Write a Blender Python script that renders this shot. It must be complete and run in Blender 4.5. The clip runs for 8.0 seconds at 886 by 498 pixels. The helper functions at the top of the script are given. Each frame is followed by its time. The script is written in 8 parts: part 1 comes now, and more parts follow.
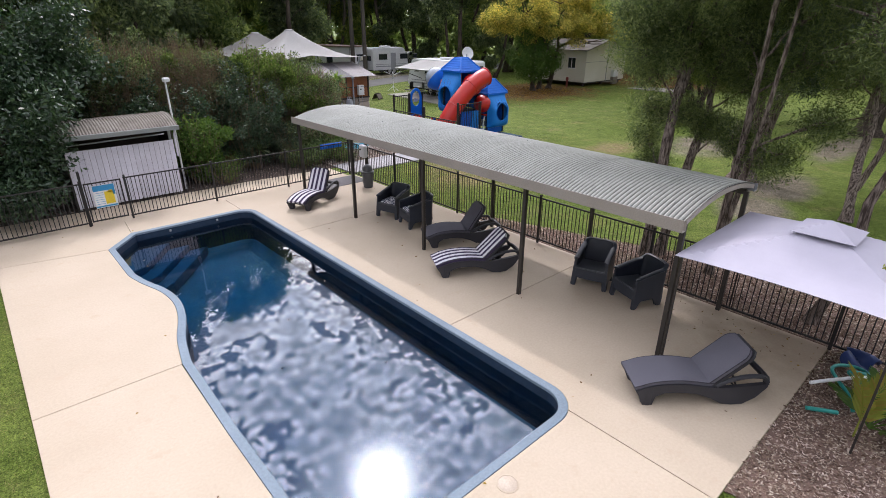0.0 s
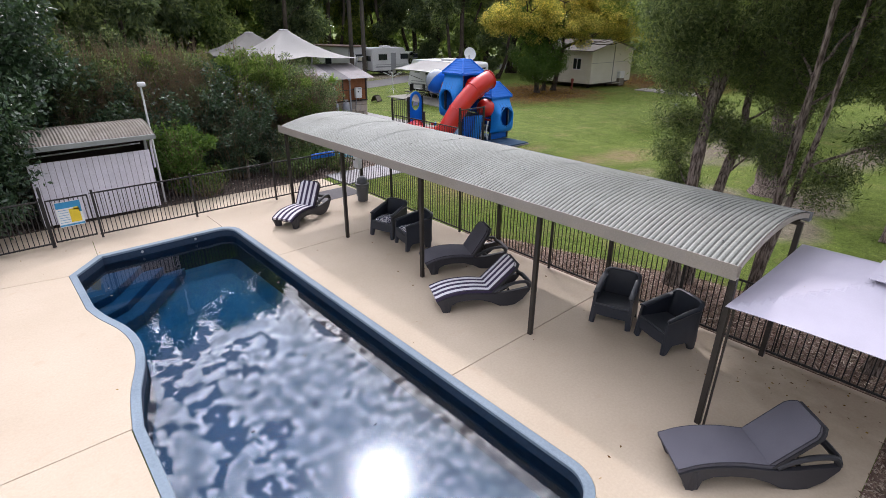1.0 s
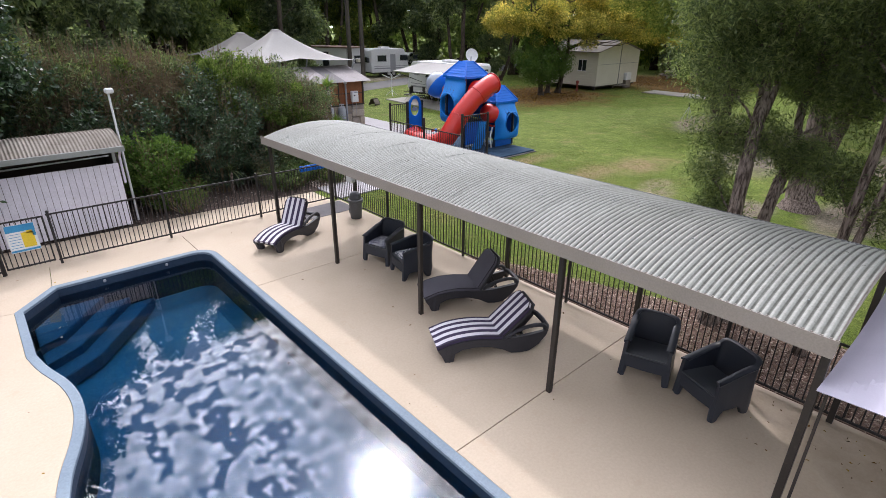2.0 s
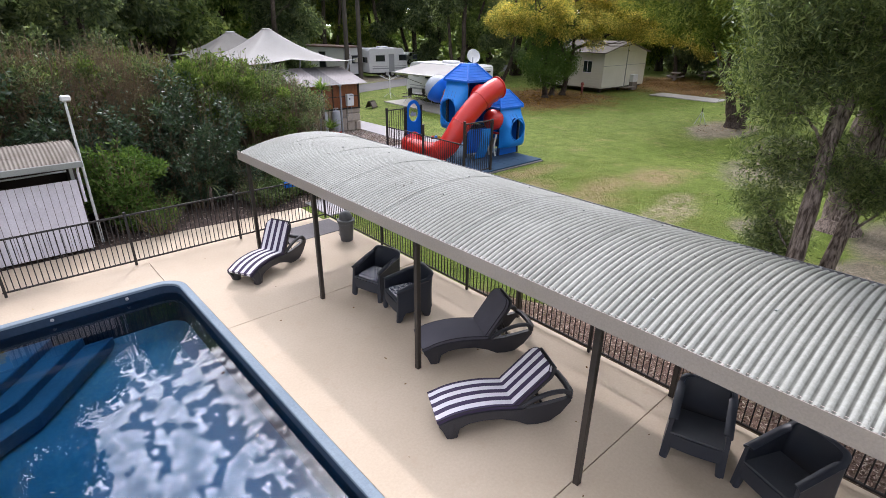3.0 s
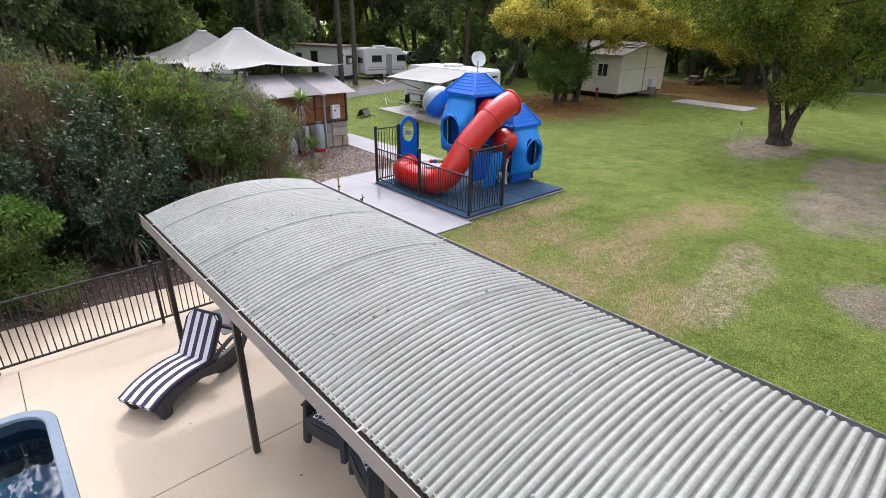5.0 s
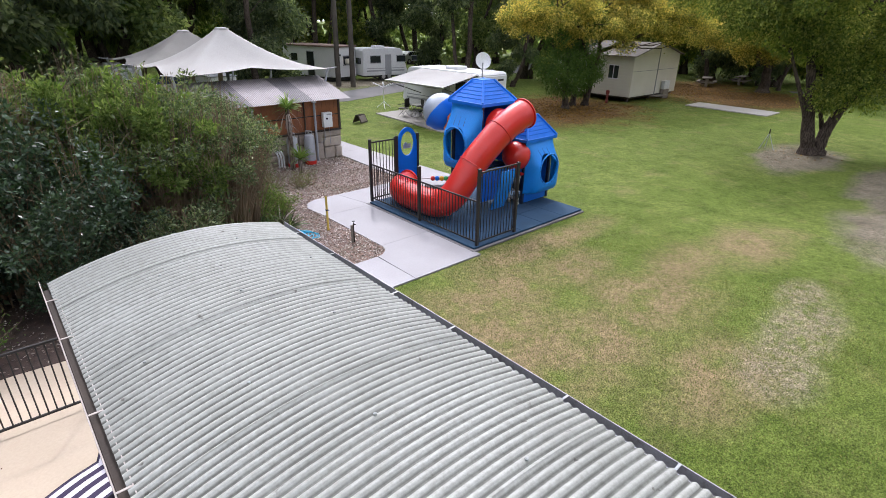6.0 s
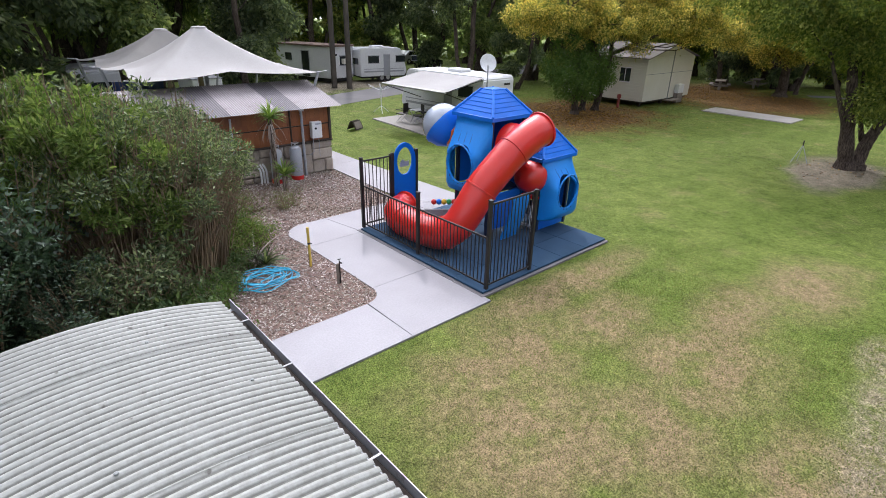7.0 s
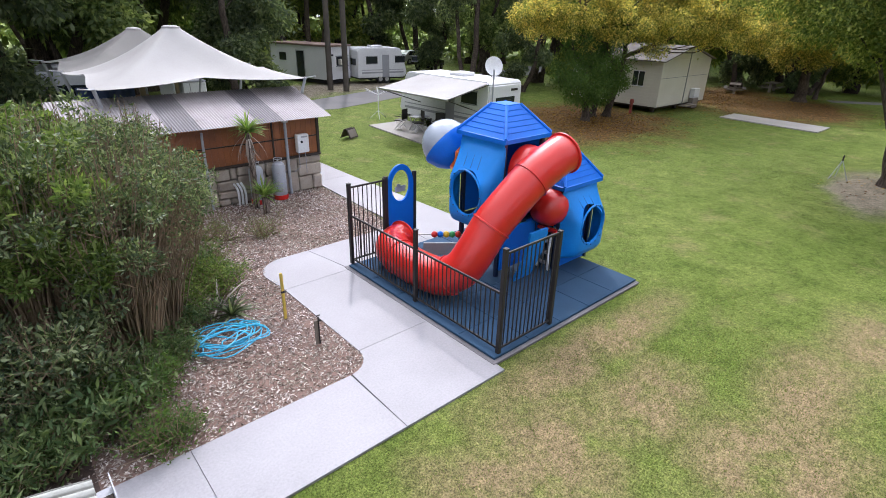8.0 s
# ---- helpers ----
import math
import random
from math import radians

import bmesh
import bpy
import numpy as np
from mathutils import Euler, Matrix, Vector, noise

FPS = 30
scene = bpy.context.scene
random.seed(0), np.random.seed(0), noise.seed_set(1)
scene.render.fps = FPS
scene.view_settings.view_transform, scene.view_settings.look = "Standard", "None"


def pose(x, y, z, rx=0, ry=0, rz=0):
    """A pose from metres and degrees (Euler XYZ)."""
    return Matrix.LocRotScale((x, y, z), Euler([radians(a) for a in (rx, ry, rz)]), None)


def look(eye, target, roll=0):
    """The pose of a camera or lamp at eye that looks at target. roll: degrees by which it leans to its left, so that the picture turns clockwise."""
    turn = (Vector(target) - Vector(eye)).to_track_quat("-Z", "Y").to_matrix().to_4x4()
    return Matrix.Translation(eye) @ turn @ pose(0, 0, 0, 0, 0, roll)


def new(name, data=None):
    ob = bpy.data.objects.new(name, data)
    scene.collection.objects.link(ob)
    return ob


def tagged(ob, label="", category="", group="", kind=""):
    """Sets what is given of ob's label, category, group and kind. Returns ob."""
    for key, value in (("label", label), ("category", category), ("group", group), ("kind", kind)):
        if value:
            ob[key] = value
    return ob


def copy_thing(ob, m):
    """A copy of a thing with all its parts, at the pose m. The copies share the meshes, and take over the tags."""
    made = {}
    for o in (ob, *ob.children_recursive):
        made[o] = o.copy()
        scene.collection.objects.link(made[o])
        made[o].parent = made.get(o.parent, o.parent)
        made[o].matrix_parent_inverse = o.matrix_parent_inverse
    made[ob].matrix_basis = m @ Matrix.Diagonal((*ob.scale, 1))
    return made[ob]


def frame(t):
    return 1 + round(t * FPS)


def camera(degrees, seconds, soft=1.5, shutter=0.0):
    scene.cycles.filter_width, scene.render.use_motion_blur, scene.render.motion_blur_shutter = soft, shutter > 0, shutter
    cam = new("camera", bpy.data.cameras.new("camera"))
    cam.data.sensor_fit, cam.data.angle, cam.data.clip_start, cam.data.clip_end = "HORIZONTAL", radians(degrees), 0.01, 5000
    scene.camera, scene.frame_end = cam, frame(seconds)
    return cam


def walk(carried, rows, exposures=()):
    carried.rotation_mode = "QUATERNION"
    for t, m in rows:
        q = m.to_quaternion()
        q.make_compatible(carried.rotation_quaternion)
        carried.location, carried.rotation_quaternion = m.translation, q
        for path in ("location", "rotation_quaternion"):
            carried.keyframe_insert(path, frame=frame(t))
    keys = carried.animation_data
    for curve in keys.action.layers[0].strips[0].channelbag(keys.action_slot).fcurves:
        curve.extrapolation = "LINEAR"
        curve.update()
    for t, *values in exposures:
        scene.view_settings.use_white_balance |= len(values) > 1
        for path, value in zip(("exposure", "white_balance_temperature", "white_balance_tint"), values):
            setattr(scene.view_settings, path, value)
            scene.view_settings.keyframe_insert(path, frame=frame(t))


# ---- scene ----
cam = camera(81.4, 8.0, soft=0.75)
PATH = [
    (0, (-7.368, -2.855, 5.021), (-6.139, -1.493, 4.224), 0.3),
    (0.5, (-6.868, -2.321, 5.04), (-5.641, -0.957, 4.241), 0.4),
    (1, (-6.379, -1.765, 5.037), (-5.153, -0.401, 4.238), 0.4),
    (1.5, (-5.855, -1.174, 5.005), (-4.631, 0.192, 4.209), 0.3),
    (3, (-4.257, 0.71, 5.035), (-3.031, 2.072, 4.235), 0.6),
    (3.5, (-3.643, 1.377, 5.066), (-2.417, 2.738, 4.263), 0.7),
    (4, (-2.979, 2.098, 5.107), (-1.754, 3.458, 4.301), 0.8),
    (4.5, (-2.287, 2.866, 5.148), (-1.063, 4.226, 4.34), 0.9),
    (6, (-0.201, 5.367, 5.141), (1.019, 6.728, 4.328), 0.9),
    (6.5, (0.539, 6.228, 5.148), (1.757, 7.59, 4.334), 1.0),
    (7, (1.234, 7.101, 5.163), (2.454, 8.459, 4.345), 1.2),
    (7.5, (1.948, 7.968, 5.177), (3.168, 9.324, 4.356), 1.4),
    (8, (2.658, 8.784, 5.211), (3.876, 10.14, 4.388), 1.5),
]
walk(cam, [(t, look(eye, target, roll)) for t, eye, target, roll in PATH], [(0.0, -0.77, 6450, 20), (3.0, -0.46, 6450, 20), (4.0, -0.38, 6450, 20), (6.0, -0.42, 6350, 20), (7.0, -0.42, 6300, 20), (8.0, -0.26, 6250, 20)])

# ---- light ----
SUN = Vector((0.372, 0.567, 0.735)).normalized()
world = bpy.data.worlds.new("sky")
scene.world = world
world.use_nodes = True
wn, wl = world.node_tree.nodes, world.node_tree.links
wn.clear()


def wnode(kind, **kw):
    n = wn.new(kind)
    for k, v in kw.items():
        if k == "operation":
            n.operation = v
    return n


def wmath(op, a, b=None, c=None):
    n = wnode("ShaderNodeMath", operation=op)
    for i, v in enumerate((a, b, c)):
        if v is None:
            continue
        if isinstance(v, (int, float)):
            n.inputs[i].default_value = v
        else:
            wl.new(v, n.inputs[i])
    return n.outputs[0]


sky = wnode("ShaderNodeTexSky")
sky.sky_type = "NISHITA"
sky.sun_disc = False
sky.sun_elevation = math.asin(SUN.z)
sky.sun_rotation = math.atan2(SUN.x, SUN.y)
sky.air_density, sky.dust_density, sky.ozone_density = 1.0, 1.5, 1.0
wtc = wnode("ShaderNodeTexCoord")
# a layer of small broken clouds, flattened overhead
wsep = wnode("ShaderNodeSeparateXYZ")
wl.new(wtc.outputs["Generated"], wsep.inputs[0])
rise = wmath("ADD", wmath("MAXIMUM", wsep.outputs[2], 0.0), 0.35)
layer = wnode("ShaderNodeCombineXYZ")
wl.new(wmath("DIVIDE", wsep.outputs[0], rise), layer.inputs[0])
wl.new(wmath("DIVIDE", wsep.outputs[1], rise), layer.inputs[1])


def wnoise(scale, detail, rough, warp=0.0):
    n = wnode("ShaderNodeTexNoise")
    n.inputs["Scale"].default_value, n.inputs["Detail"].default_value = scale, detail
    n.inputs["Roughness"].default_value, n.inputs["Distortion"].default_value = rough, warp
    wl.new(layer.outputs[0], n.inputs["Vector"])
    return n.outputs["Fac"]


def wrange(value, a, b, c=0.0, d=1.0):
    n = wnode("ShaderNodeMapRange")
    for key, v in (("From Min", a), ("From Max", b), ("To Min", c), ("To Max", d)):
        n.inputs[key].default_value = v
    wl.new(value, n.inputs["Value"])
    return n.outputs[0]


# rounded heads of cloud, crowded and of uneven size
wjit = wnode("ShaderNodeVectorMath", operation="MULTIPLY_ADD")
wjn = wnode("ShaderNodeTexNoise")
wjn.inputs["Scale"].default_value, wjn.inputs["Detail"].default_value = 60.0, 6.0
wl.new(layer.outputs[0], wjn.inputs["Vector"])
wl.new(wjn.outputs["Color"], wjit.inputs[0])
wjit.inputs[1].default_value = (0.03, 0.03, 0.0)
wl.new(layer.outputs[0], wjit.inputs[2])
heads = wnode("ShaderNodeTexVoronoi")
heads.voronoi_dimensions = "2D"
heads.inputs["Scale"].default_value = 46.0
wl.new(wjit.outputs[0], heads.inputs["Vector"])
lump = heads.outputs["Distance"]
puffs = wmath("SUBTRACT", wmath("ADD", wmath("MULTIPLY", wnoise(19.0, 15.0, 0.66, 0.0), 0.66), wmath("MULTIPLY", wnoise(4.0, 4.0, 0.5), 0.34)), wmath("MULTIPLY", wmath("SUBTRACT", lump, 0.4), 0.13))
cover = wrange(puffs, 0.452, 0.478)
# clouds are brighter towards the sun, which lights them from behind
wdot = wnode("ShaderNodeVectorMath", operation="DOT_PRODUCT")
wl.new(wtc.outputs["Generated"], wdot.inputs[0])
wdot.inputs[1].default_value = SUN
toward = wmath("MAXIMUM", wdot.outputs["Value"], 0.0)
wide = wmath("MULTIPLY", wmath("POWER", toward, 3.0), 7.0)
glow = wmath("MULTIPLY", wmath("POWER", toward, 900.0), 60.0)
# thin rims glow, thick hearts turn grey
shade = wmath("MULTIPLY", wrange(puffs, 0.465, 0.60, 1.5, 0.6), wrange(lump, 0.05, 0.62, 1.5, 0.55))
bright = wmath("ADD", wmath("MULTIPLY", wmath("ADD", wide, 2.3), shade), glow)
cloud = wnode("ShaderNodeBackground")
cloud.inputs["Color"].default_value = (0.90, 0.95, 1.0, 1)
wl.new(bright, cloud.inputs["Strength"])
clear = wnode("ShaderNodeBackground")
clear.inputs["Strength"].default_value = 0.17
wl.new(sky.outputs[0], clear.inputs["Color"])
wmix = wnode("ShaderNodeMixShader")
veil = wnode("ShaderNodeMapRange")
veil.inputs["From Min"].default_value, veil.inputs["From Max"].default_value = 0.988, 0.999
wl.new(toward, veil.inputs["Value"])
wl.new(wmath("MAXIMUM", cover, veil.outputs[0]), wmix.inputs[0])
wl.new(clear.outputs[0], wmix.inputs[1])
wl.new(cloud.outputs[0], wmix.inputs[2])
wout = wnode("ShaderNodeOutputWorld")
wl.new(wmix.outputs[0], wout.inputs[0])

sun_lamp = bpy.data.lights.new("sun", "SUN")
sun_lamp.energy, sun_lamp.angle, sun_lamp.color = 2.2, radians(1.6), (1.0, 0.965, 0.92)
sun_ob = new("sun", sun_lamp)
sun_ob.matrix_world = look(SUN * 50, (0, 0, 0))


# ---- materials ----
def blank(name):
    m = bpy.data.materials.new(name)
    m.use_nodes = True
    return m, m.node_tree.nodes, m.node_tree.links, m.node_tree.nodes["Principled BSDF"]


def mixcol(nodes, links, fac, a, b, blend="MIX"):
    n = nodes.new("ShaderNodeMix")
    n.data_type, n.blend_type = "RGBA", blend
    for sock, v in ((n.inputs[0], fac), (n.inputs[6], a), (n.inputs[7], b)):
        if isinstance(v, (int, float)):
            sock.default_value = v
        elif isinstance(v, tuple):
            sock.default_value = (*v, 1)
        else:
            links.new(v, sock)
    return n.outputs[2]


def tex_noise(nodes, links, vec, scale, detail=4.0, rough=0.55):
    n = nodes.new("ShaderNodeTexNoise")
    n.inputs["Scale"].default_value, n.inputs["Detail"].default_value, n.inputs["Roughness"].default_value = scale, detail, rough
    links.new(vec, n.inputs["Vector"])
    return n.outputs["Fac"]


def ramp(nodes, links, fac, lo, hi):
    n = nodes.new("ShaderNodeMapRange")
    n.inputs["From Min"].default_value, n.inputs["From Max"].default_value = lo, hi
    links.new(fac, n.inputs["Value"])
    return n.outputs[0]


def surf(name, col, col2=None, rough=0.6, metal=0.0, big=1.2, fine=45.0, bump=0.15, depth=0.004, tone=0.0, dirt=None, coat=0.0, speck=0.78):
    """A painted, plastic, metal, stone or cloth surface: two colours in large clouds, fine grain, relief, and a tone of its own for each object."""
    m, nodes, links, p = blank(name)
    tc = nodes.new("ShaderNodeTexCoord").outputs["Object"]
    col2 = col2 or tuple(c * 0.82 for c in col)
    c = mixcol(nodes, links, ramp(nodes, links, tex_noise(nodes, links, tc, big), 0.35, 0.68), col, col2)
    grain = tex_noise(nodes, links, tc, fine, 6.0, 0.65)
    c = mixcol(nodes, links, ramp(nodes, links, grain, 0.3, 0.75), c, mixcol(nodes, links, 1.0, c, (speck, speck, speck), "MULTIPLY"))
    if dirt:
        spots = ramp(nodes, links, tex_noise(nodes, links, tc, big * 5.3, 8.0, 0.7), 0.56, 0.72)
        c = mixcol(nodes, links, spots, c, dirt)
    if tone:
        info = nodes.new("ShaderNodeObjectInfo")
        hsv = nodes.new("ShaderNodeHueSaturation")
        links.new(ramp(nodes, links, info.outputs["Random"], 0.0, 1.0), hsv.inputs["Value"])
        hsv.inputs["Value"].links[0].from_node.inputs["To Min"].default_value = 1 - tone
        hsv.inputs["Value"].links[0].from_node.inputs["To Max"].default_value = 1 + tone
        links.new(c, hsv.inputs["Color"])
        c = hsv.outputs[0]
    links.new(c, p.inputs["Base Color"])
    p.inputs["Metallic"].default_value = metal
    rr = nodes.new("ShaderNodeMapRange")
    rr.inputs["To Min"].default_value, rr.inputs["To Max"].default_value = max(rough - 0.08, 0.02), min(rough + 0.12, 1)
    links.new(grain, rr.inputs["Value"])
    links.new(rr.outputs[0], p.inputs["Roughness"])
    p.inputs["Coat Weight"].default_value = coat
    b = nodes.new("ShaderNodeBump")
    b.inputs["Strength"].default_value, b.inputs["Distance"].default_value = bump, depth
    links.new(grain, b.inputs["Height"])
    links.new(b.outputs[0], p.inputs["Normal"])
    return m


def leaf(name, a, b, c, glow=0.35, rough=0.6, spec=0.15):
    """Foliage: each leaf takes one of three mixed colours, and lets some light through."""
    m, nodes, links, p = blank(name)
    rnd = nodes.new("ShaderNodeNewGeometry").outputs["Random Per Island"]
    r = nodes.new("ShaderNodeValToRGB")
    r.color_ramp.elements[0].color, r.color_ramp.elements[1].color = (*a, 1), (*c, 1)
    e = r.color_ramp.elements.new(0.5)
    e.color = (*b, 1)
    links.new(rnd, r.inputs[0])
    tc = nodes.new("ShaderNodeTexCoord").outputs["Object"]
    col = mixcol(nodes, links, ramp(nodes, links, tex_noise(nodes, links, tc, 0.7), 0.3, 0.7), r.outputs[0], mixcol(nodes, links, 1.0, r.outputs[0], (0.66, 0.7, 0.6), "MULTIPLY"))
    links.new(col, p.inputs["Base Color"])
    p.inputs["Roughness"].default_value = rough
    p.inputs["Specular IOR Level"].default_value = spec
    t = nodes.new("ShaderNodeBsdfTranslucent")
    links.new(mixcol(nodes, links, 1.0, col, (1.4, 1.45, 0.8), "MULTIPLY"), t.inputs["Color"])
    mx = nodes.new("ShaderNodeMixShader")
    mx.inputs[0].default_value = glow
    links.new(p.outputs[0], mx.inputs[1])
    links.new(t.outputs[0], mx.inputs[2])
    links.new(mx.outputs[0], nodes["Material Output"].inputs["Surface"])
    return m


def bark(name, ridge, crack):
    """Fissured bark: long upright plates with dark cracks between."""
    m, nodes, links, p = blank(name)
    tc = nodes.new("ShaderNodeTexCoord").outputs["Object"]
    mp = nodes.new("ShaderNodeMapping")
    mp.inputs["Scale"].default_value = (26.0, 26.0, 4.0)
    links.new(tc, mp.inputs["Vector"])
    plates = tex_noise(nodes, links, mp.outputs[0], 1.0, 5.0, 0.6)
    c = mixcol(nodes, links, ramp(nodes, links, plates, 0.40, 0.60), crack, ridge)
    big = ramp(nodes, links, tex_noise(nodes, links, tc, 2.2, 4.0), 0.35, 0.7)
    c = mixcol(nodes, links, big, c, mixcol(nodes, links, 1.0, c, (0.62, 0.60, 0.58), "MULTIPLY"))
    links.new(c, p.inputs["Base Color"])
    p.inputs["Roughness"].default_value = 0.95
    p.inputs["Specular IOR Level"].default_value = 0.1
    b = nodes.new("ShaderNodeBump")
    b.inputs["Strength"].default_value, b.inputs["Distance"].default_value = 1.0, 0.04
    links.new(plates, b.inputs["Height"])
    links.new(b.outputs[0], p.inputs["Normal"])
    return m


def ground_material():
    m, nodes, links, p = blank("lawn")
    pos = nodes.new("ShaderNodeNewGeometry").outputs["Position"]
    sep = nodes.new("ShaderNodeSeparateXYZ")
    links.new(pos, sep.inputs[0])

    def math_(op, a, b=0.0):
        n = nodes.new("ShaderNodeMath")
        n.operation = op
        for i, v in enumerate((a, b)):
            if isinstance(v, (int, float)):
                n.inputs[i].default_value = v
            else:
                links.new(v, n.inputs[i])
        return n.outputs[0]

    wob = math_("SUBTRACT", tex_noise(nodes, links, pos, 0.5, 7.0, 0.62), 0.5)

    def patch(x, y, rx, ry, edge=0.5, wobble=1.5):
        """1 inside a ragged oval, 0 outside."""
        dx = math_("DIVIDE", math_("SUBTRACT", sep.outputs[0], x), rx)
        dy = math_("DIVIDE", math_("SUBTRACT", sep.outputs[1], y), ry)
        d = math_("SQRT", math_("ADD", math_("MULTIPLY", dx, dx), math_("MULTIPLY", dy, dy)))
        return ramp(nodes, links, math_("ADD", d, math_("MULTIPLY", wob, wobble)), 1.0 + edge / 2, 1.0 - edge / 2)

    def joined(items):
        out = None
        for i in items:
            v = patch(*i)
            out = v if out is None else math_("MAXIMUM", out, v)
        return out

    broad = tex_noise(nodes, links, pos, 0.22, 3.0)
    mid = tex_noise(nodes, links, pos, 1.3, 6.0, 0.62)
    fine = tex_noise(nodes, links, pos, 34.0, 5.0, 0.7)
    green = mixcol(nodes, links, ramp(nodes, links, broad, 0.35, 0.65), (0.116, 0.162, 0.036), (0.154, 0.194, 0.052))
    green = mixcol(nodes, links, ramp(nodes, links, mid, 0.40, 0.74), green, (0.072, 0.114, 0.021))
    dry = mixcol(nodes, links, ramp(nodes, links, fine, 0.3, 0.7), (0.32, 0.25, 0.15), (0.20, 0.155, 0.09))
    c = mixcol(nodes, links, math_("MULTIPLY", ramp(nodes, links, tex_noise(nodes, links, pos, 0.75, 8.0, 0.66), 0.54, 0.70), 0.45), green, dry)
    worn = joined([(9.8, 12.6, 2.6, 0.5, 0.9), (9.2, 11.3, 1.3, 0.7, 0.9), (6.7, 11.6, 1.9, 1.0, 1.0), (5.6, 10.2, 1.4, 1.3, 1.0), (6.7, 9.3, 1.6, 1.1, 1.0), (9.2, 9.5, 1.8, 1.0, 1.1), (11.3, 9.8, 1.5, 0.7, 1.1), (13.7, 9.2, 1.6, 0.8, 1.1), (7.6, 7.5, 1.3, 0.8, 1.0)])
    straw = mixcol(nodes, links, ramp(nodes, links, tex_noise(nodes, links, pos, 14.0, 7.0, 0.75), 0.35, 0.65), (0.17, 0.14, 0.095), (0.38, 0.33, 0.25))
    scuffed = joined([(9.9, 7.0, 1.9, 0.55, 0.7), (8.5, 6.8, 1.0, 0.55, 0.7), (11.9, 7.45, 0.7, 0.4, 0.8)])
    c = mixcol(nodes, links, math_("MULTIPLY", worn, ramp(nodes, links, mid, 0.30, 0.54)), c, dry)
    c = mixcol(nodes, links, math_("MULTIPLY", math_("MULTIPLY", scuffed, 0.9), ramp(nodes, links, tex_noise(nodes, links, pos, 4.0, 7.0, 0.7), 0.34, 0.56)), c, straw)
    soil = mixcol(nodes, links, ramp(nodes, links, mid, 0.4, 0.65), (0.225, 0.19, 0.17), (0.16, 0.132, 0.113))
    bare = joined([(18.3, 6.7, 2.9, 1.5), (22.5, 7.2, 4.0, 0.9), (12.6, 2.0, 2.0, 0.9), (11.2, 4.5, 1.1, 0.85), (23.5, 8.2, 2.5, 0.9), (25.6, 11.6, 3.0, 1.5), (22.0, 2.4, 4.0, 0.8), (25.0, 45.6, 7.0, 3.0), (17.0, 43.5, 6.0, 2.2), (9.6, 1.8, 1.4, 0.9)])
    c = mixcol(nodes, links, math_("MULTIPLY", bare, 0.9), c, soil)
    litter_col = mixcol(nodes, links, ramp(nodes, links, tex_noise(nodes, links, pos, 5.5, 8.0, 0.75), 0.42, 0.62), (0.075, 0.04, 0.026), (0.23, 0.12, 0.05))
    litter = joined([(27.5, 26.5, 7.0, 5.5, 0.6, 1.6), (44.0, 20.5, 6.0, 4.6, 0.6, 1.6), (46.0, 27.0, 8.0, 5.0, 0.6, 1.6)])
    c = mixcol(nodes, links, math_("MULTIPLY", litter, 0.93), c, litter_col)
    mott = ramp(nodes, links, tex_noise(nodes, links, pos, 9.0, 6.0, 0.7), 0.3, 0.72)
    c = mixcol(nodes, links, mott, mixcol(nodes, links, 1.0, c, (0.56, 0.59, 0.54), "MULTIPLY"), mixcol(nodes, links, 1.0, c, (1.44, 1.40, 1.36), "MULTIPLY"))
    speck = ramp(nodes, links, fine, 0.36, 0.66)
    c = mixcol(nodes, links, speck, mixcol(nodes, links, 1.0, c, (0.38, 0.40, 0.38), "MULTIPLY"), mixcol(nodes, links, 1.0, c, (1.62, 1.58, 1.52), "MULTIPLY"))
    links.new(c, p.inputs["Base Color"])
    p.inputs["Roughness"].default_value = 0.8
    p.inputs["Specular IOR Level"].default_value = 0.12
    p.inputs["Specular Tint"].default_value = (0.85, 1.0, 0.35, 1)
    b = nodes.new("ShaderNodeBump")
    b.inputs["Strength"].default_value, b.inputs["Distance"].default_value = 0.9, 0.05
    links.new(fine, b.inputs["Height"])
    links.new(b.outputs[0], p.inputs["Normal"])
    return m


def deck_material():
    """Sealed beige concrete, with damp leaf stains and painted-in shade in the corner below the trees."""
    m = surf("deck_concrete", (0.505, 0.418, 0.318), (0.46, 0.375, 0.278), rough=0.75, big=0.55, fine=26, bump=0.1, dirt=(0.44, 0.345, 0.25), tone=0.02, speck=0.88)
    nodes, links = m.node_tree.nodes, m.node_tree.links
    p = nodes["Principled BSDF"]
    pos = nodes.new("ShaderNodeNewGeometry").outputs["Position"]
    # darker ragged patch: leaf stain together with gazebo and tree shade
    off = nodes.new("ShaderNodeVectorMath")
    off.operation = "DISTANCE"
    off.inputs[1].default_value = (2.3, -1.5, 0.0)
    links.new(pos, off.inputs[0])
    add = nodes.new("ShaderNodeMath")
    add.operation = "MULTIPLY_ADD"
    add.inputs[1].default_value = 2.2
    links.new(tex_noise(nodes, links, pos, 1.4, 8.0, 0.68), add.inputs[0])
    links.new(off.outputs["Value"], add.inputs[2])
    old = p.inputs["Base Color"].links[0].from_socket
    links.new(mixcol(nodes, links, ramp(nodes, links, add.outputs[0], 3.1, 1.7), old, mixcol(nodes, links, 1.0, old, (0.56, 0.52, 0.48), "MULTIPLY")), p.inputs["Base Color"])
    return m


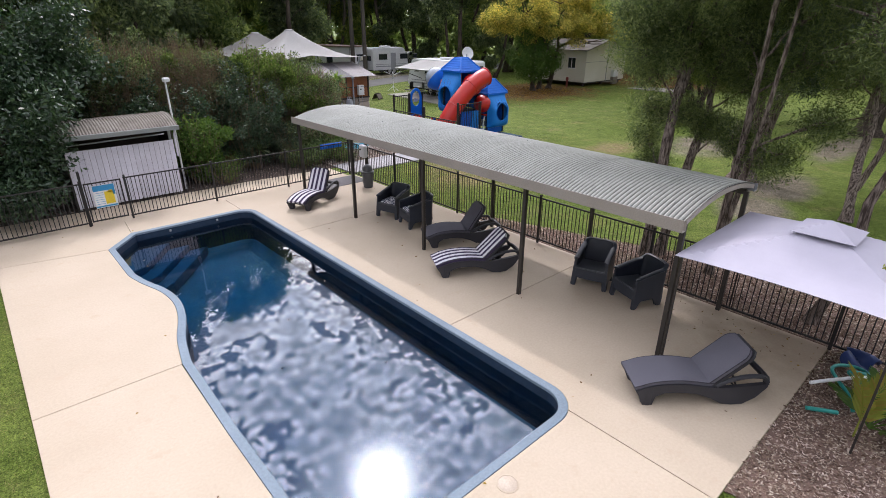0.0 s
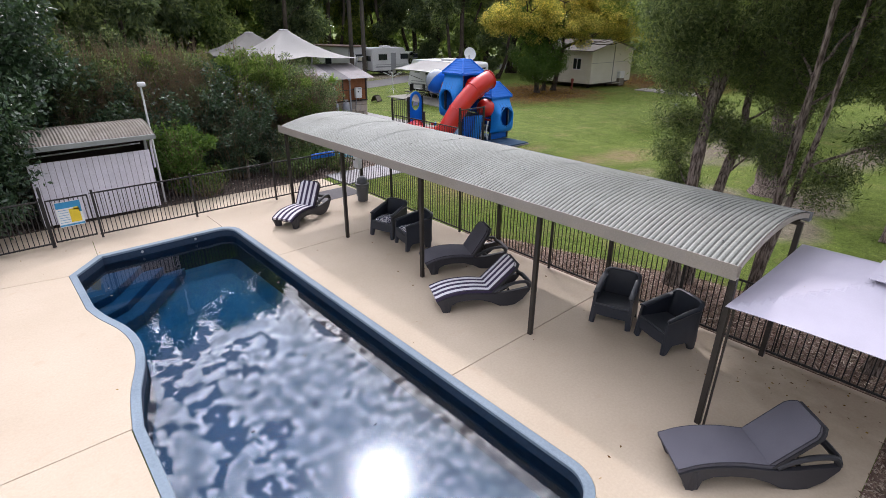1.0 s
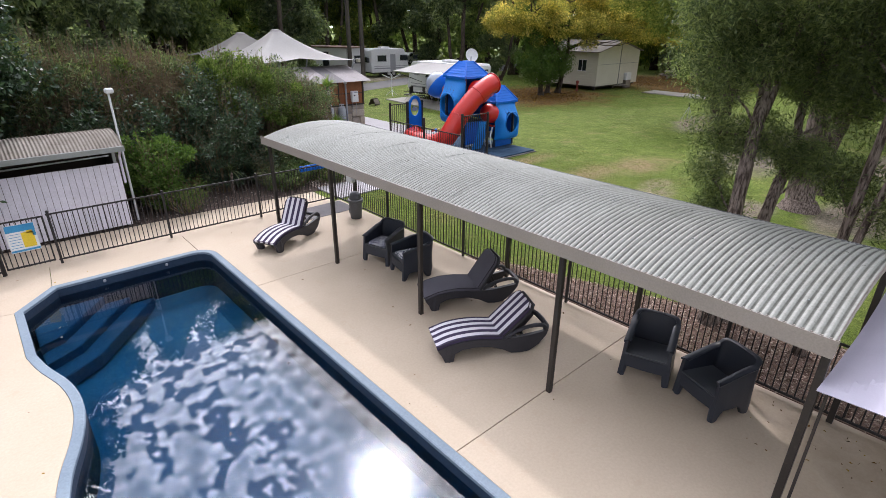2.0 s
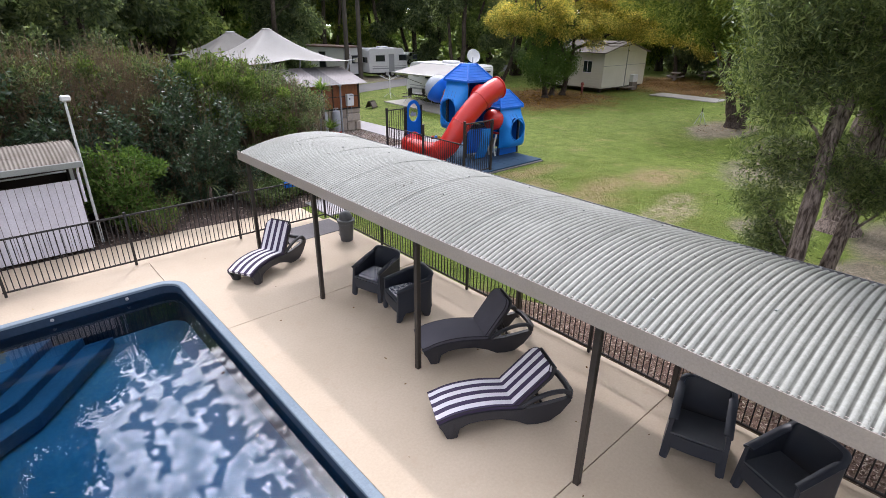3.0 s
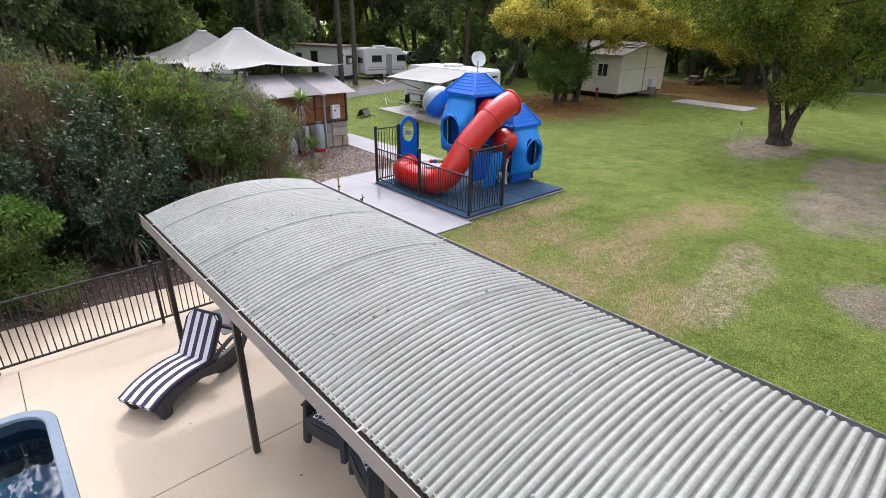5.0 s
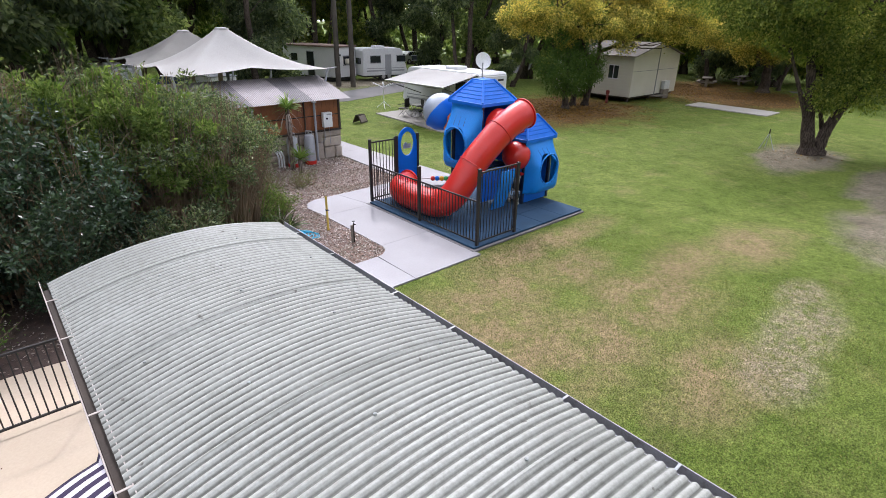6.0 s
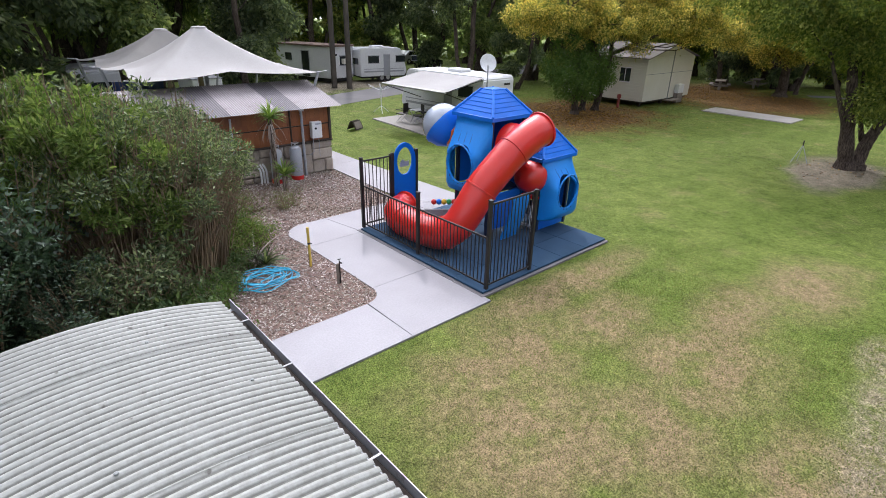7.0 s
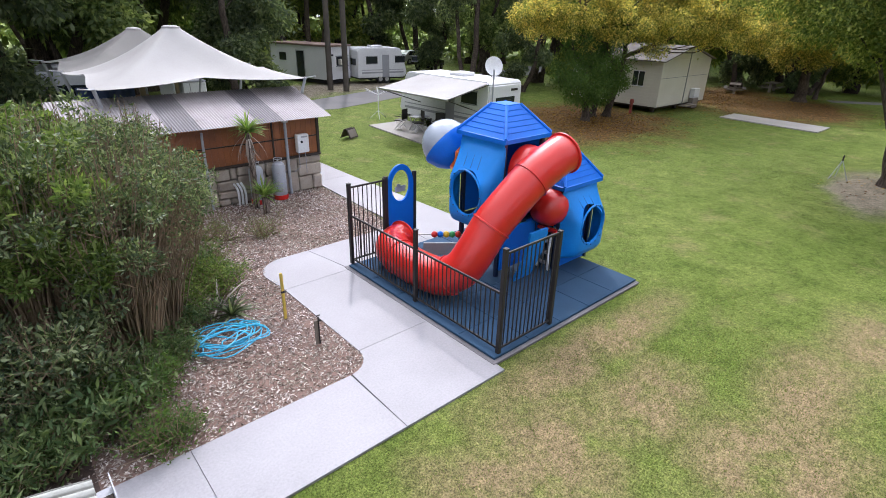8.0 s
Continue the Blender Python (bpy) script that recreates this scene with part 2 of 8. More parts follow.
def water_material():
    m, nodes, links, p = blank("pool_water")
    nodes.remove(p)
    pos = nodes.new("ShaderNodeNewGeometry").outputs["Position"]
    b = nodes.new("ShaderNodeBump")
    b.inputs["Strength"].default_value, b.inputs["Distance"].default_value = 0.0015, 0.02
    links.new(tex_noise(nodes, links, pos, 2.0, 2.0, 0.4), b.inputs["Height"])
    gl = nodes.new("ShaderNodeBsdfGlossy")
    gl.inputs["Roughness"].default_value = 0.0
    links.new(b.outputs[0], gl.inputs["Normal"])
    tr = nodes.new("ShaderNodeBsdfTransparent")
    tr.inputs["Color"].default_value = (0.45, 0.72, 0.82, 1)
    fr = nodes.new("ShaderNodeFresnel")
    fr.inputs["IOR"].default_value = 1.62
    links.new(b.outputs[0], fr.inputs["Normal"])
    mx = nodes.new("ShaderNodeMixShader")
    links.new(fr.outputs[0], mx.inputs[0])
    links.new(tr.outputs[0], mx.inputs[1])
    links.new(gl.outputs[0], mx.inputs[2])
    links.new(mx.outputs[0], nodes["Material Output"].inputs["Surface"])
    return m


def stripes_material():
    """Towelling with lengthwise navy and white stripes."""
    m, nodes, links, p = blank("striped_towelling")
    tc = nodes.new("ShaderNodeTexCoord").outputs["Object"]
    sep = nodes.new("ShaderNodeSeparateXYZ")
    links.new(tc, sep.inputs[0])
    n = nodes.new("ShaderNodeMath")
    n.operation = "PINGPONG"
    n.inputs[1].default_value = 0.076
    links.new(sep.outputs[1], n.inputs[0])
    grain = tex_noise(nodes, links, tc, 120.0, 4.0, 0.7)
    add = nodes.new("ShaderNodeMath")
    add.operation = "MULTIPLY_ADD"
    add.inputs[1].default_value = 0.008
    links.new(grain, add.inputs[0])
    links.new(n.outputs[0], add.inputs[2])
    c = mixcol(nodes, links, ramp(nodes, links, add.outputs[0], 0.0405, 0.0425), (0.055, 0.04, 0.085), (0.74, 0.72, 0.76))
    c = mixcol(nodes, links, ramp(nodes, links, grain, 0.3, 0.8), c, mixcol(nodes, links, 1.0, c, (0.8, 0.8, 0.82), "MULTIPLY"))
    links.new(c, p.inputs["Base Color"])
    p.inputs["Roughness"].default_value = 0.95
    b = nodes.new("ShaderNodeBump")
    b.inputs["Strength"].default_value, b.inputs["Distance"].default_value = 0.4, 0.004
    links.new(grain, b.inputs["Height"])
    links.new(b.outputs[0], p.inputs["Normal"])
    return m


def pattern_material():
    """Printed cotton: white scrolls on navy."""
    m, nodes, links, p = blank("printed_cotton")
    tc = nodes.new("ShaderNodeTexCoord").outputs["Object"]
    v = nodes.new("ShaderNodeTexVoronoi")
    v.inputs["Scale"].default_value = 16.0
    v.feature = "DISTANCE_TO_EDGE"
    links.new(tc, v.inputs["Vector"])
    c = mixcol(nodes, links, ramp(nodes, links, v.outputs["Distance"], 0.07, 0.1), (0.75, 0.75, 0.78), (0.03, 0.035, 0.08))
    links.new(c, p.inputs["Base Color"])
    p.inputs["Roughness"].default_value = 0.9
    return m


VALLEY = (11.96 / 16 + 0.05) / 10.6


def roof_material():
    """Weathered galvanised steel with rust spots and lichen."""
    m, nodes, links, p = blank("galvanised_roof")
    pos = nodes.new("ShaderNodeNewGeometry").outputs["Position"]
    a = tex_noise(nodes, links, pos, 0.8, 7.0, 0.6)
    f = tex_noise(nodes, links, pos, 26.0, 7.0, 0.7)
    c = mixcol(nodes, links, ramp(nodes, links, a, 0.35, 0.7), (0.355, 0.367, 0.340), (0.28, 0.29, 0.265))
    c = mixcol(nodes, links, ramp(nodes, links, f, 0.35, 0.8), c, (0.21, 0.212, 0.185))
    spots = tex_noise(nodes, links, pos, 9.0, 3.0, 0.5)
    c = mixcol(nodes, links, ramp(nodes, links, spots, 0.70, 0.76), c, (0.12, 0.115, 0.10))
    c = mixcol(nodes, links, ramp(nodes, links, tex_noise(nodes, links, pos, 2.4, 9.0, 0.75), 0.6, 0.78), c, (0.19, 0.19, 0.17))
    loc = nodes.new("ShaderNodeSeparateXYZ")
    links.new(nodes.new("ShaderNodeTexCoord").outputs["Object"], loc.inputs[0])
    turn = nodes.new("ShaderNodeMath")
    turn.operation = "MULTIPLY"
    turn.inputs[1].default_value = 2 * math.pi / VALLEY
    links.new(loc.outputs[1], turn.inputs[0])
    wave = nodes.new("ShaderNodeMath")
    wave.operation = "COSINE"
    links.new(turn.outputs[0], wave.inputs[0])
    # valleys painted darker to deepen the relief's shade, uneven as rain grime is
    valley_shade = nodes.new("ShaderNodeMath")
    valley_shade.operation = "MULTIPLY"
    links.new(ramp(nodes, links, wave.outputs[0], 0.0, -0.85), valley_shade.inputs[0])
    links.new(ramp(nodes, links, tex_noise(nodes, links, pos, 3.0, 6.0, 0.7), -0.15, 0.55), valley_shade.inputs[1])
    c = mixcol(nodes, links, valley_shade.outputs[0], c, mixcol(nodes, links, 1.0, c, (0.26, 0.26, 0.245), "MULTIPLY"))
    links.new(c, p.inputs["Base Color"])
    p.inputs["Metallic"].default_value = 0.05
    p.inputs["Roughness"].default_value = 0.58
    p.inputs["Specular IOR Level"].default_value = 0.25
    b = nodes.new("ShaderNodeBump")
    b.inputs["Strength"].default_value, b.inputs["Distance"].default_value = 0.15, 0.003
    links.new(f, b.inputs["Height"])
    links.new(b.outputs[0], p.inputs["Normal"])
    return m


LAWN = ground_material()
WATER = water_material()
STRIPES = stripes_material()
PRINT = pattern_material()
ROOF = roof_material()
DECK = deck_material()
PATH_CONCRETE = surf("path_concrete", (0.275, 0.268, 0.282), (0.235, 0.228, 0.24), rough=0.55, big=0.7, fine=30, bump=0.1, tone=0.03)
OLD_CONCRETE = surf("old_concrete", (0.38, 0.36, 0.33), (0.30, 0.285, 0.26), rough=0.85, big=0.5, fine=20)
COPING = surf("coping_paint", (0.21, 0.27, 0.325), (0.165, 0.22, 0.275), rough=0.75, big=1.0, fine=30, bump=0.08)
WALL_LINE = surf("pool_side_navy", (0.010, 0.034, 0.072), (0.008, 0.026, 0.056), rough=0.7, big=0.8, fine=18, bump=0.05)
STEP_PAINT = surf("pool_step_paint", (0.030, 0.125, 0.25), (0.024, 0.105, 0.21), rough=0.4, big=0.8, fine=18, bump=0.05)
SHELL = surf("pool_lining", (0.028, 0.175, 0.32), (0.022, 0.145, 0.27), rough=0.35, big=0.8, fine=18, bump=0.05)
LID = surf("cream_lid_plastic", (0.56, 0.46, 0.36), rough=0.5, bump=0.04)
WHITE_FIT = surf("white_plastic", (0.75, 0.76, 0.78), rough=0.4, bump=0.03)
BLACK_STEEL = surf("black_powder_coat", (0.014, 0.012, 0.012), (0.02, 0.017, 0.016), rough=0.6, bump=0.04)
POST_STEEL = surf("dark_brown_paint", (0.022, 0.018, 0.016), (0.035, 0.028, 0.024), rough=0.45, bump=0.06, dirt=(0.07, 0.05, 0.04))
FASCIA = surf("taupe_fascia", (0.37, 0.325, 0.295), (0.33, 0.29, 0.26), rough=0.5, bump=0.05)
GUTTER = surf("grey_gutter", (0.30, 0.31, 0.33), (0.22, 0.225, 0.23), rough=0.45, metal=0.3, dirt=(0.10, 0.085, 0.07))
RESIN = surf("dark_resin_wicker", (0.022, 0.022, 0.028), (0.032, 0.032, 0.04), rough=0.5, fine=90, bump=0.5, depth=0.006)
CHAIR_RESIN = surf("charcoal_resin", (0.020, 0.024, 0.036), (0.028, 0.034, 0.048), rough=0.42, fine=110, bump=0.08, depth=0.002)
# chair seat resin, paler because the light it catches is in the colour
SEAT_RESIN = surf("lit_charcoal_resin", (0.075, 0.082, 0.095), (0.045, 0.05, 0.062), rough=0.36, fine=60, bump=0.08, depth=0.002)
GREY_CLOTH = surf("grey_sling_cushion", (0.125, 0.12, 0.145), (0.10, 0.097, 0.12), rough=0.9, fine=140, bump=0.35)
PIPING = surf("piping", (0.03, 0.028, 0.04), rough=0.8)
CANVAS = surf("lilac_canvas", (0.46, 0.44, 0.52), (0.41, 0.39, 0.465), rough=0.85, big=1.0, fine=70, bump=0.03, speck=0.95)
WHITE_BOARD = surf("white_painted_boards", (0.72, 0.70, 0.78), (0.64, 0.62, 0.70), rough=0.6, big=1.6, fine=30, tone=0.05, dirt=(0.5, 0.49, 0.52))
DARK_WOOD = surf("dark_timber", (0.05, 0.035, 0.025), (0.03, 0.022, 0.017), rough=0.8)
DARK_STEEL = surf("dull_green_steel", (0.27, 0.29, 0.28), (0.22, 0.235, 0.225), rough=0.6)
CHIP = surf("wood_chips", (0.22, 0.142, 0.112), (0.12, 0.075, 0.058), rough=0.95, big=6.0, fine=60, bump=0.6, depth=0.02)
CHIP_DARK = surf("dark_bark_mulch", (0.085, 0.055, 0.044), (0.05, 0.034, 0.028), rough=0.95, big=6.0, fine=60, bump=0.6, depth=0.02)
GREEN_PIPE = surf("teal_plastic", (0.01, 0.28, 0.24), rough=0.4)
HOSE = surf("cyan_hose", (0.03, 0.42, 0.62), (0.02, 0.33, 0.52), rough=0.4, bump=0.05)
RUBBER = surf("grey_rubber_mat", (0.17, 0.16, 0.165), rough=0.9)
HUT_ROOF = surf("dusty_roof_sheet", (0.30, 0.275, 0.275), (0.24, 0.22, 0.22), rough=0.6, metal=0.15, big=0.7, fine=25, dirt=(0.18, 0.16, 0.155))
HUT_ROOF_DARK = surf("grey_roof_sheet", (0.13, 0.12, 0.125), (0.10, 0.095, 0.10), rough=0.6, big=0.7, fine=25)
SHED_ROOF = surf("rusty_old_roof", (0.24, 0.215, 0.185), (0.15, 0.125, 0.10), rough=0.75, metal=0.1, big=1.5, fine=25, dirt=(0.09, 0.07, 0.055))
BIN = surf("grey_bin_plastic", (0.10, 0.105, 0.115), (0.085, 0.09, 0.10), rough=0.5)
SIGN_BLUE = surf("sign_blue", (0.03, 0.27, 0.52), rough=0.4, bump=0.02)
SIGN_YELLOW = surf("sign_yellow", (0.80, 0.58, 0.03), rough=0.4, bump=0.02)
SIGN_WHITE = surf("sign_white", (0.78, 0.80, 0.80), rough=0.4, bump=0.02)
RED = surf("red_plastic", (0.62, 0.022, 0.014), (0.55, 0.018, 0.012), rough=0.3, big=0.8, fine=60, bump=0.03, coat=0.25)
BLUE = surf("royal_blue_plastic", (0.003, 0.165, 0.72), (0.003, 0.14, 0.62), rough=0.42, bump=0.04, coat=0.04)
SKY_BLUE = surf("light_blue_plastic", (0.004, 0.23, 0.72), (0.003, 0.20, 0.62), rough=0.42, bump=0.04, coat=0.04)
NAVY_SHEET = surf("navy_plastic_sheet", (0.012, 0.035, 0.14), (0.009, 0.026, 0.11), rough=0.4)
NAVY = surf("navy_steel_post", (0.01, 0.02, 0.055), rough=0.4, bump=0.03)
CLEAR_GREY = surf("clouded_clear_plastic", (0.36, 0.41, 0.48), (0.29, 0.33, 0.39), rough=0.15, bump=0.02, coat=0.5)
ORANGE = surf("orange_plastic", (0.75, 0.16, 0.03), rough=0.35, bump=0.03)
YELLOW = surf("yellow_plastic", (0.80, 0.50, 0.03), rough=0.4, bump=0.03)
GREEN_BEAD = surf("green_plastic", (0.05, 0.40, 0.12), rough=0.35, bump=0.03)
SOFTFALL = surf("blue_rubber_tile", (0.017, 0.060, 0.118), (0.013, 0.048, 0.095), rough=0.9, big=1.0, fine=60, bump=0.35, tone=0.06)
CEDAR = surf("stained_cedar", (0.29, 0.10, 0.032), (0.20, 0.065, 0.022), rough=0.5, big=2.0, fine=40, tone=0.08)
STONE = surf("sandstone_block", (0.41, 0.36, 0.30), (0.29, 0.24, 0.195), rough=0.9, big=2.0, fine=22, bump=0.8, depth=0.03, tone=0.2)
MORTAR = surf("mortar", (0.27, 0.25, 0.22), rough=0.95)
TENT = surf("white_shade_fabric", (0.36, 0.35, 0.335), (0.31, 0.30, 0.285), rough=0.8, big=0.5, fine=40, bump=0.05)
# back peak's fabric: its shade and dirt are put into a greyer colour
TENT_GREYED = surf("greyed_tent_fabric", (0.23, 0.22, 0.205), (0.17, 0.165, 0.15), rough=0.85, big=0.5, fine=40, bump=0.05)
VAN_WHITE = surf("caravan_white", (0.72, 0.73, 0.74), (0.66, 0.67, 0.68), rough=0.35, big=0.6, fine=15, bump=0.03)
VAN_PALE = surf("caravan_pale_grey", (0.42, 0.43, 0.45), (0.37, 0.38, 0.40), rough=0.4, big=0.6, fine=15, bump=0.03)
VAN_GREY = surf("caravan_grey", (0.34, 0.35, 0.37), rough=0.4, bump=0.03)
GLASS_DARK = surf("dark_window_glass", (0.02, 0.025, 0.03), rough=0.08, bump=0.0)
CREAM = surf("cream_cladding", (0.66, 0.63, 0.54), (0.60, 0.57, 0.48), rough=0.6, big=0.8, fine=20, bump=0.05)
RUST_EDGE = surf("brown_roof_edge", (0.20, 0.13, 0.10), (0.15, 0.10, 0.08), rough=0.7)
RED_POST = surf("faded_red_paint", (0.24, 0.035, 0.025), (0.17, 0.03, 0.022), rough=0.6)
TYRE = surf("tyre", (0.025, 0.025, 0.025), rough=0.85)
STEEL = surf("steel", (0.5, 0.5, 0.5), rough=0.35, metal=0.7, bump=0.03)
GAS = surf("gas_cylinder_grey", (0.36, 0.38, 0.41), (0.30, 0.32, 0.35), rough=0.45, dirt=(0.25, 0.2, 0.18))
ASPHALT = surf("asphalt", (0.16, 0.155, 0.155), (0.12, 0.118, 0.118), rough=0.9, big=0.4, fine=30, bump=0.3)
STAKE = surf("yellow_stake", (0.62, 0.44, 0.06), (0.5, 0.36, 0.08), rough=0.7)
STAKE_TIMBER = surf("pale_post_timber", (0.34, 0.26, 0.17), (0.26, 0.19, 0.12), rough=0.8)
POLE_WOOD = surf("dark_pole_timber", (0.10, 0.085, 0.07), (0.065, 0.055, 0.046), rough=0.9)
TIMBER = surf("grey_timber", (0.22, 0.19, 0.16), (0.16, 0.135, 0.11), rough=0.9)
BARK = bark("fissured_grey_bark", (0.30, 0.245, 0.215), (0.07, 0.053, 0.044))
BARK_DARK = bark("dark_bark", (0.12, 0.095, 0.078), (0.04, 0.032, 0.027))
TWIG = surf("brown_twigs", (0.235, 0.17, 0.10), (0.13, 0.092, 0.058), rough=0.9)
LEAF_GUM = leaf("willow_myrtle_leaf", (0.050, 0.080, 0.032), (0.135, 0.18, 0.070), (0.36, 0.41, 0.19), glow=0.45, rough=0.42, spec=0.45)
# the myrtle leaf again, with the backlit canopy's shade put into its colours
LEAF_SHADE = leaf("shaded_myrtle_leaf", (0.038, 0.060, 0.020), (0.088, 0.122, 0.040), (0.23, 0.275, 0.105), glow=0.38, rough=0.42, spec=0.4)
LEAF_DARK = leaf("glossy_dark_leaf", (0.018, 0.040, 0.020), (0.034, 0.068, 0.034), (0.085, 0.14, 0.075), glow=0.2, rough=0.36, spec=0.5)
LEAF_HEDGE = leaf("hedge_leaf", (0.042, 0.068, 0.034), (0.092, 0.128, 0.060), (0.27, 0.315, 0.17), glow=0.4, rough=0.45, spec=0.35)
LEAF_RUST = leaf("rusty_seed_head", (0.10, 0.065, 0.045), (0.17, 0.125, 0.08), (0.25, 0.24, 0.14), glow=0.3)
LEAF_BRIGHT = leaf("bright_shrub_leaf", (0.055, 0.11, 0.026), (0.088, 0.158, 0.038), (0.15, 0.225, 0.06))
LEAF_YELLOW = leaf("autumn_leaf", (0.14, 0.18, 0.065), (0.44, 0.41, 0.14), (0.95, 0.70, 0.26), glow=0.66)
LEAF_MAPLE = leaf("broad_tree_leaf", (0.09, 0.138, 0.040), (0.19, 0.24, 0.072), (0.42, 0.43, 0.13), glow=0.62)
# forest and casuarina leaves are lightened, with distant haze put into their colours
LEAF_FOREST = leaf("forest_leaf", (0.10, 0.145, 0.07), (0.18, 0.24, 0.11), (0.38, 0.43, 0.20), glow=0.65)
LEAF_WEED = leaf("dark_weed_leaf", (0.05, 0.09, 0.038), (0.09, 0.14, 0.055), (0.18, 0.23, 0.10), glow=0.3)
LEAF_PINE = leaf("casuarina_needles", (0.08, 0.11, 0.075), (0.14, 0.18, 0.115), (0.29, 0.33, 0.20), glow=0.62)
LEAF_LIME = leaf("fresh_shrub_leaf", (0.07, 0.12, 0.03), (0.125, 0.185, 0.05), (0.25, 0.31, 0.11), glow=0.45)
LEAF_SPEAR = leaf("spear_leaf", (0.09, 0.17, 0.04), (0.15, 0.24, 0.06), (0.26, 0.32, 0.10), glow=0.45)
FROND = leaf("dry_and_green_frond", (0.36, 0.27, 0.08), (0.28, 0.29, 0.06), (0.34, 0.38, 0.09))
GRASS_TUFT = leaf("grass_blade", (0.115, 0.158, 0.040), (0.155, 0.192, 0.058), (0.32, 0.275, 0.165), glow=0.45, rough=0.8)
CHIP_PALE = leaf("bark_chip", (0.10, 0.07, 0.056), (0.25, 0.19, 0.163), (0.56, 0.49, 0.465), glow=0.02, rough=0.9)
CHIP_MID = leaf("weathered_bark_chip", (0.12, 0.070, 0.052), (0.37, 0.265, 0.22), (0.66, 0.55, 0.49), glow=0.02, rough=0.9)
CHIP_LIGHT = leaf("palest_bark_chip", (0.15, 0.108, 0.092), (0.42, 0.35, 0.325), (0.74, 0.67, 0.655), glow=0.02, rough=0.9)
LITTER = leaf("fallen_leaf", (0.09, 0.045, 0.02), (0.22, 0.11, 0.03), (0.42, 0.27, 0.05), glow=0.05, rough=0.9)


for plastic in (BLUE, SKY_BLUE):
    plastic.node_tree.nodes["Principled BSDF"].inputs["Specular IOR Level"].default_value = 0.28


# ---- mesh helpers ----
class Mesh:
    """Vertices and faces of one mesh, gathered from simple solids."""

    def __init__(self):
        self.v, self.f = [], []

    def add(self, vs, fs):
        n = len(self.v)
        self.v.extend(tuple(p) for p in vs)
        self.f.extend(tuple(i + n for i in f) for f in fs)
        return self

    def box(self, c, s, b=0.004, m=None):
        """A box of size s about c, its edges cut by b."""
        h = [d / 2 for d in s]
        b = min(b, min(h) * 0.45)
        idx, vs = {}, []
        for sx in (-1, 1):
            for sy in (-1, 1):
                for sz in (-1, 1):
                    for a in range(3):
                        q = [sg * (hh - (0 if k == a else b)) for k, (sg, hh) in enumerate(zip((sx, sy, sz), h))]
                        idx[(sx, sy, sz, a)] = len(vs)
                        vs.append(Vector(q))
        fs = []
        for a in range(3):
            u, w = (a + 1) % 3, (a + 2) % 3
            for s0 in (-1, 1):
                ring = []
                for su, sw in ((-1, -1), (1, -1), (1, 1), (-1, 1)):
                    k = [0, 0, 0]
                    k[a], k[u], k[w] = s0, su, sw
                    ring.append(idx[(*k, a)])
                fs.append(ring if s0 > 0 else ring[::-1])
            for su in (-1, 1):
                for sw in (-1, 1):
                    lo, hi = [0, 0, 0], [0, 0, 0]
                    lo[a], lo[u], lo[w] = -1, su, sw
                    hi[a], hi[u], hi[w] = 1, su, sw
                    q = [idx[(*lo, u)], idx[(*hi, u)], idx[(*hi, w)], idx[(*lo, w)]]
                    fs.append(q if su * sw < 0 else q[::-1])
        for sx in (-1, 1):
            for sy in (-1, 1):
                for sz in (-1, 1):
                    t = [idx[(sx, sy, sz, a)] for a in range(3)]
                    fs.append(t if sx * sy * sz > 0 else t[::-1])
        if m is not None:
            vs = [m @ p for p in vs]
        return self.add([p + Vector(c) for p in vs], fs)

    def tube(self, pts, r, n=10, caps=True, closed=False):
        """A round bar along points; r is one radius or one for each point."""
        pts = [Vector(p) for p in pts]
        rs = r if isinstance(r, (list, tuple)) else [r] * len(pts)
        vs, fs, k = [], [], len(pts)
        up = None
        for i, p in enumerate(pts):
            if closed:
                d = pts[(i + 1) % k] - pts[i - 1]
            else:
                d = pts[min(i + 1, k - 1)] - pts[max(i - 1, 0)]
            d.normalize()
            if up is None:
                up = Vector((0, 0, 1)) if abs(d.z) < 0.9 else Vector((1, 0, 0))
            up = (up - d * up.dot(d)).normalized()
            side = d.cross(up)
            for j in range(n):
                a = 2 * math.pi * j / n
                vs.append(p + (up * math.cos(a) + side * math.sin(a)) * rs[i])
        for i in range(k if closed else k - 1):
            i2 = (i + 1) % k
            for j in range(n):
                fs.append((i * n + j, i2 * n + j, i2 * n + (j + 1) % n, i * n + (j + 1) % n))
        if caps and not closed:
            fs.append(tuple(range(n)))
            fs.append(tuple((k - 1) * n + j for j in range(n))[::-1])
        return self.add(vs, [f[::-1] for f in fs])

    def lathe(self, prof, n=24, m=None, c=(0, 0, 0)):
        """A profile of (radius, height) turned about z."""
        vs, fs = [], []
        for r, z in prof:
            for j in range(n):
                a = 2 * math.pi * j / n
                p = Vector((r * math.cos(a), r * math.sin(a), z))
                vs.append((m @ p if m is not None else p) + Vector(c))
        for i in range(len(prof) - 1):
            for j in range(n):
                fs.append((i * n + j, i * n + (j + 1) % n, (i + 1) * n + (j + 1) % n, (i + 1) * n + j))
        return self.add(vs, fs)

    def grid(self, fn, nu, nv, flip=False):
        vs = [fn(i / nu, j / nv) for i in range(nu + 1) for j in range(nv + 1)]
        fs = [(i * (nv + 1) + j, (i + 1) * (nv + 1) + j, (i + 1) * (nv + 1) + j + 1, i * (nv + 1) + j + 1) for i in range(nu) for j in range(nv)]
        return self.add(vs, [f[::-1] for f in fs] if flip else fs)

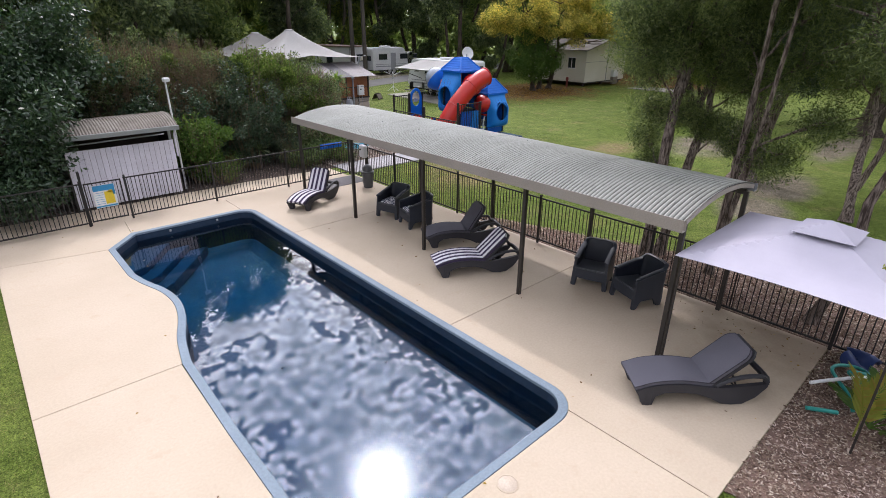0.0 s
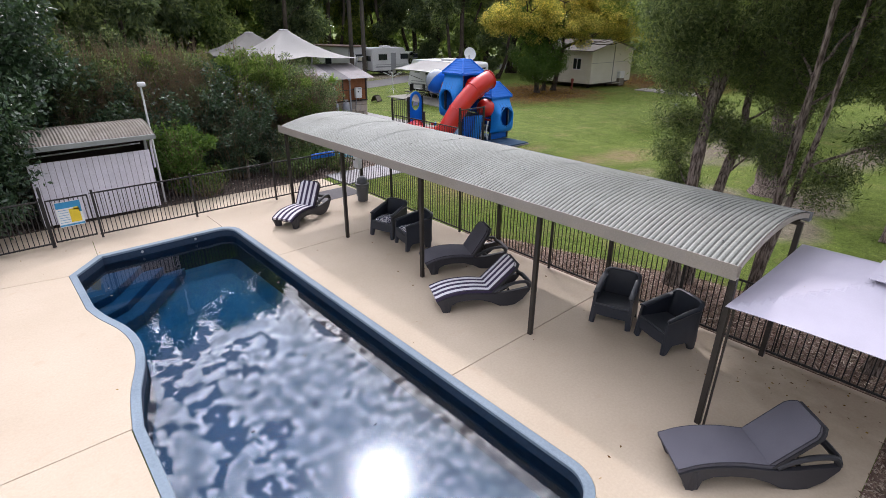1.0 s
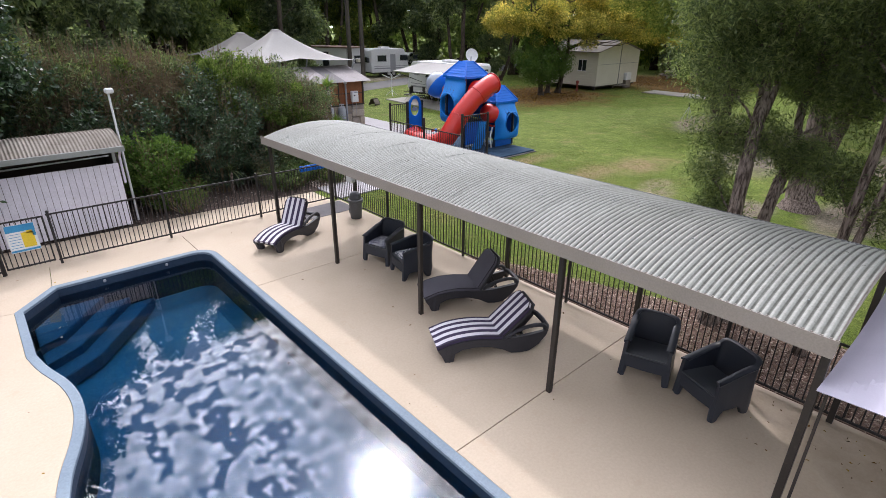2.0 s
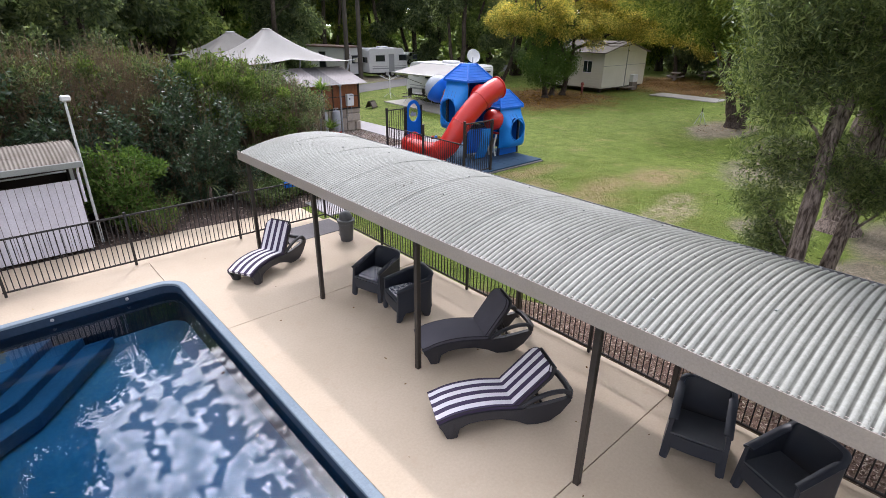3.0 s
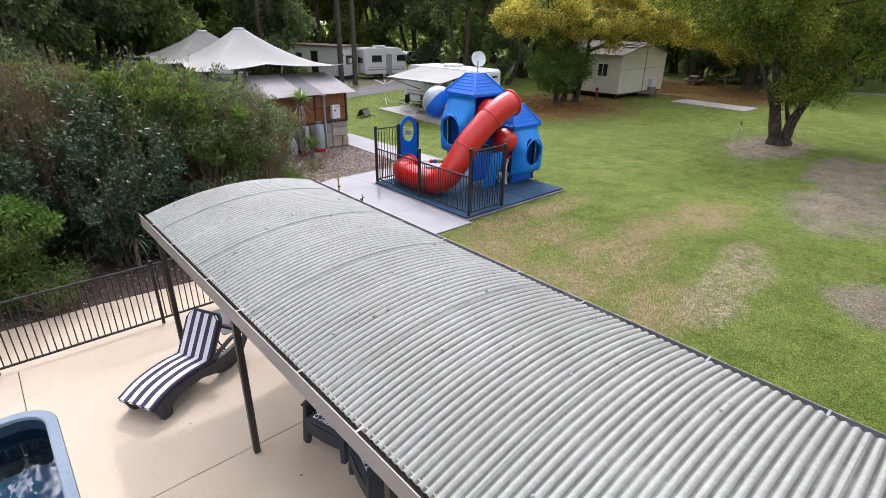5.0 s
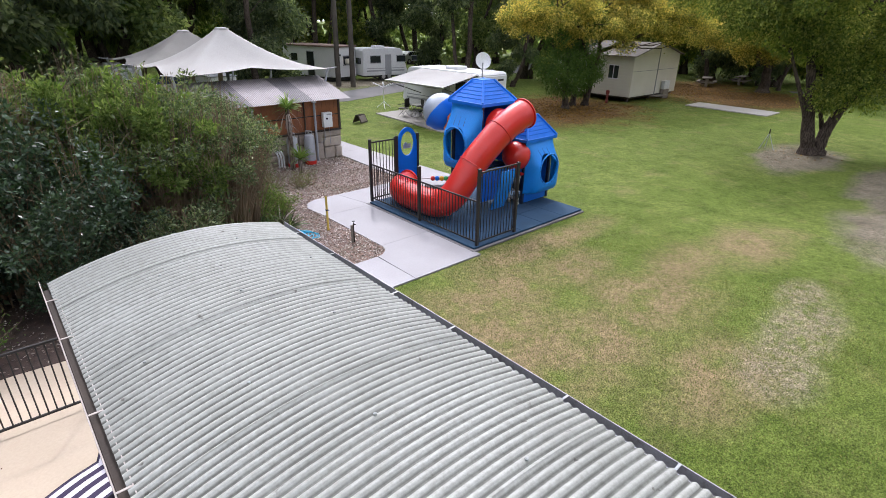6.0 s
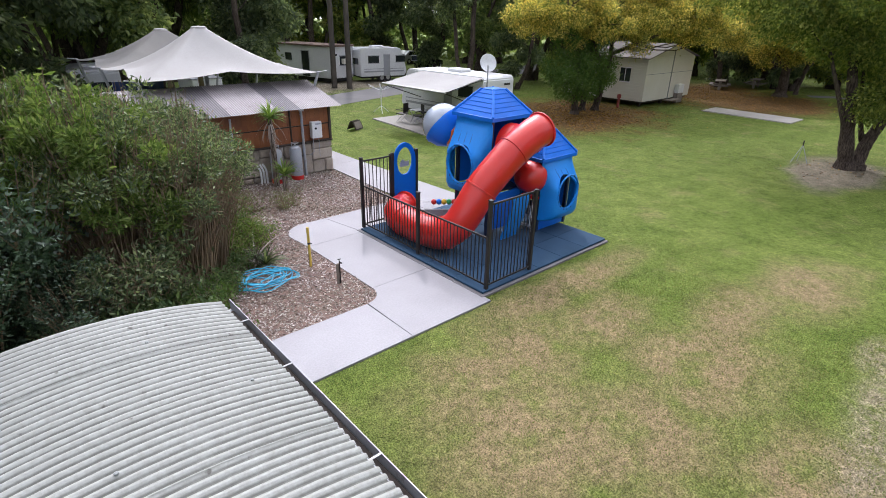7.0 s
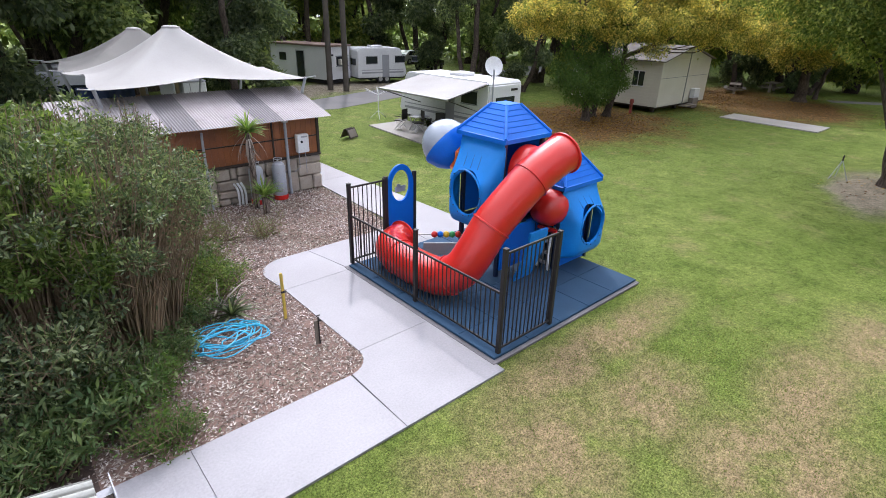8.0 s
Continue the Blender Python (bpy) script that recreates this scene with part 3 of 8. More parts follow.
    def sheet(self, fn, nu, nv, t=0.02):
        """A grid given thickness t along its normals, closed at its rims."""
        P = [[Vector(fn(i / nu, j / nv)) for j in range(nv + 1)] for i in range(nu + 1)]
        vs = []
        for side in (0.5, -0.5):
            for i in range(nu + 1):
                for j in range(nv + 1):
                    du = P[min(i + 1, nu)][j] - P[max(i - 1, 0)][j]
                    dv = P[i][min(j + 1, nv)] - P[i][max(j - 1, 0)]
                    nn = du.cross(dv)
                    nn = nn.normalized() if nn.length > 1e-9 else Vector((0, 0, 1))
                    vs.append(P[i][j] + nn * t * side)
        w, off = nv + 1, (nu + 1) * (nv + 1)
        fs = []
        for i in range(nu):
            for j in range(nv):
                a, b, c, d = i * w + j, (i + 1) * w + j, (i + 1) * w + j + 1, i * w + j + 1
                fs.append((a, b, c, d))
                fs.append((d + off, c + off, b + off, a + off))
        for i in range(nu):
            a, b = i * w, (i + 1) * w
            fs.append((a, a + off, b + off, b))
            a, b = i * w + nv, (i + 1) * w + nv
            fs.append((b, b + off, a + off, a))
        for j in range(nv):
            fs.append((j + 1, j + 1 + off, j + off, j))
            a = nu * w + j
            fs.append((a, a + off, a + 1 + off, a + 1))
        return self.add(vs, fs)

    def prism(self, poly, z0, z1, cut=0.0):
        """A flat outline (anticlockwise) raised from z0 to z1, its top edge cut."""
        n = len(poly)
        vs = [(x, y, z0) for x, y in poly] + [(x, y, z1 - cut) for x, y in poly]
        fs = [tuple(range(n))[::-1]]
        for i in range(n):
            j = (i + 1) % n
            fs.append((i, j, n + j, n + i))
        if cut:
            inner = inset(poly, cut)
            vs += [(x, y, z1) for x, y in inner]
            for i in range(n):
                j = (i + 1) % n
                fs.append((n + i, n + j, 2 * n + j, 2 * n + i))
            fs.append(tuple(range(2 * n, 3 * n)))
        else:
            fs.append(tuple(range(n, 2 * n)))
        return self.add(vs, fs)

    def moved(self, m):
        self.v = [tuple(m @ Vector(p)) for p in self.v]
        return self

    def data(self, name, material, smooth=False):
        me = bpy.data.meshes.new(name)
        me.from_pydata(self.v, [], self.f)
        me.materials.append(material)
        if smooth:
            me.polygons.foreach_set("use_smooth", [True] * len(me.polygons))
            me.set_sharp_from_angle(angle=radians(38))
        me.update()
        return me


def inset(poly, d):
    """The outline moved inwards by d (for an anticlockwise outline)."""
    out, n = [], len(poly)
    for i in range(n):
        a, b, c = Vector(poly[i - 1]), Vector(poly[i]), Vector(poly[(i + 1) % n])
        e1, e2 = (b - a).normalized(), (c - b).normalized()
        n1, n2 = Vector((-e1.y, e1.x)), Vector((-e2.y, e2.x))
        k = n1 + n2
        k = k / max(k.length_squared / 2, 0.3)
        out.append(tuple(b + k * d))
    return out


def part(name, mesh, material, parent, label="", smooth=False, m=None):
    """ONE mesh object under a thing or a part."""
    data = mesh if isinstance(mesh, bpy.types.Mesh) else mesh.data(name, material, smooth)
    ob = new(name, data)
    ob.parent = parent
    if m is not None:
        ob.matrix_basis = m
    if label:
        tagged(ob, label)
    return ob


def thing(name, label, category, m=None, group="", kind=""):
    """An Empty at the base of a thing, which parents its parts."""
    ob = tagged(new(name), label, category, group, kind)
    ob.empty_display_size = 0.2
    if m is not None:
        ob.matrix_basis = m
    return ob


def solo(name, mesh, material, label, category, smooth=False, kind="", group="", m=None):
    """A thing that is one mesh."""
    ob = tagged(new(name, mesh.data(name, material, smooth)), label, category, group, kind)
    if m is not None:
        ob.matrix_basis = m
    return ob


def spline(pts, n=8, closed=False):
    """Points of a smooth curve through pts."""
    pts = [Vector(p) for p in pts]
    k, out = len(pts), []
    for i in range(k if closed else k - 1):
        if closed:
            a, b, c, d = pts[i - 1], pts[i], pts[(i + 1) % k], pts[(i + 2) % k]
        else:
            a, b, c, d = pts[max(i - 1, 0)], pts[i], pts[i + 1], pts[min(i + 2, k - 1)]
        for j in range(n):
            t = j / n
            out.append(0.5 * ((2 * b) + (c - a) * t + (2 * a - 5 * b + 4 * c - d) * t * t + (3 * b - a - 3 * c + d) * t ** 3))
    if not closed:
        out.append(pts[-1])
    return out


def leaves(name, places, normals, size, material, parent=None, label="", aspect=0.4, seed=1, droop=0.0, spread=0.5):
    """Many small folded leaves, one at each place, as one mesh."""
    rng = np.random.default_rng(seed)
    P = np.asarray(places, dtype=np.float64)
    n = len(P)
    d = rng.normal(size=(n, 3))
    d /= np.linalg.norm(d, axis=1)[:, None]
    if normals is not None:
        d = d * spread + np.asarray(normals) * (1 - spread)
    d[:, 2] -= droop
    d /= np.linalg.norm(d, axis=1)[:, None] + 1e-9
    side = np.cross(d, rng.normal(size=(n, 3)))
    side /= np.linalg.norm(side, axis=1)[:, None] + 1e-9
    s = size * rng.uniform(0.6, 1.35, n)[:, None]
    tip = P + d * s
    mid = P + d * s * 0.45
    nrm = np.cross(d, side)
    a = mid + side * s * aspect * 0.5 + nrm * s * 0.06
    b = mid - side * s * aspect * 0.5 + nrm * s * 0.06
    V = np.empty((n * 4, 3))
    V[0::4], V[1::4], V[2::4], V[3::4] = P, a, tip, b
    me = bpy.data.meshes.new(name)
    me.vertices.add(n * 4)
    me.vertices.foreach_set("co", V.ravel())
    me.loops.add(n * 4)
    me.loops.foreach_set("vertex_index", np.arange(n * 4, dtype=np.int32))
    me.polygons.add(n)
    me.polygons.foreach_set("loop_start", np.arange(0, n * 4, 4, dtype=np.int32))
    me.materials.append(material)
    me.update(calc_edges=True)
    ob = new(name, me)
    if parent is not None:
        ob.parent = parent
    if label:
        tagged(ob, label)
    return ob


def clumps(rng, centres, radii, count, shell=0.55, flat=1.0):
    """Places inside ball-like clumps, denser towards their outsides, and the outward ways."""
    centres, radii = np.asarray(centres, float), np.asarray(radii, float)
    w = radii ** 2
    pick = rng.choice(len(centres), size=count, p=w / w.sum())
    d = rng.normal(size=(count, 3))
    d /= np.linalg.norm(d, axis=1)[:, None]
    r = radii[pick] * (shell + (1 - shell) * rng.random(count) ** 0.6) * rng.uniform(0.75, 1.12, count)
    off = d * r[:, None]
    off[:, 2] *= flat
    return centres[pick] + off, d


def limb(mesh, rng, base, tip, r0, r1, bend=0.12, n=7, seg=8):
    """A tapered, slightly crooked branch. Returns its points."""
    base, tip = Vector(base), Vector(tip)
    L = (tip - base).length
    pts = []
    o1 = Vector(rng.normal(size=3)) * L * bend * 0.5
    for i in range(n):
        t = i / (n - 1)
        w = math.sin(t * math.pi)
        pts.append(base.lerp(tip, t) + o1 * w + Vector(rng.normal(size=3)) * L * bend * 0.12 * (w > 0.01))
    mesh.tube(pts, [r0 + (r1 - r0) * (i / (n - 1)) for i in range(n)], seg)
    return pts


def tree(name, label, stems, crowns, leaf_mat, bark_mat, count, size, m=None, seed=1, aspect=0.4, droop=0.15, twigs=3, spread=0.6, group="", flat=0.8, clump=(0.5, 1.0), per=6, root=1.0):
    """A tree: stems are (base, top, radius); crowns are (centre, radius) of leafy masses, each broken into clumps that hang on branches."""
    rng = np.random.default_rng(seed)
    ob = thing(name, label, "tree", m, group)
    tr = Mesh()
    tops = []
    for base, top, r in stems:
        if isinstance(top, list):
            # a stem that bends through given points
            pts = spline([base] + top, 5)
            tr.tube(pts, [r * (1 - 0.6 * i / (len(pts) - 1)) * (1 + 0.06 * math.sin(i * 2.3)) for i in range(len(pts))], 10)
            base, top = pts[0], pts[-1]
        else:
            base, top = Vector(base), Vector(top)
            pts = limb(tr, rng, base, top, r, r * 0.45, 0.08, 9, 10)
        tops.append(pts)
        if base.z < 0.05:
            tr.tube([base + Vector((0, 0, -0.05)), base.lerp(top, 0.06)], [r * 1.5 * root, r * 1.0], 10)
    cs, rs = [], []
    for c, R in crowns:
        c = Vector(c)
        k = max(4, int(per * R))
        for _ in range(k):
            d = Vector(rng.normal(size=3)).normalized() * R * (0.35 + 0.6 * rng.random())
            d.z *= flat
            q = c + d
            rr = rng.uniform(*clump)
            cs.append(q)
            rs.append(rr)
        pts = min(tops, key=lambda s: min((p - c).length for p in s))
        root_at = min(pts[1:-1], key=lambda p: abs(p.z - (c.z - 0.55 * R - 0.3)))
        limb(tr, rng, root_at, c, 0.018 + 0.014 * R, 0.010, 0.1, 6, 6)
        for _ in range(twigs):
            q = cs[-1 - int(rng.integers(0, k))]
            limb(tr, rng, c.lerp(root_at, 0.4 * rng.random()), q, 0.03 + 0.008 * R, 0.008, 0.12, 5, 5)
    part("trunk", tr, bark_mat, ob, smooth=True)
    P, N = clumps(rng, cs, rs, count, 0.35, flat)
    loose = rng.random(count) < 0.16
    P[loose] += rng.normal(size=(int(loose.sum()), 3)) * np.mean(rs) * 0.3
    leaves("crown", P, N, size, leaf_mat, ob, aspect=aspect, seed=seed + 1, droop=droop, spread=spread)
    return ob


# ---- ground, deck and pool ----
def arc(cx, cy, r, a0, a1, n=8):
    return [(cx + r * math.cos(radians(a0 + (a1 - a0) * i / n)), cy + r * math.sin(radians(a0 + (a1 - a0) * i / n))) for i in range(n + 1)]


WATER_Z = -0.22
# the pool's outer edge, anticlockwise from its near end
S_CURVE = [(p.x, p.y) for p in spline([(-5.73, 9.15, 0), (-5.62, 8.6, 0), (-5.42, 7.9, 0), (-5.37, 7.25, 0), (-5.48, 6.6, 0), (-5.72, 5.85, 0), (-5.88, 5.04, 0)], 5)]
EDGE_NEAR = arc(-5.42, 0.70, 0.5, 180, 270) + arc(-2.40, 0.75, 0.55, 270, 360)
EDGE_RIGHT = [(-1.85, 3.05), (-1.85, 9.12)] + arc(-2.35, 11.38, 0.5, 0, 90)
EDGE_FAR = [(-5.05, 11.88), (-5.74, 11.03)]
EDGE_LEFT = S_CURVE + [(-5.92, 3.0)]
POOL = EDGE_NEAR + EDGE_RIGHT + EDGE_FAR + EDGE_LEFT
INNER = inset(POOL, 0.135)

# lawn: one sheet to the horizon with the pool's hole in it, finer near the subject
g = Mesh()
X0, X1, Y0, Y1 = -7.0, -1.0, -1.0, 13.0
hole = inset(POOL, 0.08)
g.add([(x, y, -0.035) for x, y in hole] + [(X0, Y0, -0.035), (X1, Y0, -0.035), (X1, Y1, -0.035), (X0, Y1, -0.035)], [])
BIG = 900.0
g.add([(-BIG, -BIG, -0.035), (BIG, -BIG, -0.035), (BIG, BIG, -0.035), (-BIG, BIG, -0.035)], [])
gb = bmesh.new()
vs = [gb.verts.new(p) for p in g.v]
n = len(hole)
loop = [gb.edges.new((vs[i], vs[(i + 1) % n])) for i in range(n)]
ring = [gb.edges.new((vs[n + i], vs[n + (i + 1) % 4])) for i in range(4)]
far = [gb.edges.new((vs[n + 4 + i], vs[n + 4 + (i + 1) % 4])) for i in range(4)]
bmesh.ops.triangle_fill(gb, use_beauty=True, edges=loop + ring)
for i in range(4):
    j = (i + 1) % 4
    gb.faces.new((vs[n + 4 + i], vs[n + 4 + j], vs[n + j], vs[n + i]))
bmesh.ops.recalc_face_normals(gb, faces=gb.faces)
if sum(f.normal.z for f in gb.faces) < 0:
    bmesh.ops.reverse_faces(gb, faces=gb.faces)
gm = bpy.data.meshes.new("ground")
gb.to_mesh(gm)
gm.materials.append(LAWN)
tagged(new("ground", gm), "green mown lawn with dry and bare patches", "lawn", kind="structure")

# pool deck: one slab for each field between the sawn joints
deck = thing("pavement", "warm beige sealed concrete pool deck with sawn joints", "pool deck", kind="structure")
DL, DR, DN, DF = -7.85, 2.52, -1.78, 13.02


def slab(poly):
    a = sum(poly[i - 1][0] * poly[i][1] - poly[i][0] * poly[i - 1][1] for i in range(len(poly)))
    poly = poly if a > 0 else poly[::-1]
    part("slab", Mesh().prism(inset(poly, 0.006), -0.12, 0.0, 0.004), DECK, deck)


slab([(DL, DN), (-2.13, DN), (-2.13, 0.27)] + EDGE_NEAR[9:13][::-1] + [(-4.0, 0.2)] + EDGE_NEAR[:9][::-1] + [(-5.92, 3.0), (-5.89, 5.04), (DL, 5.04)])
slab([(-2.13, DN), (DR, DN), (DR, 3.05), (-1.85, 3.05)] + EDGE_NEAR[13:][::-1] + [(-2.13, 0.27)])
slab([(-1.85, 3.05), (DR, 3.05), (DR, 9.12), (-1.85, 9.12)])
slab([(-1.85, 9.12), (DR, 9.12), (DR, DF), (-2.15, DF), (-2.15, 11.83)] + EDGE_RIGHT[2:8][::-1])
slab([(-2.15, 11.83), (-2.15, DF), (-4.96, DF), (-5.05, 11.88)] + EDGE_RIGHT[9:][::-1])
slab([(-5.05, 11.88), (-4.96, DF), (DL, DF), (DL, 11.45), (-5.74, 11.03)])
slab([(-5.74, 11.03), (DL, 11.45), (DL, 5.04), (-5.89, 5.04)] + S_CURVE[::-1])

# a walk behind the far fence
solo("pavement", Mesh().prism([(-14, 13.03), (2.3, 13.03), (2.3, 14.35), (-0.8, 14.62), (-14, 14.75)], -0.1, -0.012), DECK, "beige concrete strip outside the pool fence", "path", kind="structure")

pool = thing("pool", "dark blue in-ground pool with pale blue painted edge", "swimming pool", kind="structure")
cop = Mesh()
n = len(POOL)
out2 = inset(POOL, 0.006)
in2 = inset(POOL, 0.115)
rings = [[(x, y, -0.03) for x, y in POOL], [(x, y, 0.003) for x, y in POOL], [(x, y, 0.007) for x, y in out2], [(x, y, 0.007) for x, y in in2], [(x, y, -0.002) for x, y in INNER], [(x, y, -0.05) for x, y in INNER]]
for r in rings:
    cop.v.extend(r)
for k in range(5):
    for i in range(n):
        j = (i + 1) % n
        cop.f.append((k * n + i, k * n + j, (k + 1) * n + j, (k + 1) * n + i))
part("coping", cop, COPING, pool, "pale blue painted pool edge")
# the basin: sides, a corner of steps and a deepening floor
bas = Mesh()
wall_line = inset(POOL, 0.125)
bas.v.extend((x, y, -0.02) for x, y in wall_line)
foot = inset(POOL, 0.42)
bas.v.extend((x, y, -0.85 - 0.05 * y / 12) for x, y in wall_line)
bas.v.extend((x, y, -1.05 - 0.05 * y / 12) for x, y in foot)
floor_ = Mesh()
floor_.v.extend(bas.v[n:])
bas.v = bas.v[:2 * n]
for i in range(n):
    j = (i + 1) % n
    bas.f.append((n + j, n + i, i, j))
    floor_.f.append((n + j, n + i, i, j))
floor_.f.append(tuple(range(n, 2 * n)))
part("basin_side", bas, WALL_LINE, pool, "navy pool side, darker than the floor", smooth=True)
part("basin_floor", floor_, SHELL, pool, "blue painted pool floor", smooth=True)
for k in range(3):
    d = 0.75 + 0.45 * k
    poly = [(-5.05, 11.66), (-5.54, 11.0), (-5.54, 11.0 - d), (-5.54 + 0.5 * d, 10.9 - 0.62 * d), (-5.05 + 1.05 * d, 11.66)]
    part("step", Mesh().prism(poly, -1.04, -0.42 - 0.18 * k, 0.02), STEP_PAINT, pool)
for x, y, s in ((-4.15, 11.753, 0), (-2.9, 11.753, 0)):
    mm = Mesh().lathe([(0.0, 0.022), (0.02, 0.022), (0.03, 0.012), (0.034, 0)], 14, m=Matrix.Rotation(radians(90), 3, "X") if not s else Matrix.Rotation(radians(90), 3, "Y"))
    part("inlet", mm, GAS, pool, "pale grey plastic inlet fitting", smooth=True, m=pose(x, y, -0.12))
w = Mesh()
w.v.extend((x, y, WATER_Z) for x, y in inset(POOL, 0.124))
w.f.append(tuple(range(n)))
solo("water", w, WATER, "still clear water that mirrors the clouds", "water", kind="structure")
fl = np.random.default_rng(31)
FP = np.column_stack([fl.uniform(-5.3, -2.2, 14), fl.uniform(3.0, 11.2, 14), np.full(14, WATER_Z + 0.004)])
FN = fl.normal(size=(14, 3))
FN[:, 2] = 0.0
tagged(leaves("floating_leaf", FP, FN, 0.06, CHIP_LIGHT, None, aspect=0.6, seed=32, spread=0.05), "a few pale petals floating on the pool", "leaves", kind="stuff")
# a small flush lid in the deck by the pool
lid = thing("skimmer_lid", "round pale plastic skimmer lid set in deck", "lid", pose(-3.75, -0.02, 0.0))
part("rim", Mesh().lathe([(0.14, 0.0), (0.14, 0.005), (0.122, 0.007), (0.12, 0.004)], 24), DECK, lid, smooth=True)
part("cover", Mesh().lathe([(0.118, 0.002), (0.112, 0.006), (0.0, 0.008)], 24), LID, lid, "cream plastic cover", smooth=True)


# ---- pool fence ----
PICKET = Mesh().tube([(0, 0, 0.09), (0, 0, 1.17)], 0.0095, 6).data("picket", BLACK_STEEL)
FENCE_POST = Mesh().box((0, 0, 0.62), (0.05, 0.05, 1.24), 0.004).box((0, 0, 1.245), (0.056, 0.056, 0.014), 0.003).data("post", BLACK_STEEL)


def fence(name, label, a, b, posts, gap=0.097, rails=(0.1, 1.17), skip=()):
    """A steel picket fence from a to b; posts are distances along it."""
    a, b = Vector((*a, 0)), Vector((*b, 0))
    d = b - a
    ob = thing(name, label, "fence", pose(a.x, a.y, 0, 0, 0, math.degrees(math.atan2(d.y, d.x))))
    L = d.length
    cuts = [0.0] + sorted(v for s in skip for v in s) + [L]
    for s0, s1 in zip(cuts[::2], cuts[1::2]):
        for z in rails:
            part("rail", Mesh().box(((s0 + s1) / 2, 0, z), (s1 - s0, 0.03, 0.035), 0.004), BLACK_STEEL, ob)
        k = int((s1 - s0) / gap)
        for i in range(1, k):
            x = s0 + (s1 - s0) * i / k
            if min((abs(x - p) for p in posts), default=9) > 0.035:
                part("picket", PICKET, BLACK_STEEL, ob, m=pose(x, 0, 0))
    for p in posts:
        part("post", FENCE_POST, BLACK_STEEL, ob, m=pose(p, 0, 0))
    return ob


fence("pool_fence", "black steel picket pool fence along the hedge walk", (-11.6, 13.1), (2.42, 13.1), [0.9, 3.4, 5.86, 6.9, 9.22, 11.6, 14.02], skip=((5.9, 6.86),))
fence("pool_fence", "black steel picket pool fence beside the lawn", (2.44, 13.06), (2.44, -7.0), [2.66, 5.66, 8.6, 11.52, 14.85, 17.2, 19.6])

gate = thing("pool_gate", "black steel pool gate with a tall latch post", "gate", pose(-5.74, 13.1, 0))
part("latch_post", Mesh().box((0.03, 0, 0.76), (0.05, 0.05, 1.5), 0.004).box((0.03, -0.02, 1.4), (0.06, 0.07, 0.2), 0.01), BLACK_STEEL, gate, "tall latch post")
part("gate_frame", Mesh().box((0.51, 0, 1.15), (0.86, 0.03, 0.035)).box((0.51, 0, 0.12), (0.86, 0.03, 0.035)).box((0.09, 0, 0.63), (0.03, 0.03, 1.06)).box((0.93, 0, 0.63), (0.03, 0.03, 1.06)), BLACK_STEEL, gate)
for i in range(1, 9):
    part("picket", PICKET, BLACK_STEEL, gate, m=pose(0.09 + 0.84 * i / 9, 0, 0))
sign = thing("pool_sign", "blue and yellow pool safety notice on the gate", "sign", pose(-5.24, 13.06, 0.47) @ Matrix.Diagonal((0.84, 1, 0.84, 1)))
part("plate", Mesh().box((0, 0, 0.36), (0.62, 0.006, 0.74), 0.001), SIGN_WHITE, sign)
part("header", Mesh().box((0, -0.006, 0.63), (0.6, 0.004, 0.18), 0.001), SIGN_BLUE, sign, "blue header")
part("figure", Mesh().box((0.12, -0.006, 0.30), (0.26, 0.004, 0.40), 0.001).box((0.17, -0.006, 0.50), (0.12, 0.004, 0.08), 0.001), SIGN_YELLOW, sign, "yellow picture panel")
part("side_panel", Mesh().box((0.26, -0.006, 0.46), (0.07, 0.004, 0.16), 0.001), SIGN_BLUE, sign)
for i in range(6):
    part("text_bar", Mesh().box((-0.15, -0.006, 0.12 + 0.072 * i), (0.24, 0.003, 0.012), 0.001), SIGN_BLUE, sign)
part("footer", Mesh().box((0, -0.006, 0.035), (0.6, 0.004, 0.05), 0.001), SIGN_BLUE, sign)


# ---- curved-roof shelter ----
EAVE, RISE, RX0, RX1, RLEN = 2.44, 0.20, -0.06, 2.58, 11.96


def roof_z(x):
    t = (x - RX0) / (RX1 - RX0)
    return EAVE + 0.05 * t + RISE * 4 * t * (1 - t)


def corrugated(width, x0, x1, zf, pitch=0.0762, amp=0.0105, arcs=14, per=10):
    """A corrugated sheet bent over an arch; its ridges run across the shelter."""
    m = Mesh()
    k = round(width / pitch * per)
    m.grid(lambda u, v: (x0 + (x1 - x0) * v, width * u, zf(x0 + (x1 - x0) * v) + amp * math.cos(2 * math.pi * width * u / pitch)), k, arcs, flip=True)
    return m


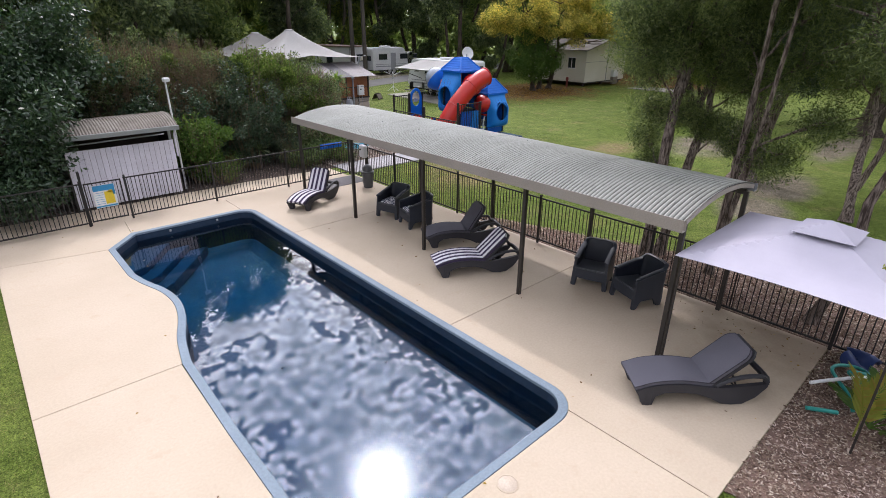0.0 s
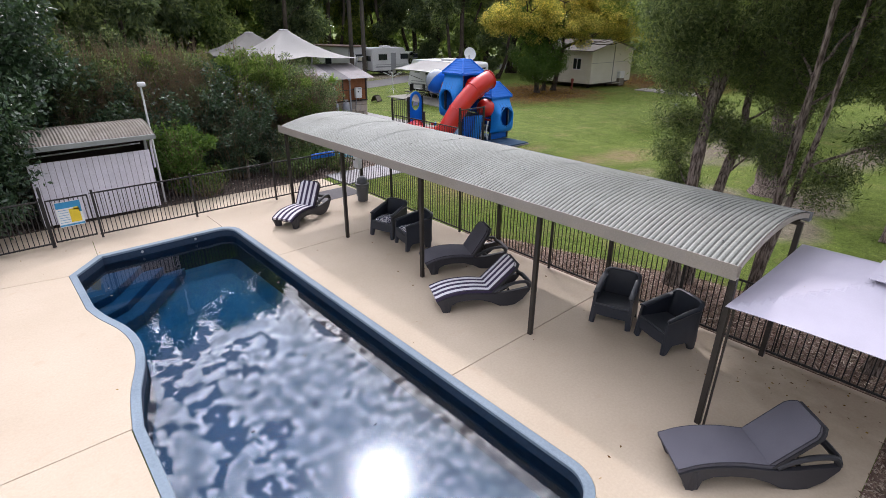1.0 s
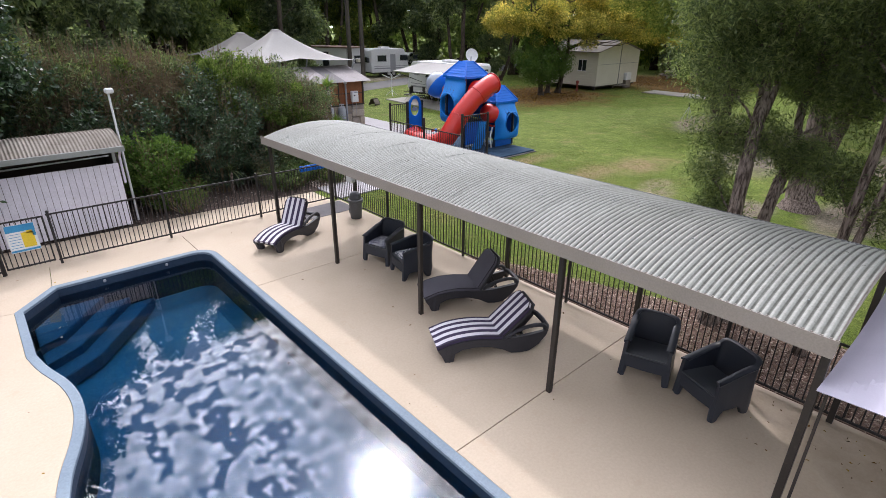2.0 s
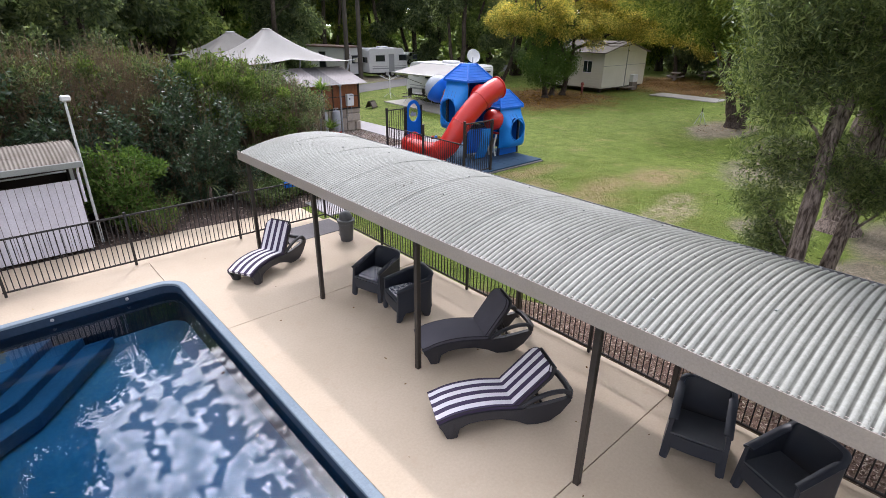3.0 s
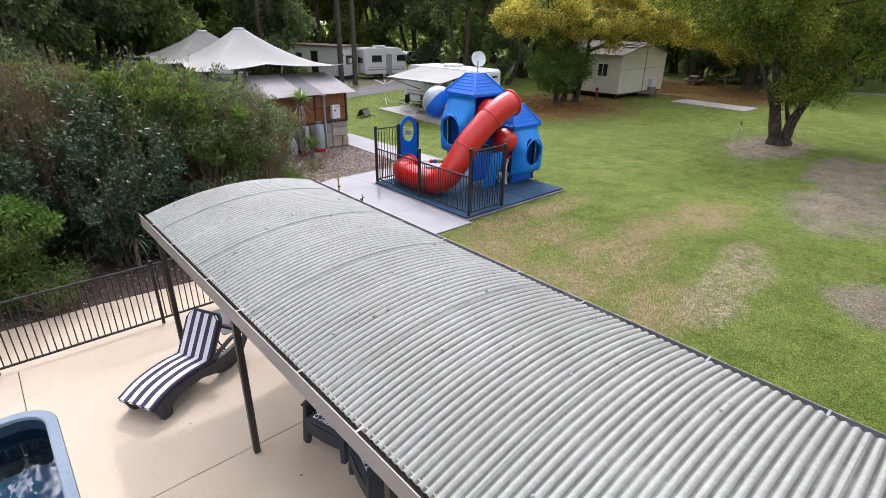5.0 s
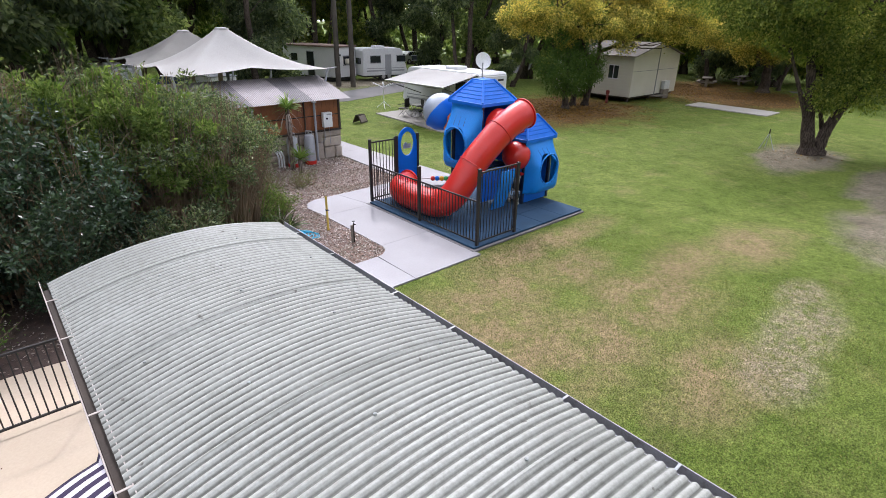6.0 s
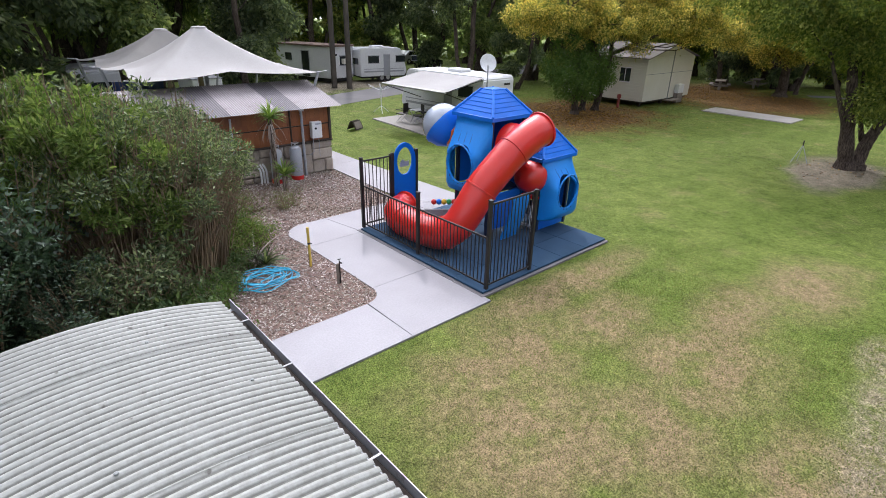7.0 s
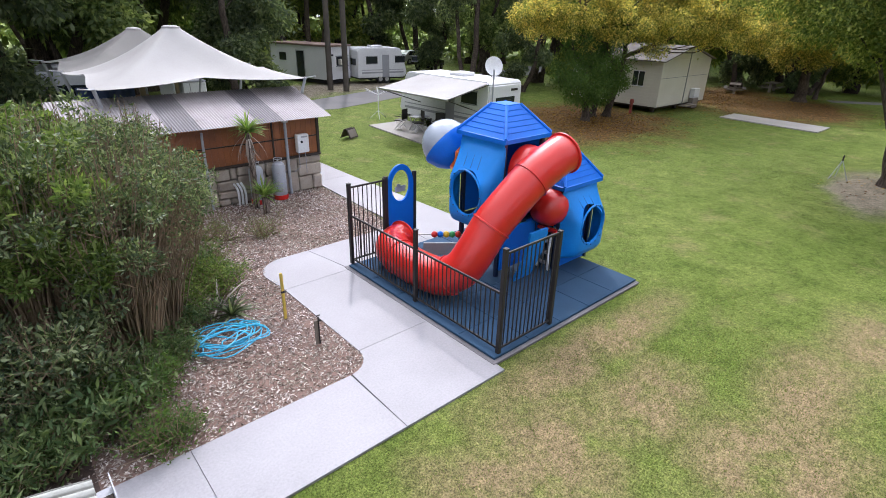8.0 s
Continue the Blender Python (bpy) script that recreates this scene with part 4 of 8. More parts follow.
shelter = thing("shelter", "long pool shelter with arched corrugated steel roof on dark posts", "shelter")
SHEETS = 16
sw = RLEN / SHEETS
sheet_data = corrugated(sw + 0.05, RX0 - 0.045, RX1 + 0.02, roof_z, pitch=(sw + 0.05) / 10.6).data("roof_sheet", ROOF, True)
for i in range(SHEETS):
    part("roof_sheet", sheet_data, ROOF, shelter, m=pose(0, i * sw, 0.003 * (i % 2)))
for x, lab in ((RX0 - 0.03, "taupe steel front gutter"), (RX1 + 0.03, "grey steel back gutter")):
    s = -1 if x < 1 else 1
    gm_ = Mesh()
    deep = -0.16 if s < 0 else -0.13
    rim = 0.03 if s < 0 else 0.0
    prof = [(-0.055, rim), (-0.055, deep), (0.055, deep), (0.055, -0.005), (0.047, -0.005), (0.047, deep + 0.01), (-0.047, deep + 0.01), (-0.047, rim)]
    L = RLEN + 0.04
    gm_.add([(x + s * 0.03 + a, y, EAVE + 0.02 + s * 0.02 + b) for y in (-0.03, L) for a, b in prof], [(i, (i + 1) % 8, 8 + (i + 1) % 8, 8 + i) for i in range(8)] + [(0, 7, 6, 1), (1, 6, 5, 2), (2, 5, 4, 3), (8, 9, 14, 15), (9, 10, 13, 14), (10, 11, 12, 13)])
    gut = part("gutter", gm_, FASCIA if s < 0 else GUTTER, shelter, lab)
    part("leaf_debris", Mesh().box((x + s * 0.03, L / 2, EAVE - 0.085), (0.085, L - 0.2, 0.07), 0.003), DARK_WOOD, gut, "leaf debris in the gutter")
    for k in range(11):
        part("gutter_clip", Mesh().box((x + s * 0.03, 0.5 + 1.1 * k + 0.2 * (k % 2), EAVE + 0.016 + s * 0.02), (0.10, 0.02, 0.005), 0.001), GUTTER if s > 0 else FASCIA, gut)
    part("beam", Mesh().box((0.02 if s < 0 else 2.44, L / 2, EAVE - 0.08), (0.05, L - 0.1, 0.1), 0.004), POST_STEEL, shelter)
for y in (0.0, RLEN):
    tri = Mesh()
    K = 16
    top_line = [(RX0 + (RX1 - RX0) * i / K, roof_z(RX0 + (RX1 - RX0) * i / K) - 0.012) for i in range(K + 1)]
    vs = [(x, y + dy, z) for dy in (-0.012, 0.012) for x, z in top_line] + [(x, y + dy, z - 0.075) for dy in (-0.012, 0.012) for x, z in top_line]
    N = K + 1
    fs = []
    for i in range(K):
        fs += [(i, i + 1, N + i + 1, N + i), (2 * N + i + 1, 2 * N + i, 3 * N + i, 3 * N + i + 1), (i + 1, i, 2 * N + i, 2 * N + i + 1), (N + i, N + i + 1, 3 * N + i + 1, 3 * N + i)]
    part("end_trim", tri.add(vs, fs), FASCIA, shelter, "curved taupe end trim")
for y in (0.03, 3.0, 6.0, 9.0, 11.93):
    for x in (0.0, 2.4):
        part("post", Mesh().box((x, y, 1.19), (0.075, 0.075, 2.38), 0.005), POST_STEEL, shelter)
    part("rafter", Mesh().tube([(RX0 + 0.08 + (RX1 - RX0 - 0.16) * i / 10, y, roof_z(RX0 + 0.08 + (RX1 - RX0 - 0.16) * i / 10) - 0.05) for i in range(11)], 0.025, 6), POST_STEEL, shelter)
for k in range(26):
    x = 0.3 + 2.0 * ((k * 7) % 5) / 4
    part("roof_screw", Mesh().lathe([(0.014, -0.004), (0.014, 0.008), (0, 0.012)], 6, c=(x, 0.35 + k * 0.46, roof_z(x) + 0.014)), DARK_STEEL, shelter)
box_ = thing("switch_box", "white plastic box strapped to a shelter post", "box", pose(2.36, 11.93, 0.86))
part("case", Mesh().box((-0.09, -0.02, 0.21), (0.16, 0.3, 0.42), 0.03), WHITE_FIT, box_)
part("knob", Mesh().lathe([(0.03, 0), (0.03, 0.03), (0, 0.035)], 10, m=Matrix.Rotation(radians(-90), 3, "Y"), c=(-0.17, 0.02, 0.28)), BLACK_STEEL, box_)


# ---- loungers ----
def lounger(m, striped, label, top_at=(1.60, 0.82)):
    ob = thing("sun_lounger", label, "sun lounger", m, "loungers round the pool")
    cloth = STRIPES if striped else GREY_CLOTH
    top = [(0.0, 0.235), (0.18, 0.305), (0.42, 0.345), (0.72, 0.345), (0.98, 0.31), (1.12, 0.295)]
    line = spline([(x, 0, z) for x, z in top], 5)
    H = 0.33
    # side panels
    low = [(1.86, 0.30), (1.72, 0.12), (1.56, 0.015), (1.40, 0.0), (1.24, 0.02), (1.08, 0.11), (0.86, 0.19), (0.60, 0.215), (0.40, 0.20), (0.28, 0.14), (0.25, 0.0), (0.11, 0.0), (0.05, 0.14), (0.0, 0.215)]
    back = [(1.12, 0.30), (1.35, 0.30), (1.62, 0.33), (1.86, 0.36)]
    outline = [(p.x, p.z) for p in line] + back[1:] + low
    for s in (-1, 1):
        y = s * (H - 0.03)
        k = len(outline)
        vs = [(x, y + dy, z) for dy in (-0.032, 0.032) for x, z in outline]
        fs = [tuple(range(k)), tuple(range(k, 2 * k))[::-1]] + [(i, k + i, k + (i + 1) % k, (i + 1) % k) for i in range(k)]
        part("side_panel", Mesh().add(vs, [f[::-1] for f in fs]), RESIN, ob)
        arm = spline([(1.14, y, 0.31), (1.3, y, 0.40), (1.55, y, 0.47), (1.78, y, 0.46), (1.86, y, 0.34)], 5)
        part("arm_loop", Mesh().tube(arm, 0.034, 8), RESIN, ob, smooth=True)
        leg = Mesh()
        leg.tube([(0.18, s * (H - 0.06), 0.28), (0.18, s * (H - 0.06), 0.03), (0.18, s * (H - 0.06), 0.0)], [0.07, 0.085, 0.075], 12)
        part("leg", leg, RESIN, ob, smooth=True)
    part("seat_frame", Mesh().sheet(lambda u, v: (0.02 + u * 1.12, (v - 0.5) * 0.62, np.interp(0.02 + u * 1.12, [p.x for p in line], [p.z for p in line]) - 0.02), 14, 2, 0.045), RESIN, ob, smooth=True)
    part("crossbar", Mesh().tube([(1.84, -H + 0.03, 0.38), (1.90, -H + 0.12, 0.37), (1.92, 0, 0.36), (1.90, H - 0.12, 0.37), (1.84, H - 0.03, 0.38)], 0.045, 8), RESIN, ob, smooth=True)
    part("cross_rail", Mesh().box((1.40, 0, 0.14), (0.06, 0.56, 0.05), 0.01), RESIN, ob)
    B0, B1 = Vector((1.08, 0, 0.31)), Vector((top_at[0], 0, top_at[1]))
    bd = (B1 - B0).normalized()
    bn = Vector((-bd.z, 0, bd.x))

    def rounded(u, v, lift, wid, grow=0.0):
        w = wid * (1.0 if u < 0.8 else 1.0 - 0.30 * ((u - 0.8) / 0.2) ** 2)
        p = B0 + bd * ((B1 - B0).length + grow) * u + bn * lift
        return (p.x, (v - 0.5) * w, p.z)

    part("backrest", Mesh().sheet(lambda u, v: rounded(u, v, -0.012, 0.62, 0.035), 12, 4, 0.045), RESIN, ob, smooth=True)
    part("prop", Mesh().tube([(1.34, -0.2, 0.56), (1.52, -0.2, 0.17), (1.52, 0.2, 0.17), (1.34, 0.2, 0.56)], 0.014, 6), BLACK_STEEL, ob)

    def pad_z(x):
        return float(np.interp(x, [p.x for p in line], [p.z for p in line])) + 0.03

    seat = part("seat_pad", Mesh().sheet(lambda u, v: (-0.02 + u * 1.12, (v - 0.5) * 0.61, pad_z(-0.02 + u * 1.12) + 0.012 * math.sin(v * math.pi)), 22, 8, 0.055), cloth, ob, "navy and white striped cushion" if striped else "dark grey cushion", smooth=True)
    bpad = part("back_pad", Mesh().sheet(lambda u, v: rounded(u, v, 0.042 + 0.012 * math.sin(v * math.pi), 0.60), 16, 8, 0.055), cloth, ob, "navy and white striped cushion" if striped else "dark grey cushion", smooth=True)
    rim = [(-0.02 + 1.12 * i / 12, -0.305, pad_z(-0.02 + 1.12 * i / 12) + 0.024) for i in range(13)] + [(1.10, 0.305, pad_z(1.10) + 0.024)] + [(-0.02 + 1.12 * i / 12, 0.305, pad_z(-0.02 + 1.12 * i / 12) + 0.024) for i in range(11, -1, -1)]
    part("piping", Mesh().tube(rim, 0.008, 5, closed=True), PIPING, seat)
    brim = [rounded(i / 12, 0, 0.066, 0.60) for i in range(13)] + [rounded(i / 12, 1, 0.066, 0.60) for i in range(12, -1, -1)]
    part("piping", Mesh().tube(brim, 0.008, 5, closed=True), PIPING, bpad)
    return ob


def lounger_at(fx, fy, rx, ry, striped, label, top_at=(1.60, 0.82)):
    """fx, fy: the foot of the front leg on its near side; rx, ry: the foot of the same side's rear."""
    a = math.atan2(ry - fy, rx - fx)
    d, nrm = Vector((math.cos(a), math.sin(a))), Vector((-math.sin(a), math.cos(a)))
    o = Vector((fx, fy)) - d * 0.18 + nrm * 0.27
    lounger(pose(o.x, o.y, 0, 0, 0, math.degrees(a)), striped, label, top_at)


lounger_at(-0.70, 10.47, 0.52, 11.10, True, "dark wicker lounger, striped navy cushion, raised back, near gate", (1.44, 0.92))
lounger_at(0.30, 5.96, 1.45, 5.40, False, "dark wicker sun lounger with plain grey cushion, raised back", (1.47, 0.90))
lounger_at(-0.60, 4.57, 0.58, 3.94, True, "dark wicker lounger with navy and white striped cushion")
lounger_at(-1.15, -0.38, -0.14, -1.27, False, "dark wicker lounger with grey cushion beside the gazebo")


# ---- tub armchairs ----
def armchair(m, label, stuffed):
    """A moulded resin tub chair that faces local -y."""
    ob = thing("armchair", label, "armchair", m, "armchairs under the shelter")

    def shell(u, v):
        # u runs round from one arm front to the other, v from the bottom up
        a = u * 2 - 1
        t = abs(a)
        if t > 0.55:
            k = (t - 0.55) / 0.45
            x, y, h = 0.315, 0.16 - 0.50 * k, 0.73 - 0.12 * k
        else:
            k = t / 0.55
            ang = k * math.pi / 2
            x, y, h = 0.315 * math.sin(ang) ** 0.55, 0.16 + 0.17 * math.cos(ang) ** 0.5, 0.83 - 0.10 * k ** 4
        x *= 1 if a >= 0 else -1
        s = 1.0 + 0.10 * (1 - v)
        # the skirt arches up between the legs
        arch = 0.16 * min(1.0, max(0.0, (0.94 - t) / 0.06)) * min(1.0, max(0.0, (abs(t - 0.5) - 0.06) / 0.06))
        return (x * s, y * s + (0.06 * v * v if t < 0.55 else 0.0), 0.015 + arch + (h - 0.015 - arch) * v)

    part("shell", Mesh().sheet(shell, 60, 8, 0.05), CHAIR_RESIN, ob, smooth=True)

    def arm(u, v):
        x, y, z = shell(u, 1)
        k = abs(u * 2 - 1)
        w = 0.30 if k > 0.5 else 0.16
        return (x * (1.0 + (v - 0.62) * w), y * (1.0 + (v - 0.5) * 0.14), z + 0.006 - 0.05 * (v - 0.5) ** 2)

    part("arm_top", Mesh().sheet(arm, 48, 4, 0.03), CHAIR_RESIN, ob, smooth=True)
    part("front_panel", Mesh().sheet(lambda u, v: ((u - 0.5) * 0.60, -0.335 - 0.02 * math.sin(u * math.pi), 0.19 + 0.20 * v), 10, 4, 0.04), CHAIR_RESIN, ob, smooth=True)
    part("seat", Mesh().sheet(lambda u, v: ((u - 0.5) * 0.60, -0.35 + v * 0.58, 0.395 - 0.035 * v - 0.016 * math.sin(u * math.pi) * math.sin(v * math.pi)), 10, 10, 0.04), SEAT_RESIN, ob, "seat coloured paler for the light falling on it", smooth=True)
    for sx in (-1, 1):
        for y0, y1 in ((-0.29, -0.34), (0.20, 0.25)):
            lg = Mesh()
            top_, bot = (sx * 0.29, y0, 0.36), (sx * 0.318, y1, 0.0)
            lg.tube([top_, bot], [0.062, 0.042], 10)
            part("leg", lg, CHAIR_RESIN, ob, smooth=True)
    if stuffed:
        c = Mesh()
        c.sheet(lambda u, v: ((u - 0.5) * 0.46, (v - 0.5) * 0.46, 0.03 * math.sin(u * math.pi) * math.sin(v * math.pi)), 8, 8, 0.07)
        co = tagged(new("seat_cushion", c.data("seat_cushion", PRINT, True)), "navy and white printed seat cushion on an armchair", "cushion", "chair cushions")
        co.matrix_basis = m @ pose(0, -0.06, 0.43)
    return ob


def chair_facing(x, y, ang):
    return pose(x, y, 0, 0, 0, ang)


armchair(chair_facing(1.00, 8.52, -74), "charcoal resin tub armchair with a printed cushion", True)
armchair(chair_facing(1.00, 7.52, -104), "charcoal resin tub armchair turned inwards with printed cushion", True)
armchair(chair_facing(1.62, 2.32, -72), "charcoal resin tub armchair, empty, beside the fence", False)
armchair(chair_facing(1.60, 1.30, -112), "charcoal resin tub armchair, empty, turned towards its neighbour", False)

# ---- bin and mat by the corner gate ----
bn_ = thing("litter_bin", "grey plastic litter bin with a domed lid", "bin", pose(2.0, 11.3, 0) @ Matrix.Diagonal((0.78, 0.78, 0.92, 1)))
part("body", Mesh().lathe([(0.0, 0.0), (0.19, 0.0), (0.2, 0.02), (0.245, 0.5), (0.262, 0.51), (0.262, 0.55), (0.24, 0.55)], 24), BIN, bn_, smooth=True)
part("lid", Mesh().lathe([(0.262, 0.55), (0.285, 0.555), (0.285, 0.60), (0.27, 0.61), (0.215, 0.615), (0.21, 0.68), (0.185, 0.76), (0.13, 0.815), (0.06, 0.84), (0.0, 0.845)], 24), BIN, bn_, "domed dark lid", smooth=True)
part("handle", Mesh().tube([(-0.25, -0.05, 0.4), (-0.30, -0.05, 0.36), (-0.30, -0.05, 0.24), (-0.25, -0.05, 0.2)], 0.012, 6), BIN, bn_)
solo("door_mat", Mesh().box((1.55, 12.45, 0.007), (1.75, 0.95, 0.012), 0.004), RUBBER, "worn grey rubber mat on the deck", "mat")


# ---- gazebo at the near corner ----
gaz = thing("gazebo", "lilac-grey fabric gazebo with a vented top on steel legs", "gazebo", pose(1.28, -1.47, 0))
GH, GE, GT = 1.47, 1.93, 2.43


def canopy(u, v):
    x, y = (u * 2 - 1) * GH, (v * 2 - 1) * GH
    r = max(abs(u * 2 - 1), abs(v * 2 - 1))
    q = min(abs(u * 2 - 1), abs(v * 2 - 1)) / max(r, 1e-6)
    sag = 0.02 * (1 - q) * math.sin(min(r, 1) * math.pi)
    edge = 0.06 * (1 - q ** 2) * r ** 4
    pull = 1 - 0.02 * (1 - q * q) * r ** 3
    return (x * pull, y * pull, GE + (GT - GE) * (1 - r) ** 1.05 - sag + edge * 0.5)


part("canopy", Mesh().sheet(canopy, 28, 28, 0.008), CANVAS, gaz)
part("vent_cap", Mesh().sheet(lambda u, v: ((u * 2 - 1) * 0.385, (v * 2 - 1) * 0.385, GT - 0.07 + 0.16 * (1 - max(abs(u * 2 - 1), abs(v * 2 - 1)))), 12, 12, 0.008), CANVAS, gaz)
for sx in (-1, 1):
    for sy in (-1, 1):
        part("leg", Mesh().box((sx * 1.39, sy * 1.39, 0.97) if sy > 0 else (-1.380 if sx < 0 else 1.3, -1.160, 0.97), (0.028, 0.028, 1.94), 0.004), POST_STEEL, gaz)
        part("valance_rib", Mesh().tube([(sx * 0.05, sy * 0.05, GT - 0.05), (sx * 1.42, sy * 1.42, GE - 0.03)], 0.012, 6), DARK_STEEL, gaz)
tw = random.Random(4)
for x, y in ((-0.4, -0.75), (-0.9, 0.3), (-0.55, 0.95), (0.7, -1.0)):
    u, v = x / GH / 2 + 0.5, y / GH / 2 + 0.5
    z = canopy(u, v)[2] + 0.008
    P = [(x + tw.uniform(-0.06, 0.06), y + tw.uniform(-0.04, 0.04), z) for _ in range(12 if x == -0.4 else 2)]
    leaves("fallen_leaf", P, None, 0.07, FROND, None, seed=int(x * 10) + 30)
    lf = scene.collection.objects[-1]
    lf.matrix_basis = pose(1.28, -1.47, 0)
    tagged(lf, "yellow fallen leaves lying on the gazebo canopy", "leaves", kind="stuff")


# ---- planting beds ----
def inside(x, y, poly):
    c = False
    for i in range(len(poly)):
        (x1, y1), (x2, y2) = poly[i - 1], poly[i]
        if (y1 > y) != (y2 > y) and x < (x2 - x1) * (y - y1) / (y2 - y1) + x1:
            c = not c
    return c


def bed(label, poly, count, seed, mat=None, size=0.043, z=-0.015, base=None):
    solo("mulch_bed", Mesh().prism(poly, -0.2, z), base or CHIP, label, "mulch", kind="structure")
    rng = np.random.default_rng(seed)
    xs, ys = [p[0] for p in poly], [p[1] for p in poly]
    P = []
    while len(P) < count:
        x, y = rng.uniform(min(xs), max(xs)), rng.uniform(min(ys), max(ys))
        if inside(x, y, poly):
            P.append((x, y, z + 0.004 + 0.022 * rng.random()))
    N = rng.normal(size=(count, 3))
    N[:, 2] *= 0.2
    ob = leaves("wood_chips", P, N, size, mat or CHIP_PALE, None, aspect=0.36, seed=seed, spread=0.08)
    tagged(ob, "loose pale and brown bark chips", "mulch", kind="stuff")


CURVE_A = [(5.85, 14.63)] + arc(6.0, 15.1, 0.47, -80, 0, 6) + [(6.47, 15.8), (6.45, 18.5)] + arc(7.1, 18.6, 0.72, 180, 95, 7)
bed("bark mulch bed beside the concrete path", [(2.6, 14.63)] + CURVE_A + [(8.0, 19.36), (10.4, 19.36), (10.55, 23.7), (2.6, 23.7)], 48000, 11, CHIP_LIGHT, 0.06)
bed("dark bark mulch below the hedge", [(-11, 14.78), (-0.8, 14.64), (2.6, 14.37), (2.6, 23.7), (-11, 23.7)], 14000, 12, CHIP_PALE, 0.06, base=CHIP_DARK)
bed("bark mulch strip outside the pool fence", [(2.56, -7.5), (4.4, -7.5), (4.9, -1.0), (4.5, 2.0), (3.7, 4.2), (3.1, 6.2), (2.56, 7.4)], 30000, 13, CHIP_MID, 0.055)
bed("bark mulch bed at the deck's near corner", [(-1.9, -1.782), (2.53, -1.782), (2.53, -7.5), (0.2, -7.5), (-1.2, -3.6), (-1.75, -2.4)], 34000, 14, CHIP_MID, 0.05)

# ---- concrete paths ----
path = thing("path", "pale grey broom-finished concrete path", "path", kind="structure")


def flag(poly):
    a = sum(poly[i - 1][0] * poly[i][1] - poly[i][0] * poly[i - 1][1] for i in range(len(poly)))
    poly = poly if a > 0 else poly[::-1]
    part("slab", Mesh().prism(inset(poly, 0.003), -0.15, 0.004, 0.003), PATH_CONCRETE, path)


flag([(2.6, 13.17), (3.6, 13.17), (3.6, 14.63), (2.6, 14.63)])
flag([(3.6, 13.17), (6.02, 13.17), (6.02, 14.63), (3.6, 14.63)])
flag([(6.02, 13.17), (8.02, 13.17), (8.02, 15.1), (6.47, 15.1)] + [p for p in arc(6.0, 15.1, 0.47, 0, -85, 6)][1:])
flag([(6.47, 15.1), (8.02, 15.1), (8.02, 17.85), (6.455, 17.85)])
flag([(6.455, 17.85), (8.02, 17.85), (7.75, 19.32)] + arc(7.1, 18.6, 0.72, 90, 180, 7))
flag([(8.02, 17.98), (10.45, 17.98), (10.45, 19.36), (7.75, 19.32), (8.0, 17.98)])
flag([(10.45, 17.98), (12.2, 17.98), (12.1, 21.0), (10.5, 21.0)])
flag([(10.5, 21.0), (12.1, 21.0), (12.0, 24.2), (10.62, 24.2)])
flag([(10.62, 24.2), (12.0, 24.2), (12.0, 28.5), (10.62, 28.5)])
solo("pavement", Mesh().prism([(7.96, 13.36), (12.56, 13.36), (12.56, 18.0), (7.96, 18.0)], -0.1, 0.012), RUBBER, "thin dark edge under the play mat", "edging", kind="structure")

# ---- play unit ----
mat_ob = thing("play_mat", "dark blue rubber safety tiles under the play unit", "safety mat", kind="structure")
tile = Mesh().box((0, 0, 0.03), (0.896, 0.896, 0.05), 0.008).data("tile", SOFTFALL)
for i in range(5):
    for j in range(5):
        part("tile", tile, SOFTFALL, mat_ob, m=pose(8.49 + 0.9 * i, 13.88 + 0.9 * j, 0.01))

MZ = 0.055


def panel_with_hole(w, h, hole, hc, bulge, n=56, rings=14, t=0.05):
    """An upright panel in the x-z plane that swells towards -y round a porthole."""
    def fn(u, v):
        a = 2 * math.pi * u
        ca, sa = math.cos(a), math.sin(a)
        k = 1 / max(abs(ca) / (w / 2), abs(sa) / (h / 2))
        rx, rz = ca * k, sa * k + h / 2
        hx, hz = ca * hole * 0.92, sa * hole + hc
        x, z = hx + (rx - hx) * v, hz + (rz - hz) * v
        low = float(np.interp(z / h, [0.0, 0.06, 0.14, 0.56, 0.93, 1.0], [0.25, 0.85, 1.0, 1.0, 0.06, 0.0]))
        sidefall = max(0.0, 1 - abs(x / (w / 2)) ** 9.0)
        return (x, -bulge * low * (0.12 + 0.88 * sidefall), z)
    return Mesh().sheet(fn, n, rings, t)


